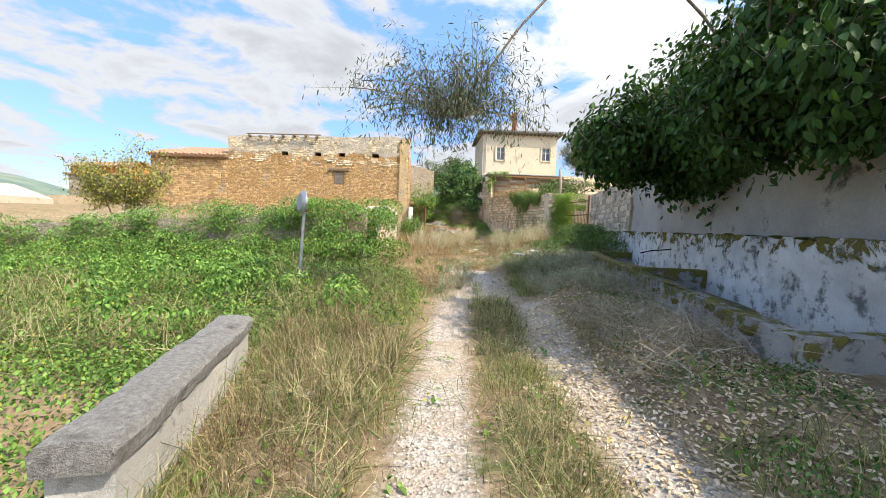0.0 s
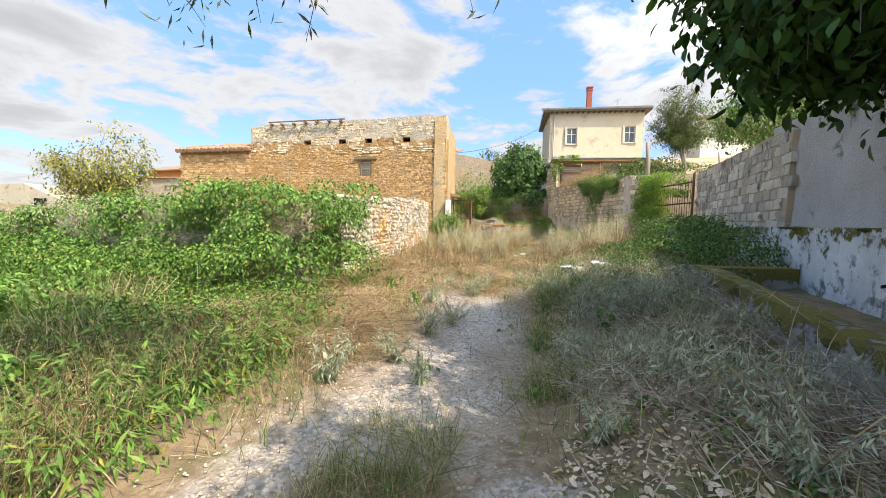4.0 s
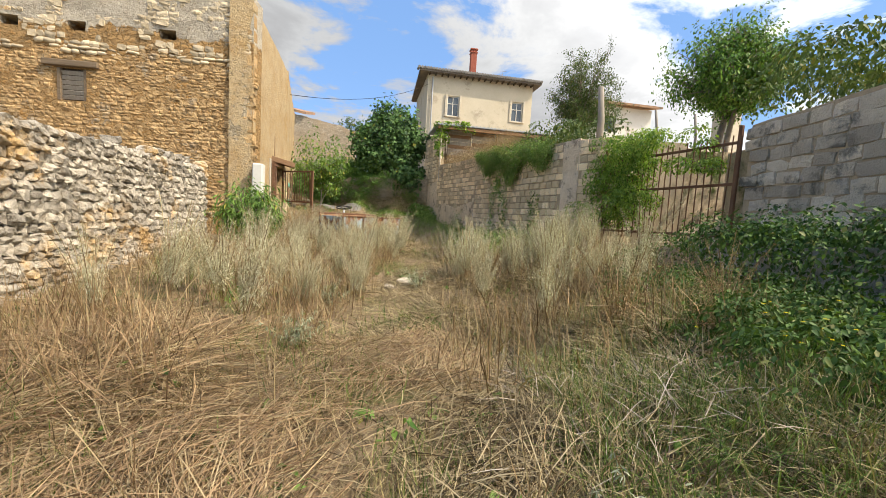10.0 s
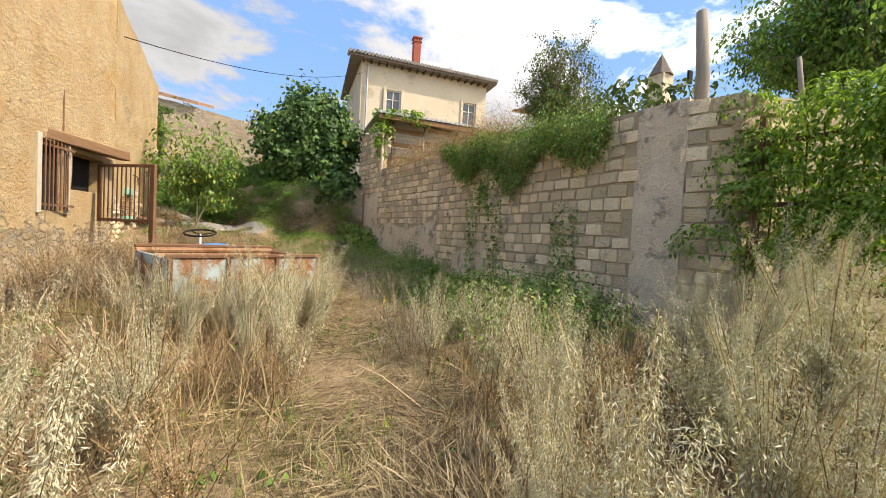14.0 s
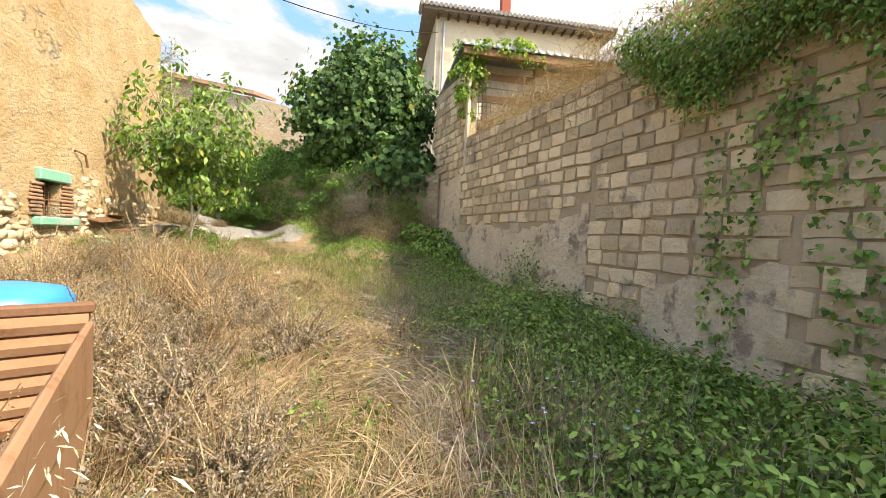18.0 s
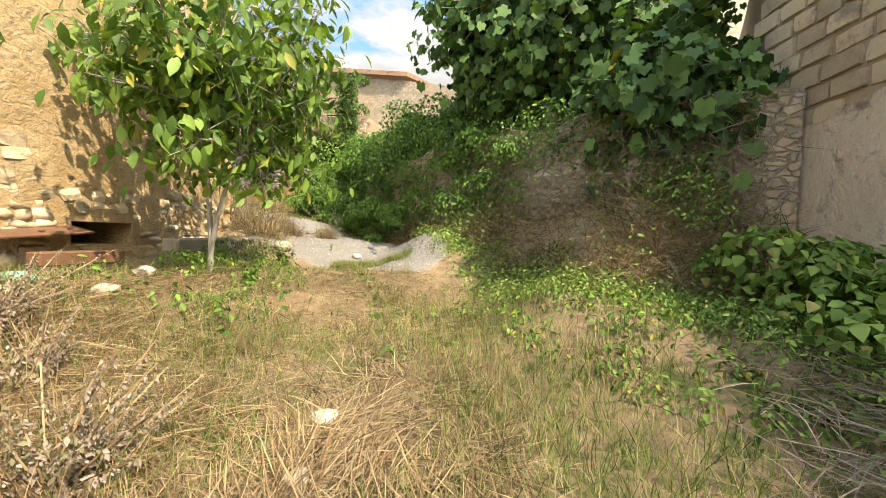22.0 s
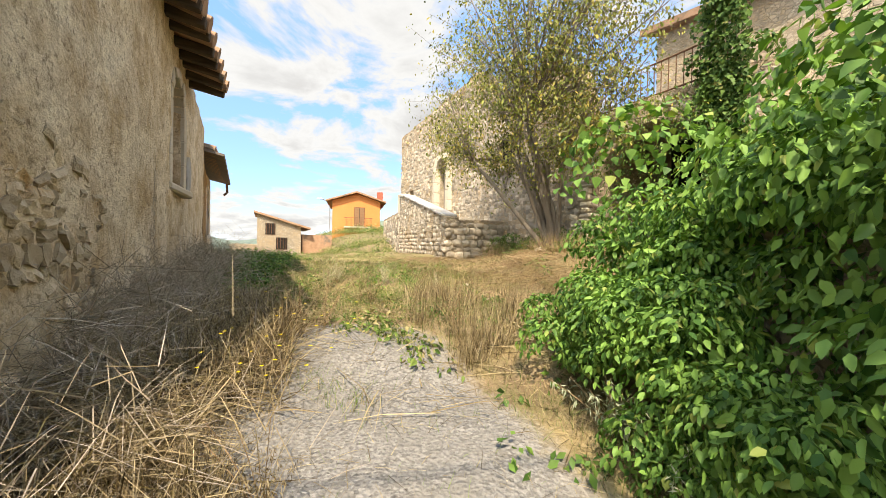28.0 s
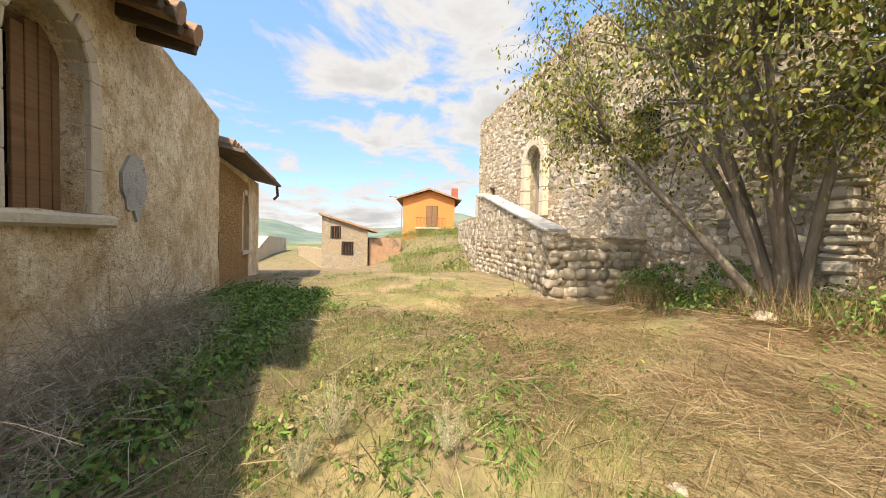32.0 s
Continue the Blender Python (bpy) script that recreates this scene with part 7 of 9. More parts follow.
# the hanging curtain on the block wall
wb_line = [(6.2, 22.9, 3.75), (5.4, 27.3, 3.95), (5.0, 29.7, 4.1), (4.5, 31.5, 4.15)]
wall_out = (-0.97, -0.2, 0)
stuff("wall_creeper", join(hanging([(6.0, 24.0, 3.85), (5.4, 27.3, 4.05), (5.15, 28.9, 4.05)], lambda t: 0.45 + 0.5 * math.sin(t * 3.1) ** 2 + 0.3 * math.sin(t * 17), 17000, "oval", 0.05, wall_out, 0.36),
                           hanging([(5.55, 26.6, 2.9), (5.4, 27.3, 3.2), (5.3, 28.0, 2.8)], lambda t: 1.4 + 0.9 * math.sin(t * 9), 900, "ivy", 0.055, wall_out, 0.14),
                           hanging([(5.9, 24.6, 2.4), (5.8, 25.2, 2.5)], lambda t: 1.6, 420, "ivy", 0.055, wall_out, 0.1),
                           hanging([(4.75, 30.6, 1.9), (4.5, 31.5, 1.5)], lambda t: 1.0, 500, "oval", 0.055, wall_out, 0.15)), "leaf_creeper", "creeper hanging over the block wall", "creeper")
stuff("dry_creeper", spread("stick", *(lambda n, t: (np.column_stack([np.interp(t, [0, 0.5, 1], [5.5, 5.0, 4.2]) + rng.normal(0.1, 0.2, n), np.interp(t, [0, 0.5, 1], [26.6, 29.7, 33.5]) + rng.normal(0, 0.1, n), 4.05 + np.abs(rng.normal(0, 0.28, n)) - 0.5 * (rng.random(n) < 0.2)]), rng.uniform(0.1, 0.5, n), rng.uniform(0, 6.28, n), rng.normal(-0.5, 0.9, n), rng.normal(0, 0.6, n)))(13000, rng.random(13000))), "straw_red", "dead tangled creeper along the wall top", "dry creeper")
# grille ivy
stuff("grille_ivy", join(mound(np.column_stack([6.75 + rng.normal(0, 0.15, 26), rng.uniform(20.7, 22.7, 26), rng.uniform(1.6, 3.4, 26), rng.uniform(0.25, 0.42, 26)]), 1.0, 260, "oval", 0.06),
                         mound(np.column_stack([6.6 + rng.normal(0, 0.18, 34), rng.uniform(20.9, 22.6, 34), rng.uniform(1.5, 3.5, 34), rng.uniform(0.25, 0.42, 34)]), 1.0, 300, "oval", 0.062),
                         mound(np.column_stack([7.0 + rng.normal(0, 0.15, 6), rng.uniform(19.7, 20.6, 6), rng.uniform(2.6, 3.3, 6), rng.uniform(0.2, 0.3, 6)]), 1.0, 200, "oval", 0.06)), "leaf_vine", "bright climber covering half of the iron fence", "climber")
stuff("post_vine", join(mound(np.column_stack([3.95 + rng.normal(0, 0.16, 20), 33.6 + rng.normal(0, 0.16, 20), rng.uniform(4.5, 6.2, 20), rng.uniform(0.14, 0.26, 20)]), 1.0, 60, "ivy", 0.085), mound(np.column_stack([rng.uniform(3.9, 5.6, 16), rng.uniform(33.2, 33.6, 16), rng.uniform(5.9, 6.3, 16), rng.uniform(0.12, 0.2, 16)]), 1.0, 45, "ivy", 0.085)), "leaf_vine", "yellow-green vine climbing the shed post", "vine")
# big bramble bush by the ramp
bush_line = [(1.2, 36.5, 5.0), (-0.6, 37.9, 5.0), (-2.2, 38.9, 4.7), (-3.4, 39.7, 4.3), (-4.4, 40.5, 3.8)]
stuff("bramble_bush", join(mound(clumps(bush_line, 150, 0.45, 0.32, (0.3, 1.0)), 1.0, 330, "ivy", 0.062), mound(clumps([(0.4, 36.7, 3.7), (-0.9, 37.6, 4.2), (-2.5, 38.5, 4.2), (-3.8, 39.1, 4.0), (-5.0, 39.6, 3.7)], 170, 0.34, 0.22, (0.1, 1.0)), 1.0, 300, "oval", 0.062),
                           mound(clumps([(-1.6, 37.35, 2.6), (-2.5, 37.85, 2.85), (-3.6, 38.4, 3.1), (-4.9, 39.0, 3.2)], 76, 0.24, 0.13, (0.05, 0.95)), 1.0, 420, "oval", 0.048)), "leaf_bush", "big bramble bush spilling over the bank", "bush")
bq = BANK_GRID[0:62, 1:].reshape(-1, 3)
bsel = bq[rng.integers(0, len(bq), 52000)] + rng.normal(0, 0.09, (52000, 3)) * (1, 1, 0.4) + (0, -0.03, 0.03)
stuff("bank_straw", spread("flat", bsel, rng.uniform(0.1, 0.4, 52000), rng.uniform(0, 6.28, 52000), rng.normal(0.35, 0.45, 52000), rng.normal(0, 0.6, 52000)), "straw", "dead stalks strewn over the earth bank", "dead stalks")
bh = bq[rng.integers(0, len(bq), 7600)]
bh = np.repeat(bh[patchy(1.9, -0.1, 0.35, 3)(bh[:, 0], bh[:, 1]) > rng.random(7600)], 20, 0)
stuff("bank_creeper", leaves("oval", bh + rng.normal(0, 0.13, bh.shape) * (1, 1, 0.5) + (0, 0, 0.06), np.tile((-0.3, -0.6, 0.8), (len(bh), 1)), np.full(len(bh), 0.055), 0.5), "leaf_creeper", "green creeper patches on the earth bank", "creeper")
stuff("bank_herbs", join(herbs(region(420, [(0.9, 35.5), (2.3, 34.7), (3.4, 34.0), (2.6, 33.2), (0.6, 34.6), (-1.0, 36.5)], None), "oval", 0.24, 0.04, 26), mound(clumps([(3.6, 33.4, 2.2), (2.8, 34.2, 2.2)], 14, 0.3, 0.25, (0.2, 0.9)), 1.0, 160, "ivy", 0.08)), "leaf_creeper", "creeping herbs on the earth bank", "herbs")
stuff("wall_foot_straw", join(swathe(region(16000, [(-3.8, 35.55), (-3.6, 36.0), (-5.2, 36.5), (-8.6, 36.6), (-8.6, 35.6)], patchy(1.5, -0.6, 0.2, 8)), 0.34, 0.3, 1.2, 5.0, 0.9), turf(region(2200, [(-4.2, 35.6), (-4.2, 36.15), (-6.6, 36.6), (-7.0, 36.0)], patchy(1.7, -0.3, 0.3, 4)), 0.4, 0.7, 0.3, "arch")), "straw", "pale dead straw heaped at the wall foot", "straw")
stuff("dead_brambles", spread("stick", *(lambda n, x: (np.column_stack([x, 35.4 + np.abs(rng.normal(0, 0.42, n)), ground_z(x, np.full(n, 35.9)) + np.abs(rng.normal(0, 0.24, n))]), rng.uniform(0.1, 0.42, n), rng.uniform(0, 6.28, n), rng.normal(0.4, 0.6, n), rng.normal(0, 0.7, n)))(30000, rng.uniform(-12, -4.0, 30000))), "twig_pale", "dead brown brambles against the wall foot", "brambles")
stuff("bank_brambles", mound(clumps([(0.9, 36.1, 3.6), (-0.1, 36.9, 3.9), (-1.2, 37.65, 3.9), (-2.4, 38.4, 3.9), (-3.7, 39.25, 3.8), (-5.0, 40.2, 3.6)], 190, 0.3, 0.14, (0.05, 1.0)), 1.0, 200, "oval", 0.058), "leaf_bush", "brambles covering the face of the bank wall", "brambles")
# growth at the foot of the yard tree and in the gateway
stuff("tree_undergrowth", join(herbs(region(420, [(-12.4, 42.6), (-6.4, 42.6), (-6.2, 44.0), (-12.4, 43.6)], None), "oval", 0.5, 0.06, 26), mound(clumps([(-12.8, 42.9, 3.6), (-11.2, 43.3, 3.9), (-8.6, 43.2, 3.5), (-6.6, 43.2, 3.6)], 26, 0.3, 0.25, (0.1, 0.9)), 1.0, 200, "oval", 0.06), hanging([(-9.6, 44.1, 6.3), (-6.8, 44.1, 6.3)], lambda t: 0.8 + 1.4 * abs(math.sin(t * 7)), 1500, "oval", 0.07, (0, -1, 0), 0.5)), "leaf_bright", "weeds and climbers round the foot of the tree", "undergrowth")
stuff("tree_straw", turf(region(9000, [(-12.4, 42.3), (-6.4, 42.2), (-6.2, 43.8), (-12.4, 43.4)], patchy(1.5, -0.5, 0.2, 2)), 0.5, 0.5, 0.3, "stalk"), "straw_red", "dead stalks round the foot of the tree", "dead stalks")
# taller nettles by the hedge
stuff("sapling_foot", join(mound(clumps([(-2.5, 34.6, 2.0), (-2.2, 33.9, 1.8), (-1.5, 33.2, 1.45)], 14, 0.22, 0.22, (0.1, 0.9)), 1.0, 240, "slim", 0.055, 0.8), herbs(region(36, [(-2.4, 32.6), (-0.8, 32.6), (-1.2, 34.4), (-2.6, 35.0)], None), "oval", 0.26, 0.06, 14)), "leaf_bright", "rank green weeds round the sapling", "weeds")
stuff("nettles", mound(clumps([(-2.6, 6.2, 0.75), (-4.5, 7.4, 0.9), (-7, 8.6, 0.8), (-10, 9.4, 0.5)], 90, 0.3, 0.9, (0.3, 1.0)), 1.0, 120, "oval", 0.08, 0.6), "leaf_bush", "tall nettle clumps below the hedge", "nettles")
stuff("verge_grass", turf(region(6500, [(-1.6, 2.6), (-0.4, 3.2), (-0.6, 8.0), (-2.4, 8.0), (-2.0, 4.6)], patchy(2.4, -0.3, 0.4, 6)), 0.4, 0.45, 0.1, "stalk"), "straw", "tall pale grass on the verge", "dry grass")
bank_top = [(3.4, 35.3, 3.55), (2.3, 35.4, 3.6), (0.2, 36.85, 3.6), (-1.6, 38.05, 3.55), (-3.6, 39.35, 3.5), (-5.6, 41.3, 3.3)]
stuff("bank_ivy", hanging(bank_top, lambda t: 0.5 + 0.8 * abs(math.sin(t * 9)) + 0.3 * math.sin(t * 23) + 1.3 * (0.38 < t < 0.8), 26000, "oval", 0.06, (-0.6, -0.8, 0), 0.4), "leaf_bush", "ivy hanging down the face of the bank", "ivy")
stuff("bank_roots", spread("stick", *(lambda n, t: (np.column_stack([np.interp(t, [0, 0.4, 1], [3.4, 2.3, -0.6]) - 0.1 + rng.normal(0, 0.1, n), np.interp(t, [0, 0.4, 1], [35.2, 35.3, 37.4]) - 0.15 + rng.normal(0, 0.1, n), 3.5 - 1.6 * rng.random(n)]), rng.uniform(0.15, 0.6, n), rng.uniform(1.5, 3.5, n), rng.normal(-0.9, 0.6, n), rng.normal(0, 0.6, n)))(3600, rng.random(3600))), "twig", "dry roots and stems hanging down the bank", "roots")
# terrace growth seen over the walls
stuff("terrace_scrub", join(mound(clumps([(7.5, 23.5, 4.6), (7.2, 27, 5.0), (9, 30, 5.5), (14, 33, 6.0)], 60, 0.6, 0.8, (0.75, 1.0)), 1.0, 130, "oval", 0.12), mound(clumps([(8.5, 12, 4.4), (9, 17, 4.8), (11, 21, 5.6), (13.5, 23.5, 6.6)], 70, 0.7, 0.9, (0.9, 1.05)), 1.0, 130, "oval", 0.12)), "leaf_far", "scrub on the terraces above the walls", "scrub")

# ---- trees ----
build_tree("fig_tree", "broad dark-green fig tree on the bank", (1.6, 36.4, 2.6), 5, ((1.45, 36.9, 5.4), (2.2, 1.1, 2.4)), ("fig", 0.16), (190, 12, 14), ("bark_pale", "leaf_fig"), 0.75, 0.13, 3)
build_tree("fig_tree", "low fig boughs hanging over the bank", (2.5, 36.0, 2.9), 3, ((2.5, 35.5, 3.2), (0.85, 0.5, 1.2)), ("fig", 0.17), (60, 10, 12), ("bark_pale", "leaf_fig"), 0.5, 0.08, 5)
build_tree("walnut_sapling", "young walnut sapling with two slim trunks", (-2.05, 33.6, 1.35), 2, ((-1.95, 33.6, 3.5), (1.5, 1.2, 1.75)), ("walnut", 0.15), (54, 8, 9), ("bark_pale", "leaf_sap"), 0.45, 0.036, 8)
build_tree("multi_stem_tree", "sparse many-stemmed tree with yellowing leaves", (-9.7, 43.0, 3.0), 11, ((-10.1, 42.2, 7.0), (4.5, 2.3, 3.4)), ("oval", 0.075), (140, 12, 18), ("bark", "leaf_olive"), 0.95, 0.08, 9)
build_tree("overhanging_tree", "dark leafy tree hanging over the retaining wall", (6.2, 7.0, 3.0), 3, ((5.2, 7.7, 3.8), (1.6, 3.1, 2.0)), ("walnut", 0.16), (140, 10, 15), ("bark", "leaf_dark"), 0.6, 0.13, 11)
build_tree("overhanging_tree", "dark boughs along the top of the retaining wall", (6.6, 4.6, 3.6), 2, ((5.3, 4.9, 4.7), (1.5, 2.6, 1.3)), ("walnut", 0.15), (70, 9, 13), ("bark", "leaf_dark"), 0.6, 0.09, 31)
build_tree("overhanging_tree", "dark leafy bough reaching out over the trough", (5.6, 9.2, 2.9), 2, ((3.9, 8.7, 3.5), (1.0, 1.1, 1.1)), ("walnut", 0.15), (60, 9, 13), ("bark", "leaf_dark"), 0.5, 0.07, 33)
build_tree("overhanging_tree", "dark boughs drooping over the face of the retaining wall", (5.3, 4.6, 3.5), 2, ((4.05, 4.5, 3.45), (0.95, 2.0, 1.45)), ("walnut", 0.14), (90, 9, 14), ("bark", "leaf_dark"), 0.5, 0.07, 35)
build_tree("elder_bush", "bushy green elder against the end of the garden wall", (-2.05, 23.75, 0.5), 6, ((-2.0, 23.7, 1.3), (0.62, 0.8, 0.75)), ("slim", 0.2), (46, 8, 12), ("bark", "leaf_bright"), 0.4, 0.03, 37, cat="bush")
build_tree("willow", "willow with thin drooping twigs overhead", (5.9, 7.2, 3.4), 1, ((0.0, 6.7, 3.65), (2.0, 1.0, 0.85)), ("slim", 0.11), (46, 8, 18), ("bark", "leaf_willow"), 0.8, 0.03, 12, rise=5.5)


def hanging_twig(a, b, n, seed):
    """A willow twig that hangs down over the track."""
    g = np.random.default_rng(seed)
    t = thing("willow_twig", "thin willow twig hanging over the track", "twig", "hanging twigs", at=a)
    pts = branch(a, b, (0.1, 0.0, 0.25), 10)
    bm = bmesh.new()
    tube(bm, pts, list(np.linspace(0.008, 0.002, 11)), 5)
    part("stem", bm, "bark", t)
    L = np.array(pts)
    u = g.random(n)
    p = np.stack([np.interp(u, np.linspace(0, 1, 11), L[:, k]) for k in range(3)], -1) + g.normal(0, 0.02, (n, 3))
    v, f = spread("slim", p, g.uniform(0.07, 0.13, n), g.uniform(0, 6.28, n), g.normal(-0.9, 0.4, n), g.normal(0, 0.4, n))
    c = new("leaves", fast_mesh("leaves", v, f, "leaf_willow"))
    c.parent = t
    c.matrix_parent_inverse = Matrix.Translation(Vector(a)).inverted()
    c["kind"] = "stuff"


for k, (a, b) in enumerate((((0.2, 6.6, 3.9), (-0.5, 6.4, 2.55)), ((0.2, 6.5, 3.9), (-0.25, 6.3, 2.85)), ((0.4, 6.8, 3.9), (-0.75, 6.5, 2.95)), ((0.5, 7.3, 3.9), (0.05, 7.6, 2.8)), ((0.6, 7.2, 3.9), (0.3, 7.4, 3.0)), ((0.9, 6.8, 4.0), (0.9, 7.0, 3.1)), ((1.5, 6.8, 4.2), (1.7, 6.9, 3.3)))):
    hanging_twig(a, b, 46, 300 + k)
build_tree("terrace_tree", "slender grey-green tree behind the wall", (12.5, 34.5, 4.5), 2, ((12.2, 34.5, 8.6), (2.3, 2.2, 2.8)), ("oval", 0.1), (90, 12, 18), ("bark", "leaf_far"), 0.7, 0.12, 14)
build_tree("terrace_tree", "rounded yellow-green tree on the terrace", (11.6, 24.4, 3.8), 2, ((11.5, 24.4, 6.3), (2.0, 1.9, 1.5)), ("oval", 0.1), (110, 12, 20), ("bark", "leaf_bush"), 0.7, 0.12, 15)
build_tree("terrace_tree", "leafy tree at the corner of the terrace", (10.6, 13.0, 3.5), 2, ((10.4, 12.8, 5.0), (1.8, 2.2, 1.3)), ("oval", 0.1), (80, 11, 16), ("bark", "leaf_far"), 0.6, 0.1, 19)
build_tree("garden_tree", "green tree beyond the barn", (-1.5, 52, 4), 2, ((-1.5, 52, 8.2), (2.6, 2.2, 2.6)), ("oval", 0.2), (50, 10, 11), ("bark", "leaf_far"), 0.8, 0.13, 16)
build_tree("garden_tree", "grey-leaved tree beyond the barn", (1.5, 58, 5), 2, ((1.5, 58, 9.6), (2.6, 2.4, 2.4)), ("oval", 0.22), (40, 10, 10), ("bark", "leaf_willow"), 0.8, 0.13, 17)
build_tree("young_tree", "thin young tree behind the hedge", (-14.2, 17, 0), 2, ((-14.2, 17, 3.0), (2.4, 1.4, 1.8)), ("oval", 0.11), (60, 10, 13), ("bark", "leaf_olive"), 0.6, 0.07, 18)
# ivy on the terrace pillar
stuff("pillar_ivy", join(hanging([(-7.1, 44.25, 8.2), (-6.3, 44.2, 8.0)], lambda t: 3.6, 4200, "ivy", 0.085, (0, -1, 0), 0.35), mound(np.column_stack([rng.uniform(-7.2, -6.1, 16), 44.3 + rng.normal(0, 0.15, 16), rng.uniform(5.0, 7.9, 16), rng.uniform(0.25, 0.45, 16)]), 1.0, 220, "ivy", 0.085)), "leaf_shade", "thick ivy on the terrace corner", "ivy")

# ---- things along the way ----


def bent_gate():
    """Open iron gate of upright bars beside the barn door, with the door's opening."""
    g = thing("iron_gate", "open rusty iron gate with upright bars", "gate", at=(-2.0, 29.0, 1.2))
    a, b = Vector((-2.68, 29.4)), Vector((-1.45, 28.6))
    z0, z1 = 1.7, 2.92
    for q in (a, b):
        bm = bmesh.new()
        box(bm, (q.x, q.y, (z0 + z1) / 2 - (0.25 if q == b else 0)), (0.07 if q == a else 0.12, 0.06, z1 - z0 + (0.5 if q == b else 0)), -33, 0.006)
        part("post", bm, "rust", g)
    for z in (z0 + 0.05, z1 - 0.03):
        bm = bmesh.new()
        c = (a + b) / 2
        box(bm, (c.x, c.y, z), ((b - a).length, 0.04, 0.06), math.degrees(math.atan2((b - a).y, (b - a).x)), 0.004)
        part("rail", bm, "rust", g)
    for k in range(1, 12):
        q = a + (b - a) * k / 12
        bm = bmesh.new()
        tube(bm, [(q.x, q.y, z0), (q.x, q.y, z1)], 0.014, 6)
        part("bar", bm, "rust", g)
    d = thing("barn_door", "dark barn doorway with a plank and barred window", "door", at=(-2.6, 28.5, 1.0))
    bm = bmesh.new()
    box(bm, (-2.62, 28.4, 3.17), (0.22, 3.3, 0.2), -4, 0.02, (1.5, 0))
    part("lintel", bm, "wood_brown", d)
    # near-black sheet painting the shade inside the doorway
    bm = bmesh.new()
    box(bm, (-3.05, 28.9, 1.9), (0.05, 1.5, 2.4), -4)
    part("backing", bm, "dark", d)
    # added ochre panel, a stand-in for the lit wall inside the barn
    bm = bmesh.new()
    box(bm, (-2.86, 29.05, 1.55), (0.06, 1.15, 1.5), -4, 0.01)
    part("panel", bm, "plaster_ochre", d, "ochre plaster panel standing for the lit inner wall")
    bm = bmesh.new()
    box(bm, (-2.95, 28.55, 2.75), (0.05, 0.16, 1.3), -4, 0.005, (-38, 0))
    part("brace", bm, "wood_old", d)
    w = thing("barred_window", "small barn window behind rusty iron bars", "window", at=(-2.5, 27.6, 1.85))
    # the unlit room behind the bars, painted as a near-black sheet
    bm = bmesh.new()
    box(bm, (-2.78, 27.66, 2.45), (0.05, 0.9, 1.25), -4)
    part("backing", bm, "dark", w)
    for k in range(7):
        bm = bmesh.new()
        tube(bm, [(-2.5 - k * 0.009, 27.3 + k * 0.12, 1.86), (-2.5 - k * 0.009, 27.3 + k * 0.12, 3.04)], 0.013, 6)
        part("bar", bm, "rust", w)
    for z in (1.95, 2.95):
        bm = bmesh.new()
        box(bm, (-2.53, 27.66, z), (0.02, 0.86, 0.04), -4)
        part("rail", bm, "rust", w)
    for y in (27.2, 28.1):
        bm = bmesh.new()
        box(bm, (-2.57 - (y - 27.2) * 0.07, y, 2.45), (0.12, 0.09, 1.3), -4, 0.01)
        part("jamb", bm, "plaster_grey", w)
    p = thing("gate_pillar", "leaning whitewashed concrete pillar at the barn corner", "pillar", at=(-2.15, 25.0, 0.5))
    bm = bmesh.new()
    box(bm, (-2.2, 24.92, 1.6), (0.27, 0.3, 2.15), 3, 0.03, (0, 1))
    part("shaft", bm, "white_paint", p)
    bm = bmesh.new()
    tube(bm, [(-2.64, 28.0, 3.3), (-2.66, 28.0, 6.9)], 0.03, 8)
    tagged(part("downpipe", bm, "rust"), "thin rusty drainpipe on the barn wall", "drainpipe")


bent_gate()


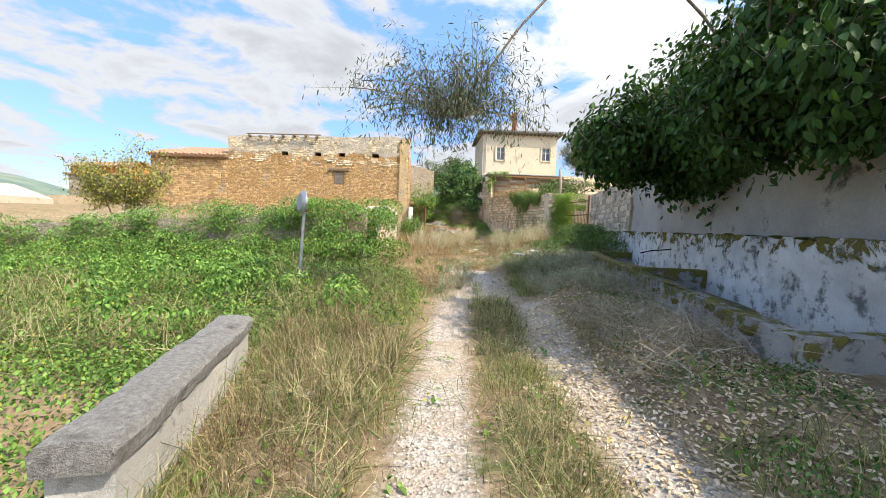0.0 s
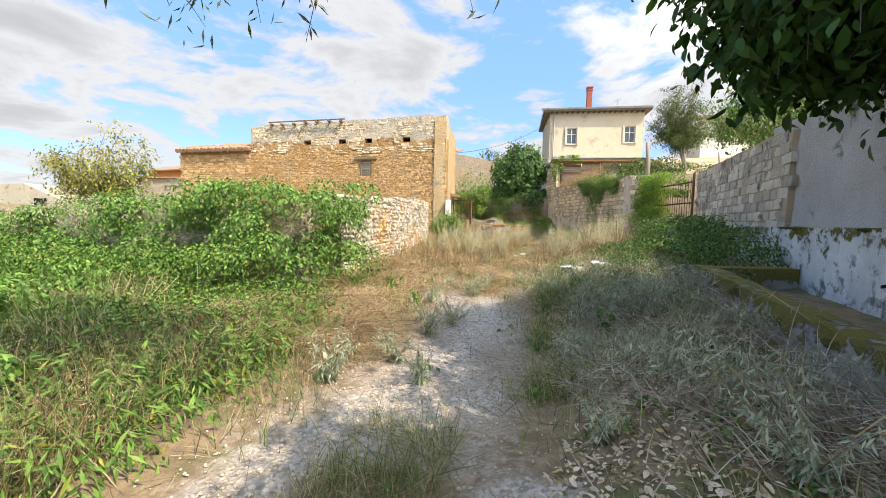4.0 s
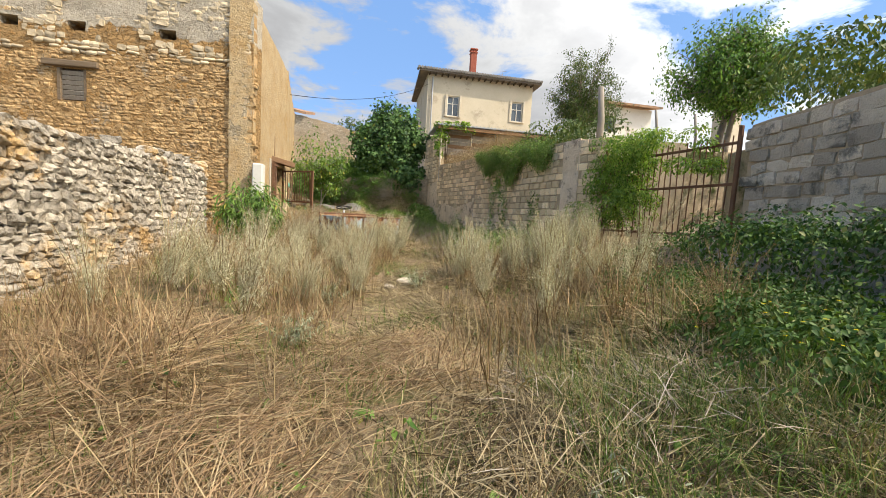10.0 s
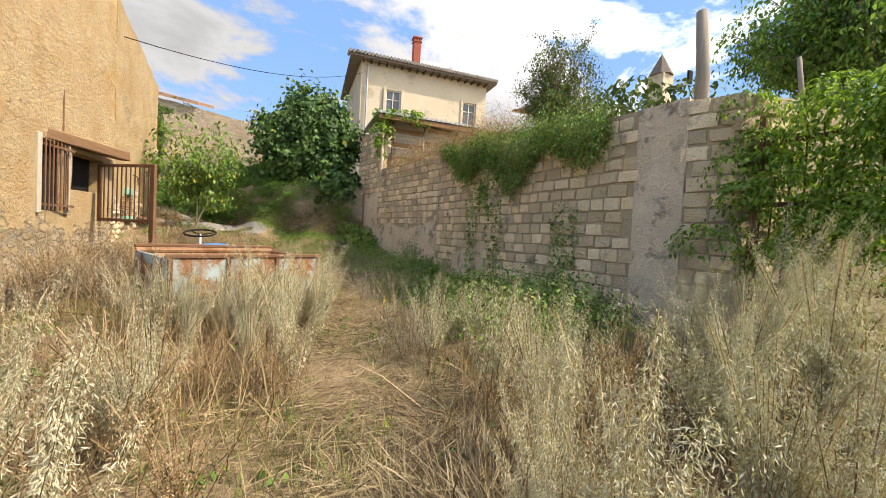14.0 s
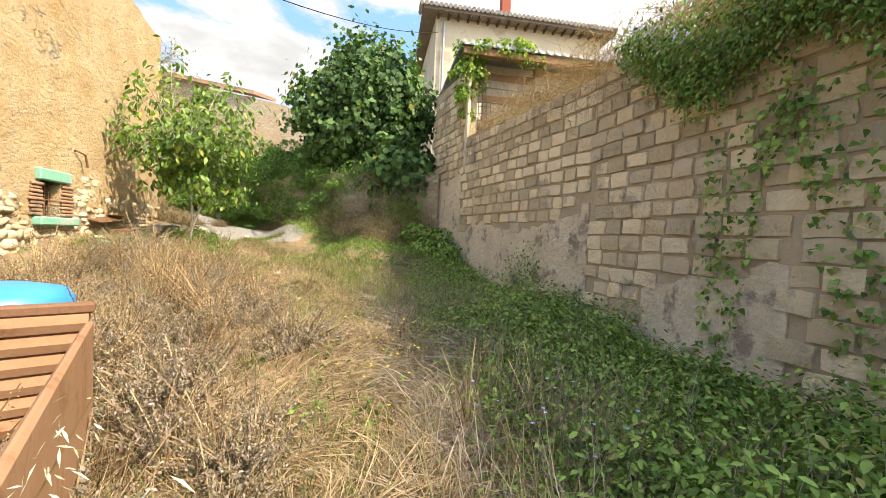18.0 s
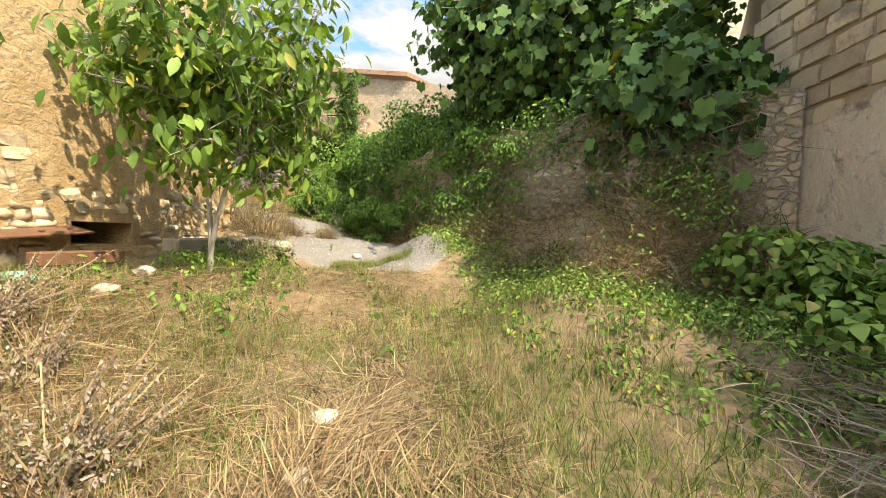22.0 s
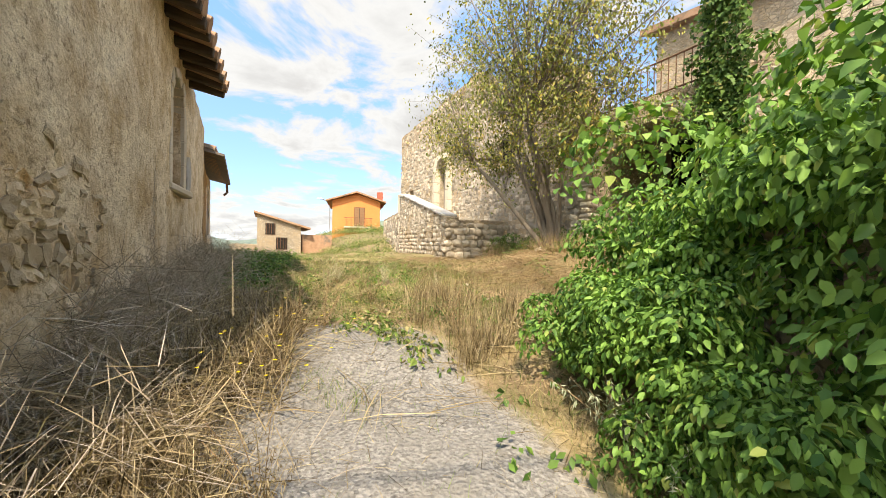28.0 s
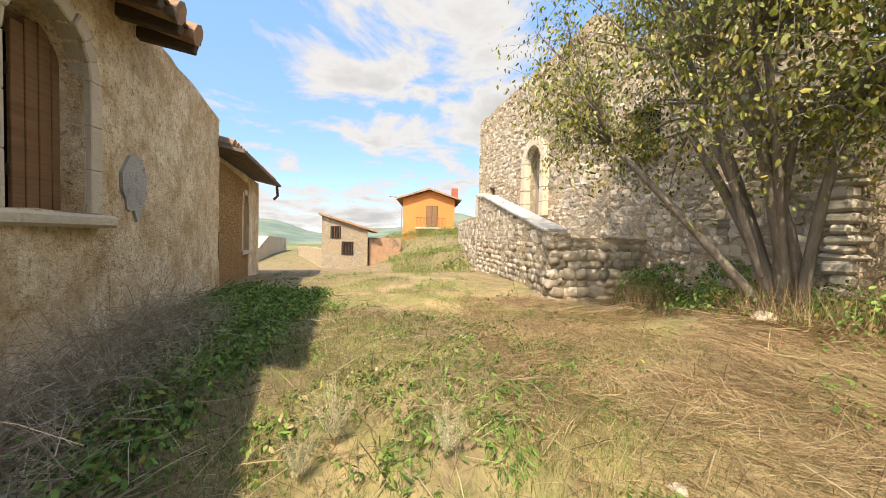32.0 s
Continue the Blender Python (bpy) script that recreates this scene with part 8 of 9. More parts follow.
def build_trailer():
    """Old farm trailer: rusty blue ribbed sides on a wooden frame, with a steering wheel left on it."""
    t = thing("farm_trailer", "rusty blue farm trailer sunk in the weeds", "trailer", at=(0.57, 25.48, 0.35))
    ang = 30.0
    m = pose(0.57, 25.48, 0.0, 0, 0, ang)
    W, L, z0, z1 = 1.9, 1.6, 0.88, 1.36

    def bx(name, c, s, mat, parent=t, label="", bevel=0.01):
        bm = bmesh.new()
        q = m @ Vector(c)
        box(bm, q, s, ang, bevel)
        return part(name, bm, mat, parent, label)

    bx("floor", (0, 0, z0 - 0.03), (W, L, 0.06), "wood_old")
    f = bx("side_panel", (0, -L / 2, (z0 + z1) / 2), (W, 0.03, z1 - z0), "rust_blue", t, "flaking blue side panel")
    for k in range(4):
        bx("stake", (-W / 2 + 0.03 + k * (W - 0.06) / 3, -L / 2 - 0.03, (z0 + z1) / 2), (0.05, 0.04, z1 - z0), "rust", f)
    bx("top_rail", (0, -L / 2 - 0.005, z1 + 0.02), (W + 0.04, 0.06, 0.05), "rust", f)
    bx("side_panel", (W / 2, 0, (z0 + z1) / 2), (0.03, L, z1 - z0), "rust_blue_in")
    bx("side_panel", (-W / 2, 0, (z0 + z1) / 2), (0.03, L, z1 - z0), "rust_blue")
    for k in range(6):
        bm = bmesh.new()
        q0, q1 = m @ Vector((-W / 2, L / 2, z0 + 0.05 + k * 0.085)), m @ Vector((W / 2, L / 2, z0 + 0.05 + k * 0.085))
        tube(bm, [q0, q1], 0.05, 8)
        part("rib", bm, "rust_blue_in", t)
    bx("top_rail", (0, L / 2, z1 + 0.06), (W + 0.04, 0.06, 0.05), "rust")
    for s in (-1, 1):
        bx("chassis_beam", (s * 0.55, 0, z0 - 0.13), (0.1, L + 0.3, 0.12), "wood_grey")
    bx("sill", (0, -L / 2 - 0.01, z0 - 0.08), (W + 0.1, 0.08, 0.1), "wood_grey")
    for s in (-1, 1):
        bm = bmesh.new()
        q = m @ Vector((s * 0.6, 0.1, 0.62))
        d = m.to_3x3() @ Vector((1, 0, 0))
        tube(bm, [q - d * 0.09, q + d * 0.09], 0.3, 18)
        w = part("wheel", bm, "dark", t, "worn black tyre")
        bm = bmesh.new()
        tube(bm, [q - d * 0.1, q + d * 0.1], 0.14, 14)
        part("rim", bm, "rust", w)
    bm = bmesh.new()
    tube(bm, [m @ Vector((-0.6, 0.1, 0.62)), m @ Vector((0.6, 0.1, 0.62))], 0.04, 8)
    part("axle", bm, "metal_grey", t)
    sw = thing("steering_wheel", "black steering wheel on a bent column", "steering wheel", at=(0.05, 26.0, 0.9))
    bm = bmesh.new()
    c = Vector((-0.02, 26.3, 1.62))
    pts = [c + Vector((0.22 * math.cos(a), 0.2 * math.sin(a), 0.05 * math.sin(a))) for a in (2 * math.pi * k / 20 for k in range(21))]
    tube(bm, pts, 0.016, 6)
    for a in (0.4, 2.5, 4.6):
        tube(bm, [c - Vector((0, 0, 0.03)), c + Vector((0.22 * math.cos(a), 0.2 * math.sin(a), 0.05 * math.sin(a)))], 0.01, 5)
    part("wheel", bm, "dark", sw)
    bm = bmesh.new()
    tube(bm, [c - Vector((0, 0, 0.03)), c + Vector((0.1, -0.35, -0.85))], 0.025, 8)
    part("column", bm, "metal_grey", sw)
    bl = thing("blue_drum", "bright blue plastic lid lying behind the trailer", "drum", at=(-0.02, 27.35, 0.6))
    bm = bmesh.new()
    tube(bm, [(-0.02, 27.35, 0.5), (-0.02, 27.35, 1.3), (-0.02, 27.35, 1.37), (-0.02, 27.35, 1.41)], [0.36, 0.36, 0.32, 0.15], 20)
    part("body", bm, "blue_plastic", bl, smooth=True)


build_trailer()


def build_mirror():
    m = thing("traffic_mirror", "round traffic mirror on a leaning grey post", "mirror", at=(-2.65, 7.3, 0.3))
    bm = bmesh.new()
    tube(bm, [(-2.72, 7.3, 0.1), (-2.62, 7.3, 1.95)], 0.03, 10)
    part("post", bm, "metal_grey", m)
    n = Vector((0.78, 0.62, -0.06)).normalized()
    c = Vector((-2.64, 7.24, 1.9))
    for nm, r0, r1, o0, o1, mat in (("shell", 0.22, 0.16, 0.0, -0.06, "metal_grey"), ("glass", 0.2, 0.09, 0.012, 0.04, "mirror")):
        bm = bmesh.new()
        tube(bm, [c + n * o0, c + n * (o0 * 0.5 + o1 * 0.5), c + n * o1], [r0, (r0 * 2 + r1) / 3, r1], 24)
        part(nm, bm, mat, m, smooth=nm == "glass")
    bm = bmesh.new()
    pts = []
    u = n.orthogonal().normalized()
    v = n.cross(u)
    tube(bm, [c + (u * math.cos(a) + v * math.sin(a)) * 0.215 for a in (2 * math.pi * k / 28 for k in range(29))], 0.016, 6)
    part("rim", bm, "metal_grey", m)
    bm = bmesh.new()
    box(bm, (-2.64, 7.29, 1.78), (0.1, 0.08, 0.12), 30, 0.01)
    part("bracket", bm, "rust", m)


build_mirror()


def build_parapet():
    p = thing("low_parapet", "low parapet wall with a rounded pebble-concrete coping", "wall", at=(-2.05, 3.2, -0.3))
    a, b = Vector((-1.62, 1.9)), Vector((-2.22, 4.45))
    d = (b - a).normalized()
    part("body", wall_mesh(a + d * 0.05, b, 0.30, -0.8, 0.28, (), 0.25, 0.03, 121), "concrete_dark", p)
    left = Vector((-d.y, d.x))
    bm = bmesh.new()
    prof = [(-0.03, 0.27), (-0.045, 0.38), (-0.01, 0.425), (0.15, 0.445), (0.31, 0.425), (0.345, 0.38), (0.33, 0.27)]
    rings = []
    for k in range(25):
        u = -0.02 + 2.66 * k / 24
        r = []
        for (o, z) in prof:
            q = a + d * u + left * o
            w = noise.noise_vector(Vector((q.x * 5, q.y * 5, z * 5))) * 0.03
            r.append(bm.verts.new((q.x + w.x, q.y + w.y, z + w.z)))
        rings.append(r)
    for r0, r1 in zip(rings, rings[1:]):
        for i in range(len(prof) - 1):
            bm.faces.new((r0[i], r0[i + 1], r1[i + 1], r1[i]))
        bm.faces.new((r0[-1], r0[0], r1[0], r1[-1]))
    bm.faces.new(rings[0])
    bm.faces.new(rings[-1][::-1])
    part("coping", bm, "coping", p, "pebbly concrete coping")


build_parapet()


def build_fence():
    """Iron fence between the block wall and its pier."""
    f = thing("iron_fence", "rusty iron fence of square bars between the walls", "fence", at=(6.9, 20.8, 1.2))
    a, b = Vector((7.2, 19.38)), Vector((6.55, 22.3))
    rz = math.degrees(math.atan2((b - a).y, (b - a).x))
    for q in (a, b):
        bm = bmesh.new()
        box(bm, (q.x, q.y, 2.2), (0.06, 0.06, 2.3), rz, 0.006)
        part("post", bm, "rust", f)
    for z in (1.45, 2.35, 3.05):
        bm = bmesh.new()
        c = (a + b) / 2
        box(bm, (c.x, c.y, z), ((b - a).length, 0.03, 0.05), rz, 0.004, (0, 0.8))
        part("rail", bm, "rust", f)
    for k in range(1, 22):
        q = a + (b - a) * k / 22
        bm = bmesh.new()
        box(bm, (q.x, q.y, 2.25 + 0.03 * math.sin(k * 2.1)), (0.015, 0.015, 1.85), rz, 0, (0, 1.5 * math.sin(k * 5)))
        part("bar", bm, "rust", f)


build_fence()


def build_small_things():
    # posts and wire on the terrace
    for x, y, z0, z1, r in ((6.9, 23.4, 3.4, 5.2, 0.09), (8.2, 22.9, 3.5, 4.6, 0.035), (9.6, 23.2, 3.5, 4.7, 0.035), (7.7, 26.5, 3.6, 4.7, 0.04)):
        t = thing("fence_post", "weathered grey wooden fence post", "post", "fence posts", at=(x, y, z0))
        bm = bmesh.new()
        tube(bm, [(x, y, z0 - 0.3), (x + 0.03, y, (z0 + z1) / 2), (x - 0.04, y + 0.03, z1)], [r * 1.1, r, r * 0.8], 8)
        part("post", bm, "wood_grey", t, smooth=True)
    w = thing("power_cable", "sagging black power cable to the house", "cable", at=(-2.6, 31, 6.4))
    bm = bmesh.new()
    a, b = Vector((-2.75, 30.5, 6.1)), Vector((4.0, 42.3, 11.0))
    tube(bm, [a + (b - a) * t - Vector((0, 0, 1.1 * 4 * t * (1 - t) * 0.5)) for t in (k / 16 for k in range(17))], 0.012, 5)
    part("wire", bm, "dark", w)
    # litter on the brambles
    for x, y, s, z in ((2.6, 13.05, 0.19, 0.24), (3.18, 12.9, 0.22, 0.27)):
        t = thing("plastic_sheet", "crumpled white plastic sheet on the weeds", "plastic sheet", "plastic litter", at=(x, y, gz(x, y)))
        bm = bmesh.new()
        bmesh.ops.create_grid(bm, x_segments=14, y_segments=10, size=s)
        for v in bm.verts:
            p = v.co.copy()
            v.co = Vector((x + p.x, y + p.y * 0.6, gz(x, y) + z + 0.045 * noise.noise(p * 6 + Vector((x, 0, 0))) + 0.025 * noise.noise(p * 26 + Vector((0, x, 0))) - 0.12 * p.x))
        bmesh.ops.solidify(bm, geom=bm.faces[:], thickness=0.006)
        part("sheet", bm, "white_plastic", t)
    # pipe stub and iron bits on the walls
    t = thing("drain_stub", "clay drain stub with a rust stain", "pipe", at=(4.1, 33.2, 2.7))
    bm = bmesh.new()
    tube(bm, [(4.14, 33.1, 2.35), (4.10, 33.1, 2.75), (4.08, 33.1, 2.8)], [0.05, 0.05, 0.07], 10)
    part("pipe", bm, "render_mud", t)
    t = thing("iron_hook", "rusty iron ring on the barn wall", "hook", at=(-3.1, 32.1, 3.0))
    bm = bmesh.new()
    tube(bm, [(-3.4, 32.1, 3.02), (-3.08, 32.1, 3.0), (-3.05, 32.25, 2.96), (-3.06, 32.32, 2.75)], 0.018, 6)
    part("ring", bm, "rust", t)
    # barred window low in the barn wall: painted lintel and sill, jambs of stacked tiles
    t = thing("tile_window", "small barred window with tile jambs and green lintel", "window", at=(-3.0, 31.5, 1.7))

    def at_wall(y, o):
        return (-2.78 - (y - 30.2) * 0.1902 + o, y)

    def piece(name, y, z, size, mat, o=0.0, bevel=0.012, parent=t, label=""):
        bm = bmesh.new()
        box(bm, (*at_wall(y, o), z), size, 10.8, bevel)
        return part(name, bm, mat, parent, label)

    # near-black sheet; the shade behind the bars is its colour
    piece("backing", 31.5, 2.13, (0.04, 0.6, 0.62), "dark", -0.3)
    piece("lintel", 31.54, 2.49, (0.3, 0.78, 0.18), "green_paint", -0.06, 0.02, t, "pale green painted lintel")
    piece("sill", 31.58, 1.78, (0.34, 0.95, 0.13), "green_paint", -0.04, 0.02, t, "green painted sill")
    for y0, y1 in ((31.04, 31.29), (31.74, 32.05)):
        for j in range(9):
            piece("tile", (y0 + y1) / 2 + 0.012 * math.sin(j * 2.7 + y0), 1.885 + j * 0.057, (0.2, y1 - y0 + 0.03 * math.sin(j * 5.1), 0.046), "tile", -0.05 + 0.01 * math.sin(j * 3.3))
    for j in range(4):
        bm = bmesh.new()
        y = 31.36 + j * 0.1
        tube(bm, [(*at_wall(y, -0.1), 1.85), (*at_wall(y, -0.1), 2.4)], 0.01, 6)
        part("bar", bm, "rust", t)
    for z in (2.0, 2.12, 2.24):
        bm = bmesh.new()
        tube(bm, [(*at_wall(31.3, -0.1), z), (*at_wall(31.72, -0.1), z)], 0.008, 6)
        part("bar", bm, "rust", t)
    t = thing("iron_sheet", "rusty iron sheet over a hole in the wall", "iron sheet", at=(-3.1, 32.8, 1.7))
    bm = bmesh.new()
    box(bm, (-3.2, 32.85, 1.86), (0.4, 0.75, 0.02), 11, 0.004, (4, 12))
    part("sheet", bm, "rust", t)
    cp = thing("cement_patch", "dark grey cement patch on the barn wall", "patch", at=(-11.6, 35.1, 4.3))
    bm = bmesh.new()
    poly = []
    for k in range(22):
        q = Vector((math.cos(k * 0.2856), math.sin(k * 0.2856), 0))
        w = 0.9 + 0.35 * noise.noise(q * 2.2)
        poly.append((-11.75 + q.x * 0.3 * w, 35.0, 4.5 + q.y * 0.42 * w))
    prism(bm, poly, (0, 0.1, 0), (0, 0.225, 0))
    part("patch", bm, "concrete_dark", cp)
    t = thing("fallen_beam", "rotten grey beam lying by the wall", "beam", at=(-2.9, 34.6, 1.7))
    bm = bmesh.new()
    box(bm, (-2.95, 34.7, 1.72), (0.2, 1.9, 0.16), 12, 0.02)
    part("beam", bm, "wood_grey", t)
    t = thing("fallen_beam", "rusty iron beam on the ground by the wall", "beam", at=(-2.6, 32.9, 1.5))
    bm = bmesh.new()
    box(bm, (-2.85, 33.0, 1.62), (0.16, 0.7, 0.12), 4, 0.01)
    part("beam", bm, "rust", t)
    for i, (x, y) in enumerate(((-2.3, 31.6), (-2.1, 32.1), (-2.5, 32.4), (-2.0, 31.3), (-1.9, 32.6))):
        rock(x, y, 0.09 + 0.03 * (i % 3), "green_paint" if i in (0, 2) else "stone_pale", i + 2, "rubble_piece", "broken chunk of painted masonry", "rubble chunks")
    # red machine in the gateway
    t = thing("red_cart", "old red farm cart standing in the gateway", "cart", at=(-8.3, 45.6, 3.1))
    bm = bmesh.new()
    box(bm, (-8.1, 46.3, 3.85), (1.6, 0.9, 0.5), 2, 0.03)
    part("body", bm, "red_paint", t)
    for s in (-1, 1):
        bm = bmesh.new()
        tube(bm, [(-8.1 + s * 0.6, 45.75, 3.48), (-8.1 + s * 0.6, 45.87, 3.48)], 0.36, 18)
        part("wheel", bm, "dark", t)
    bm = bmesh.new()
    box(bm, (-7.9, 45.83, 3.88), (0.4, 0.03, 0.16), 2, 0.005)
    part("plate", bm, "white_paint", t)
    # curled dark pipe on the trough wall
    t = thing("iron_pipe", "thin black pipe from the trough wall", "pipe", at=(5.0, 9.0, 1.1))
    bm = bmesh.new()
    tube(bm, [(xr(9.0) + 0.05, 9.0, 1.2), (xr(9.0) - 0.5, 8.9, 1.16), (xr(9.0) - 0.8, 8.8, 1.1)], 0.015, 6)
    part("pipe", bm, "dark", t)


build_small_things()


# ---- weeds that stand singly ----
def spire_mesh(name, seed, stems, height, leaf, per, mat, spread_r=0.16, start=0.12, kind="slim", curl=0.22, stem="straw_red"):
    """A bushy weed: several leaning stems with small leaves all the way up."""
    g = np.random.default_rng(seed)
    P, N, S = [], [], []
    bm_v, bm_f, n0 = [], [], 0
    for k in range(stems):
        a = g.uniform(0, 6.28)
        d = np.array((math.cos(a), math.sin(a), 0)) * g.uniform(0.1, 1.0)
        h = height * g.uniform(0.6, 1.1)
        t = np.linspace(0, 1, 7)
        line = np.outer(t, d * spread_r) + np.outer(t ** 2, d * curl * h) + np.outer(t, (0, 0, h))
        for i in range(6):
            q = np.cross(line[i + 1] - line[i], (0.3, 0.9, 0.1))
            q = q / (np.linalg.norm(q) + 1e-9) * 0.003
            bm_v += [line[i] - q, line[i] + q, line[i + 1] + q * 0.8, line[i + 1] - q * 0.8]
            bm_f += [(n0, n0 + 1, n0 + 2), (n0, n0 + 2, n0 + 3)]
            n0 += 4
        u = start + (1 - start) * g.random(per) ** 0.8
        p = np.stack([np.interp(u, t, line[:, i]) for i in range(3)], -1)
        off = g.normal(0, 1, (per, 3))
        off /= np.linalg.norm(off, axis=1)[:, None]
        P.append(p + off * (0.035 + 0.05 * (1 - u))[:, None] * height * 0.6)
        N.append(off + (0, 0, 0.5))
        S.append(leaf * (1.25 - 0.75 * u))
    v, f = leaves(kind, np.concatenate(P), np.concatenate(N), np.concatenate(S), 0.5)
    return fast_mesh(name + "_foliage", v, f, mat), fast_mesh(name + "_stems", np.array(bm_v), np.array(bm_f), stem)


def plant(name, label, category, group, meshes, spots, scale=(0.75, 1.2)):
    for k, (x, y) in enumerate(spots):
        ob = new(name)
        ob.empty_display_size = 0.1
        s = rng.uniform(*scale)
        ob.matrix_basis = Matrix.LocRotScale((x, y, gz(x, y) - 0.02), Euler((rng.normal(0, 0.08), rng.normal(0, 0.08), rng.uniform(0, 6.28))), (s, s, s * rng.uniform(0.9, 1.15)))
        tagged(ob, label, category, group)
        for nm, me in zip(("foliage", "stem"), meshes[k % len(meshes)]):
            p = new(nm, me)
            p.parent = ob
            p["kind"] = "stuff"


def clear_spots(n, poly, gap, seed_dens=None):
    q = region(n * 4, poly, seed_dens)
    q = q[off_trail(q[:, 0], q[:, 1]) > gap]
    return q[:n]


MUGN = [spire_mesh("mugwort", 10 + k, 26, 0.95, 0.03, 420, "leaf_sage", 0.24, 0.2, "slim", 0.25) for k in range(3)]
MUG = [spire_mesh("mugwort", k, 16, 0.98, 0.036, 260, "leaf_sage", 0.22, 0.3, "slim", 0.22) for k in range(6)]
SAGE = [spire_mesh("wormwood", 20 + k, 12, 0.42, 0.075, 50, "leaf_grey", 0.25, 0.1, "slim", 0.35) for k in range(3)]
DRY = [spire_mesh("dry_weed", 40 + k, 16, 0.7, 0.022, 110, "straw_red", 0.24, 0.3, "diamond", 0.3) for k in range(4)]
PALE = [spire_mesh("dry_weed", 60 + k, 9, 0.65, 0.05, 55, "straw", 0.25, 0.2, "slim", 0.4) for k in range(4)]
CHIC = [spire_mesh("chicory", 80 + k, 6, 0.7, 0.05, 14, "twig", 0.15, 0.3, "slim", 0.45) for k in range(2)]
GREEN = [spire_mesh("green_weed", 90 + k, 7, 0.45, 0.11, 26, "leaf_bright", 0.2, 0.1, "oval", 0.3) for k in range(3)]

plant("mugwort", "tall pale mugwort in full seed", "weed", "mugwort plants", MUG, clear_spots(42, [(-1.8, 17), (4.5, 17), (5.2, 21), (4.2, 24), (-1.6, 24.6)], 0.62))
plant("mugwort", "pale mugwort leaning over the trodden path", "weed", "mugwort plants", MUGN, [(0.55, 20.9), (0.75, 21.9), (2.75, 20.6), (3.2, 21.2), (3.6, 20.3), (4.3, 20.9), (4.9, 21.2), (1.15, 23.4), (1.35, 24.0), (1.2, 24.5), (0.5, 23.9), (0.3, 18.9), (-0.2, 19.6), (5.2, 20.2), (1.72, 24.9), (1.55, 24.6), (1.8, 24.45), (1.2, 24.35), (0.7, 24.3), (1.5, 24.1), (0.2, 24.2), (1.0, 23.9)])
plant("wormwood", "grey-green clump of wormwood leaves", "weed", "wormwood clumps", SAGE, [*clear_spots(18, [(-1.0, 6), (3, 6), (3.4, 15), (-1.2, 15)], 0.45), (0.2, 19.0), (2.3, 9.4), (2.6, 10.3), (2.9, 11.2), (2.2, 11.4), (0.5, 17.4), (1.95, 20.1), (-3.3, 38.1), (-4.0, 38.4)])
plant("mugwort", "tall silvery mugwort beside the pier", "weed", "mugwort plants", MUGN, [(4.6, 20.6), (5.0, 21.1), (4.3, 20.1), (5.4, 21.4), (4.9, 21.7), (4.1, 20.8)], (1.1, 1.35))
plant("wormwood", "broad grey-green mound of wormwood", "weed", "wormwood clumps", SAGE, [(2.35, 10.9), (2.7, 11.5), (2.55, 11.1), (2.2, 11.8), (0.6, 19.0), (0.3, 19.3), (0.9, 12.9), (1.6, 13.4)], (0.8, 1.2))
plant("dry_weed", "reddish dried weed gone to seed", "weed", "dry weeds", DRY, [*clear_spots(46, [(-2.0, 24.5), (1.9, 24.5), (1.7, 28.6), (0.2, 31.2), (-1.6, 31.6)], 0.55), *clear_spots(16, [(0.2, 16), (4.4, 16), (5.4, 20), (2.8, 24.5), (0.5, 24.5)], 0.55)])
GREYW = [spire_mesh("grey_weed", 70 + k, 18, 0.42, 0.03, 80, "straw_grey", 0.34, 0.2, "diamond", 0.5) for k in range(3)]
plant("grey_weed", "grey-brown dried weed cushion in the strip", "weed", "grey dried weeds", GREYW, clear_spots(150, [(-2.0, 24.8), (1.9, 24.8), (1.7, 28.6), (0.4, 31.4), (-1.9, 32.2)], 0.5))
plant("mugwort", "small silvery sprig standing in the yard", "weed", "mugwort plants", MUG, [(-8.6, 37.5), (-8.6, 38.4), (-8.9, 37.7), (-7.6, 38.9)], (0.35, 0.55))
plant("dry_weed", "straw-coloured dried weed in the grass", "weed", "dry weeds", PALE, [*clear_spots(90, [(-2.0, 13), (4.0, 13), (5.4, 21), (3.4, 24.5), (-1.8, 24.5)], 0.55), *clear_spots(12, [(-4.2, 37.6), (-6.2, 38.6), (-8, 38.2), (-7, 37.0), (-4, 36.2)], 0.5), *clear_spots(26, [(-1.9, 1.5), (-0.6, 1.5), (-0.8, 9), (-1.9, 10)], 0.4)], (0.45, 0.9))
plant("chicory", "leggy chicory with dried stems", "weed", "chicory plants", CHIC, [(2.95, 25.0), (3.0, 25.6), (2.9, 27.2), (3.1, 26.6), (3.3, 27.0), (1.5, 26.8), (1.75, 29.6), (1.0, 31.0), (2.9, 24.2), (3.3, 24.0)])
plant("green_weed", "leafy green weed beside the path", "weed", "green weeds", GREEN, [*clear_spots(8, [(-1.6, 8), (2.8, 8), (3.0, 13), (-1.6, 13)], 0.7), *clear_spots(10, [(-2.2, 22), (-1.5, 22), (-1.5, 25), (-2.2, 25)], 0.4), (-4.9, 39.2), (-5.2, 39.7), (-1.5, 33.6), (-1.9, 34.6)], (0.5, 0.9))


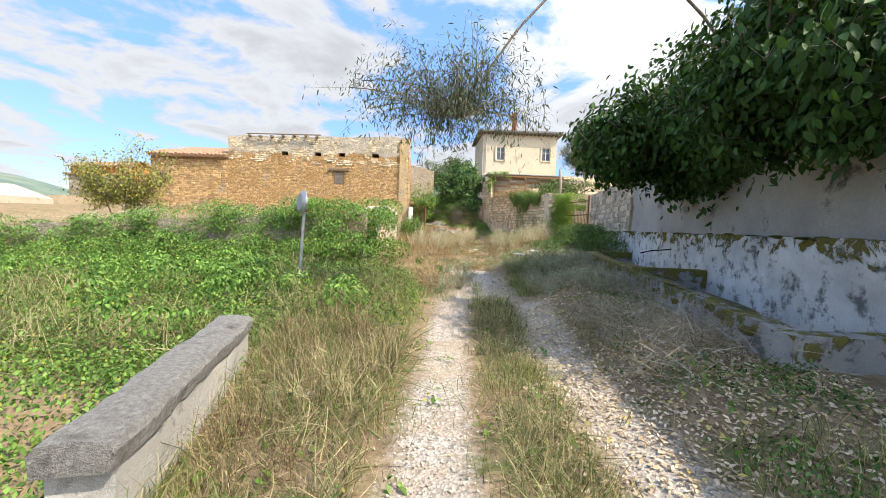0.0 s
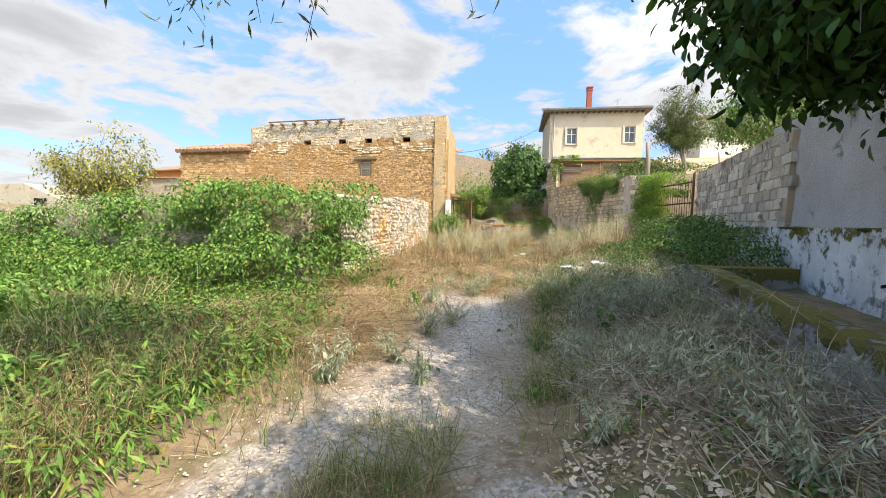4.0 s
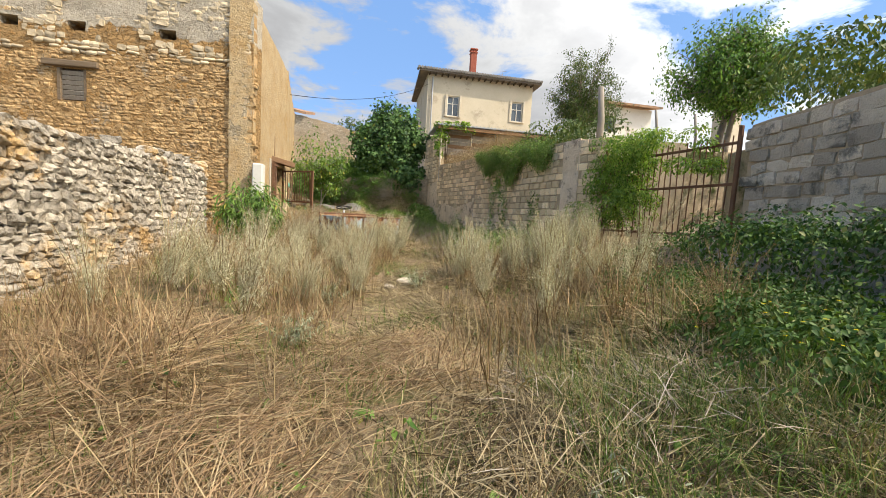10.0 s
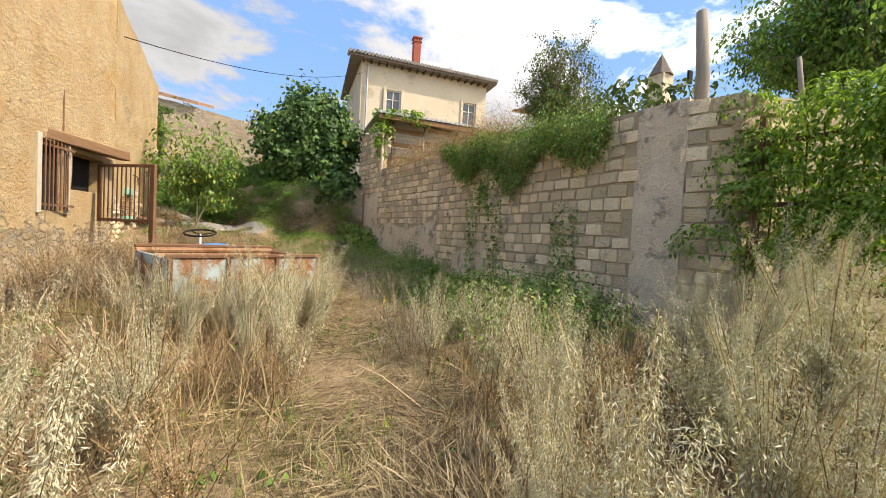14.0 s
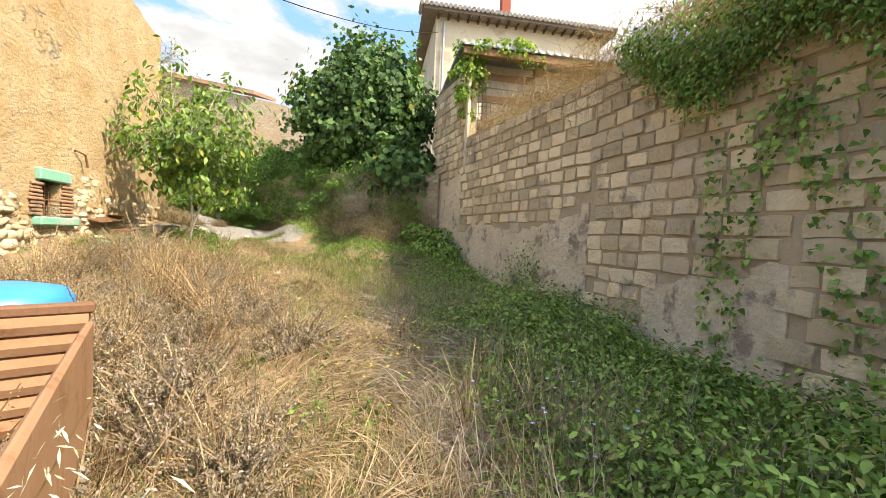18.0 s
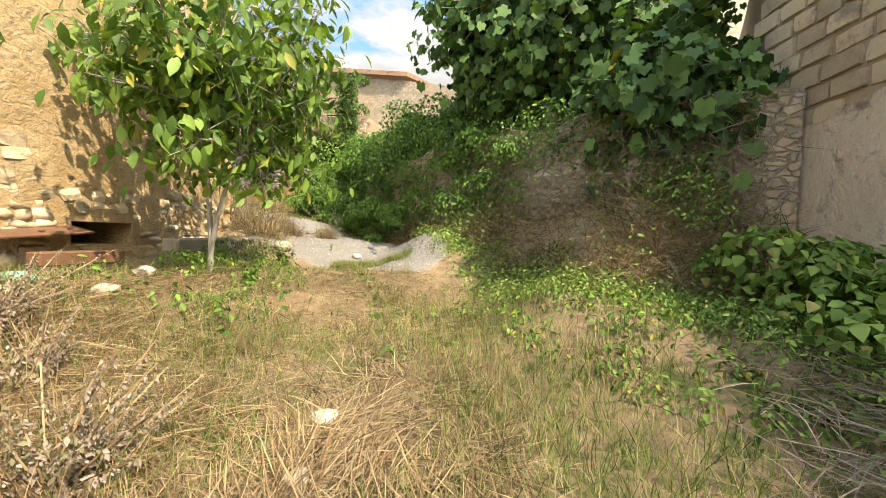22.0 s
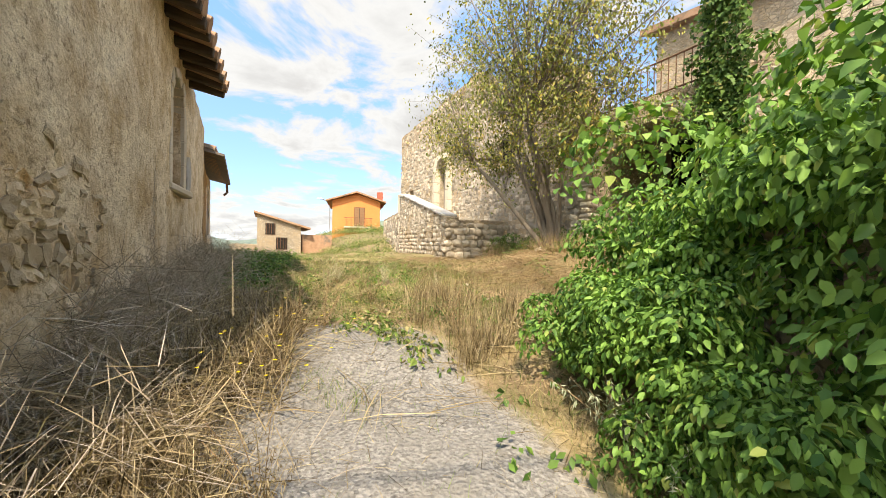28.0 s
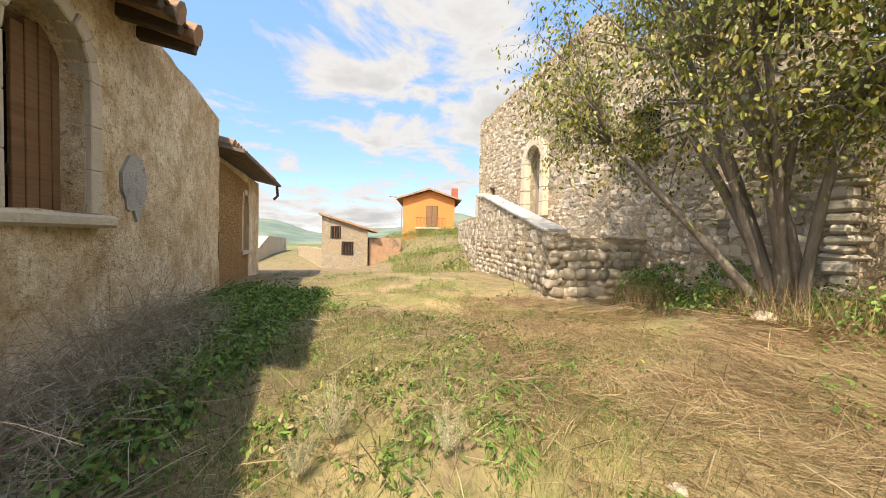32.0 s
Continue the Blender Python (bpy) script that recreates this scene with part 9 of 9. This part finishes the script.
def flowers(name, label, mat, spots, n, r, h, size):
    P = []
    for x, y in spots:
        q = np.column_stack([x + rng.normal(0, r, n), y + rng.normal(0, r, n)])
        P.append(np.column_stack([q, ground_z(q[:, 0], q[:, 1]) + h * rng.uniform(0.6, 1.2, n)]))
    P = np.concatenate(P)
    P = np.repeat(P, 5, 0)
    a = np.tile(np.arange(5) * 1.257, len(P) // 5)
    stuff(name, spread("oval", P, np.full(len(P), size), a, np.full(len(P), 0.25), np.zeros(len(P))), mat, label, "flowers")


flowers("yellow_flowers", "small yellow flowers among the weeds", "petal_yellow", [(2.9, 24.5), (2.7, 25.1), (3.2, 12.2), (2.2, 27.9), (1.75, 29.9), (1.2, 31.2), (-0.6, 4.6), (3.9, 15.5), (-5.6, 36.9), (-5.0, 36.6), (2.4, 28.6)], 16, 0.2, 0.36, 0.015)
flowers("blue_flowers", "pale blue chicory flowers", "petal_blue", [(1.6, 29.2), (1.9, 28.4), (2.95, 25.2), (3.2, 26.9), (0.9, 13.2), (0.9, 26.5), (3.1, 24.2)], 13, 0.25, 0.38, 0.015)

# ---- single stones and blocks of the walls ----


def stone_shape(seed, soft=0.3, rough=0.16, cuts=1):
    """A rough stone about one unit wide, deep and high."""
    bm = bmesh.new()
    bmesh.ops.create_cube(bm, size=1.0)
    bmesh.ops.subdivide_edges(bm, edges=bm.edges[:], cuts=cuts, use_grid_fill=True)
    for v in bm.verts:
        d = v.co.normalized() * 0.62
        w = noise.noise_vector(v.co * 4.5 + Vector((0, seed * 3.1, 0))) * rough * 0.45
        v.co = v.co.lerp(d, soft) + noise.noise_vector(v.co * 1.7 + Vector((seed * 5.3, 0, 0))) * rough + w
    bm.normal_update()
    for f in bm.faces:
        f.smooth = soft > 0.2
    me = bpy.data.meshes.new("stone")
    bm.to_mesh(me)
    bm.free()
    return me


STONES = [stone_shape(k, 0.42, 0.2, 2) for k in range(12)]


def lay(parent, name, meshes, mat, origin, along, out, courses, top, bottom, keep=None, limit=300, depth=0.2, joint=0.016, jit=0.02, proud=0.03, tilt=0.0):
    """Lays stones on a wall's face course by course. courses(z): height and lengths' range. Past the limit they are joined into one part."""
    mats = []
    for me in meshes:
        c = me.copy()
        c.materials.clear()
        c.materials.append(M[mat])
        mats.append(c)
    o, d, w = Vector((*origin, 0)), Vector((*along, 0)), Vector((*out, 0))
    length = d.length
    d.normalize()
    w.normalize()
    rz = math.atan2(d.y, d.x)
    inv = Matrix.Translation(parent.matrix_basis.translation).inverted()
    made, rest_v, rest_f, n0 = 0, [], [], 0
    z, row = bottom, 0
    while z < top(0) + 3:
        h, l0, l1 = courses(z)
        u = -rng.uniform(0, l0) if row % 2 else 0.0
        row += 1
        while u < length:
            ln = rng.uniform(l0, l1)
            uc = u + ln / 2
            if 0 <= uc <= length and z + h * 0.6 < top(uc) and (keep is None or keep(uc, z + h / 2)):
                hh = h * rng.uniform(0.9, 1.12 if jit > 0.01 else 1.0)
                p = o + d * uc + w * (rng.uniform(-jit, jit) - depth / 2 + proud)
                p.z = z + h / 2 + rng.uniform(-jit, jit) * 0.5
                mat4 = Matrix.LocRotScale(p, Euler((rng.normal(0, jit), rng.normal(0, jit * 2 + tilt), rz + rng.normal(0, jit))), (ln - joint, depth, hh - joint))
                me = mats[rng.integers(len(mats))]
                if made < limit:
                    ob = new(name, me)
                    ob.parent = parent
                    ob.matrix_parent_inverse = inv
                    ob.matrix_basis = mat4
                    made += 1
                else:
                    for f in me.polygons:
                        rest_f.append([i + n0 for i in f.vertices])
                    rest_v += [mat4 @ v.co for v in me.vertices]
                    n0 += len(me.vertices)
            u += ln
        z += h
    if rest_v:
        me = bpy.data.meshes.new(name + "_rest")
        me.from_pydata([tuple(v) for v in rest_v], [], rest_f)
        me.materials.append(M[mat])
        ob = new("masonry", me)
        ob.parent = parent
        ob.matrix_parent_inverse = inv
        ob["kind"] = "stuff"


gd = Vector(GW1) - Vector(GW0)
lay(GARDEN, "stone", STONES, "stone_wall", (GW0[0], GW0[1] + 1.0), (gd.x, gd.y - 1.0), (1, 0.04), lambda z: (rng.uniform(0.075, 0.145), 0.07, 0.22), lambda u: gw_top(u + 1.0) + 0.03, 0.12, None, 300, 0.26, 0.0, 0.02, 0.004, 0.18)


def mud_edge(u):
    return 0.5 * noise.noise(Vector((u * 0.8, 5.5, 0))) + 0.22 * noise.noise(Vector((u * 2.9, 1.5, 0))) + 0.1 * noise.noise(Vector((u * 7.7, 3.5, 0)))


CUBES = [stone_shape(100 + k, 0.17, 0.08) for k in range(7)]
for b in CUBES:
    for v in b.vertices:
        v.co = v.co * 0.97
for k, (a, b) in enumerate(zip(WB, WB[1:])):
    d = Vector(b) - Vector(a)
    out = Vector((-d.y, d.x))
    mud = {0: None, 1: lambda u, z: not (u < 0.75), 2: lambda u, z: z > 1.75 - 0.25 * u or u > 1.4, 3: lambda u, z: z > 2.02 + mud_edge(u), 4: lambda u, z: z > 3.1 + mud_edge(u)}[k]
    lay(BLOCKS, "block", CUBES, "block", a, d, out, lambda z: (0.195, 0.24, 0.37), (lambda u, k=k: wb_top(k, u) + 0.02), 0.36, mud, 200, 0.16, 0.026, 0.014)
    if k:
        bm = wall_mesh(a, b, 0.028, 0.0, (lambda u, k=k: {1: 3.72 if u < 0.72 else 0.55, 2: (1.7 - 0.25 * u if u < 1.5 else 0.9) + 0.12 * noise.noise(Vector((u * 3, 1, 0))), 3: 1.95 + mud_edge(u), 4: 3.05 + mud_edge(u)}[k]), (), 0.14, 0.012, 130 + k)
        part("render_patch", bm, "render_mud", BLOCKS)
d = Vector((6.47, 22.45)) - Vector((8.6, 22.2))
lay(BLOCKS, "block", CUBES, "block", (8.6, 22.2), d, (-d.y, d.x), lambda z: (0.235, 0.36, 0.44), lambda u: 3.68, 0.6, lambda u, z: u > 1.4, 60, 0.16, 0.022, 0.008)
d = Vector((7.27, 19.25)) - Vector((xr(12.9) + 0.12, 12.9))
lay(UPPER, "block", CUBES, "block_grey", (xr(12.9) + 0.12, 12.9), d, (-d.y, d.x), lambda z: (0.2, 0.3, 0.44), lambda u: 3.36, 1.3, None, 200, 0.16, 0.014, 0.016, 0.02, 0.02)

# moss on the ledges
mv = []
for y0, y1, off, z0, n in ((2.5, 14.5, 0.12, 1.57, 34),):
    yy = rng.uniform(y0, y1, n)
    for y in yy:
        s = rng.uniform(0.06, 0.16)
        mv.append((xr(y) + rng.uniform(-0.02, 0.3), y, z0 + rng.uniform(-0.02, 0.02), s))
for k, (x, y, z, s) in enumerate(mv):
    ob = new("moss_cushion", ROCKS[k % 5].copy())
    ob.data.materials.append(M["moss"])
    ob.matrix_basis = Matrix.LocRotScale((x, y, z), Euler((0, 0, k)), (s * 0.7, s * 1.4, s * 0.28))
    tagged(ob, "dark moss cushion on the concrete ledge", "moss", "moss cushions")
for k in range(24):
    t = rng.random()
    x, y = 3.05 + 1.31 * t + 0.1, 3.55 + 8.15 * t
    ob = new("moss_cushion", ROCKS[k % 5].copy())
    ob.data.materials.append(M["moss"])
    s = rng.uniform(0.05, 0.11)
    drop = rng.random() < 0.45
    ob.matrix_basis = Matrix.LocRotScale((x - (0.11 if drop else 0.0), y, 0.72 + 0.22 * t - (rng.uniform(0.02, 0.2) if drop else 0)), Euler((0, 0, 0.16)), (0.035 if drop else s * 0.6, s * 1.5, s if drop else s * 0.22))
    tagged(ob, "yellow-green moss on the trough rim", "moss", "moss cushions")

# ---- masonry of the barn and the stone house ----
FACE = [stone_shape(200 + k, 0.24, 0.17) for k in range(9)]
BARN, HOUSE, STAIR = bpy.data.objects["stone_barn"], bpy.data.objects["stone_house"], bpy.data.objects["stair_parapet"]
d = Vector(SE) - Vector(STEP)
south_window = d.length - 4.55


def south_keep(u, z):
    fade = 5.35 + 0.5 * noise.noise(Vector((u * 0.9, 7.7, 0))) + 0.25 * noise.noise(Vector((u * 3.1, z * 3, 4)))
    return z < fade and not (abs(u - south_window) < 0.5 and 3.95 < z < 5.05)


lay(BARN, "stone", FACE, "stone_ochre", STEP, d, (-d.y * -1, -d.x), lambda z: (rng.uniform(0.06, 0.115), 0.08, 0.22), lambda u: 6.0, 1.2, south_keep, 300, 0.16, 0.004, 0.012, 0.008, 0.08)
lay(BARN, "stone", FACE, "stone_cream", STEP, d, (d.y, -d.x), lambda z: (rng.uniform(0.09, 0.16), 0.12, 0.3), lambda u: 6.85, 5.2, lambda u, z: not south_keep(u, z) and z > 5.05 and noise.noise(Vector((u * 1.1, z * 1.6, 9.1))) > -0.05 and not (5.7 < z < 6.1 and any(abs(u - d.length + q) < 0.35 for q in (2.2, 4.4, 6.0, 8.2))), 60, 0.16, 0.012, 0.016, 0.015, 0.1)
d2 = Vector(STEP) - Vector(SW)
lay(BARN, "stone", FACE, "stone_ochre", SW, d2, (d2.y, -d2.x), lambda z: (rng.uniform(0.10, 0.17), 0.15, 0.34), lambda u: 5.4, 1.6, None, 0, 0.16, 0.008, 0.016)
ha, hb = Vector((-23.6, 43.75)), Vector((-6.0, 44.35))


def house_top(u):
    return lerp(u, (0, 9.2), (4, 9.5), (8.5, 9.8), (9.0, 8.5), (13.2, 8.1), (13.6, 6.45), (17.6, 6.45))


def house_keep(u, z):
    x = u - 23.6
    if abs(x + 18.3) < 0.92 and 4.5 < z < 7.5:
        return False
    if abs(x + 8.3) < 1.95 and (z < 4.7 or math.hypot(x + 8.3, z - 4.5) < 1.7):
        return False
    return not (9.4 < u < 10.7 and 5.75 < z < 7.0) and not (1.2 < u < 1.95 and 5.3 < z < 6.2)


lay(HOUSE, "stone", FACE, "stone_white", ha, hb - ha, (0.03, -1), lambda z: (rng.uniform(0.10, 0.18), 0.10, 0.28), house_top, 2.5, house_keep, 300, 0.2, 0.0, 0.022, 0.012, 0.14)
sa, sb = Vector((-19.6, 42.35)), Vector((-13.1, 41.65))
lay(STAIR, "stone", FACE, "stone_white", sa, sb - sa, (-0.1, -1), lambda z: (rng.uniform(0.10, 0.17), 0.10, 0.28), lambda u: lerp(u, (0, 5.35), (1.0, 5.25), (6.5, 4.0)), 2.4, None, 300, 0.18, 0.0, 0.018, 0.012, 0.12)
lay(STAIR, "stone", FACE, "stone_white", (-26.5, 43.6), (6.9, -1.25), (-0.18, -1), lambda z: (rng.uniform(0.14, 0.24), 0.18, 0.4), lambda u: 4.7, 2.4, None, 0, 0.18, -0.006, 0.025, 0.03, 0.11)
lay(STAIR, "stone", FACE, "stone_white", (-13.1, 41.65), (0.1, 2.15), (1, -0.05), lambda z: (rng.uniform(0.13, 0.22), 0.16, 0.36), lambda u: 4.0, 2.4, None, 60, 0.18, -0.006, 0.025, 0.03, 0.11)
# bare rubble low on the plastered walls
be, ne, nw = Vector(BEND), Vector(NE), Vector(NW)


def bare_east(u, z):
    return z < 2.2 + 0.55 * math.exp(-((u - 1.9) / 0.8) ** 2) + 0.6 * noise.noise(Vector((u * 1.3, z, 2.2))) and not (0.82 < u < 1.92 and 1.66 < z < 2.62) and not (2.9 < u < 3.8 and z < 2.0)


lay(BARN, "stone", FACE, "stone_cream", be, ne - be, (1, 0.19), lambda z: (rng.uniform(0.07, 0.13), 0.09, 0.26), lambda u: 3.6, 0.9, bare_east, 300, 0.16, -0.006, 0.025, 0.0, 0.12)


def bare_north(u, z):
    edge = 3.0 * math.exp(-u / 4.5) + 1.5
    return z < edge + 0.9 * noise.noise(Vector((u * 1.1, z * 1.3, 6.2))) and noise.noise(Vector((u * 3.1, z * 3.7, 1.2))) > -0.16


lay(BARN, "stone", FACE, "stone_tan", ne, nw - ne, (0, 1), lambda z: (rng.uniform(0.06, 0.12), 0.07, 0.2), lambda u: 4.4, 1.4, bare_north, 300, 0.18, 0.006, 0.02, 0.008, 0.2)
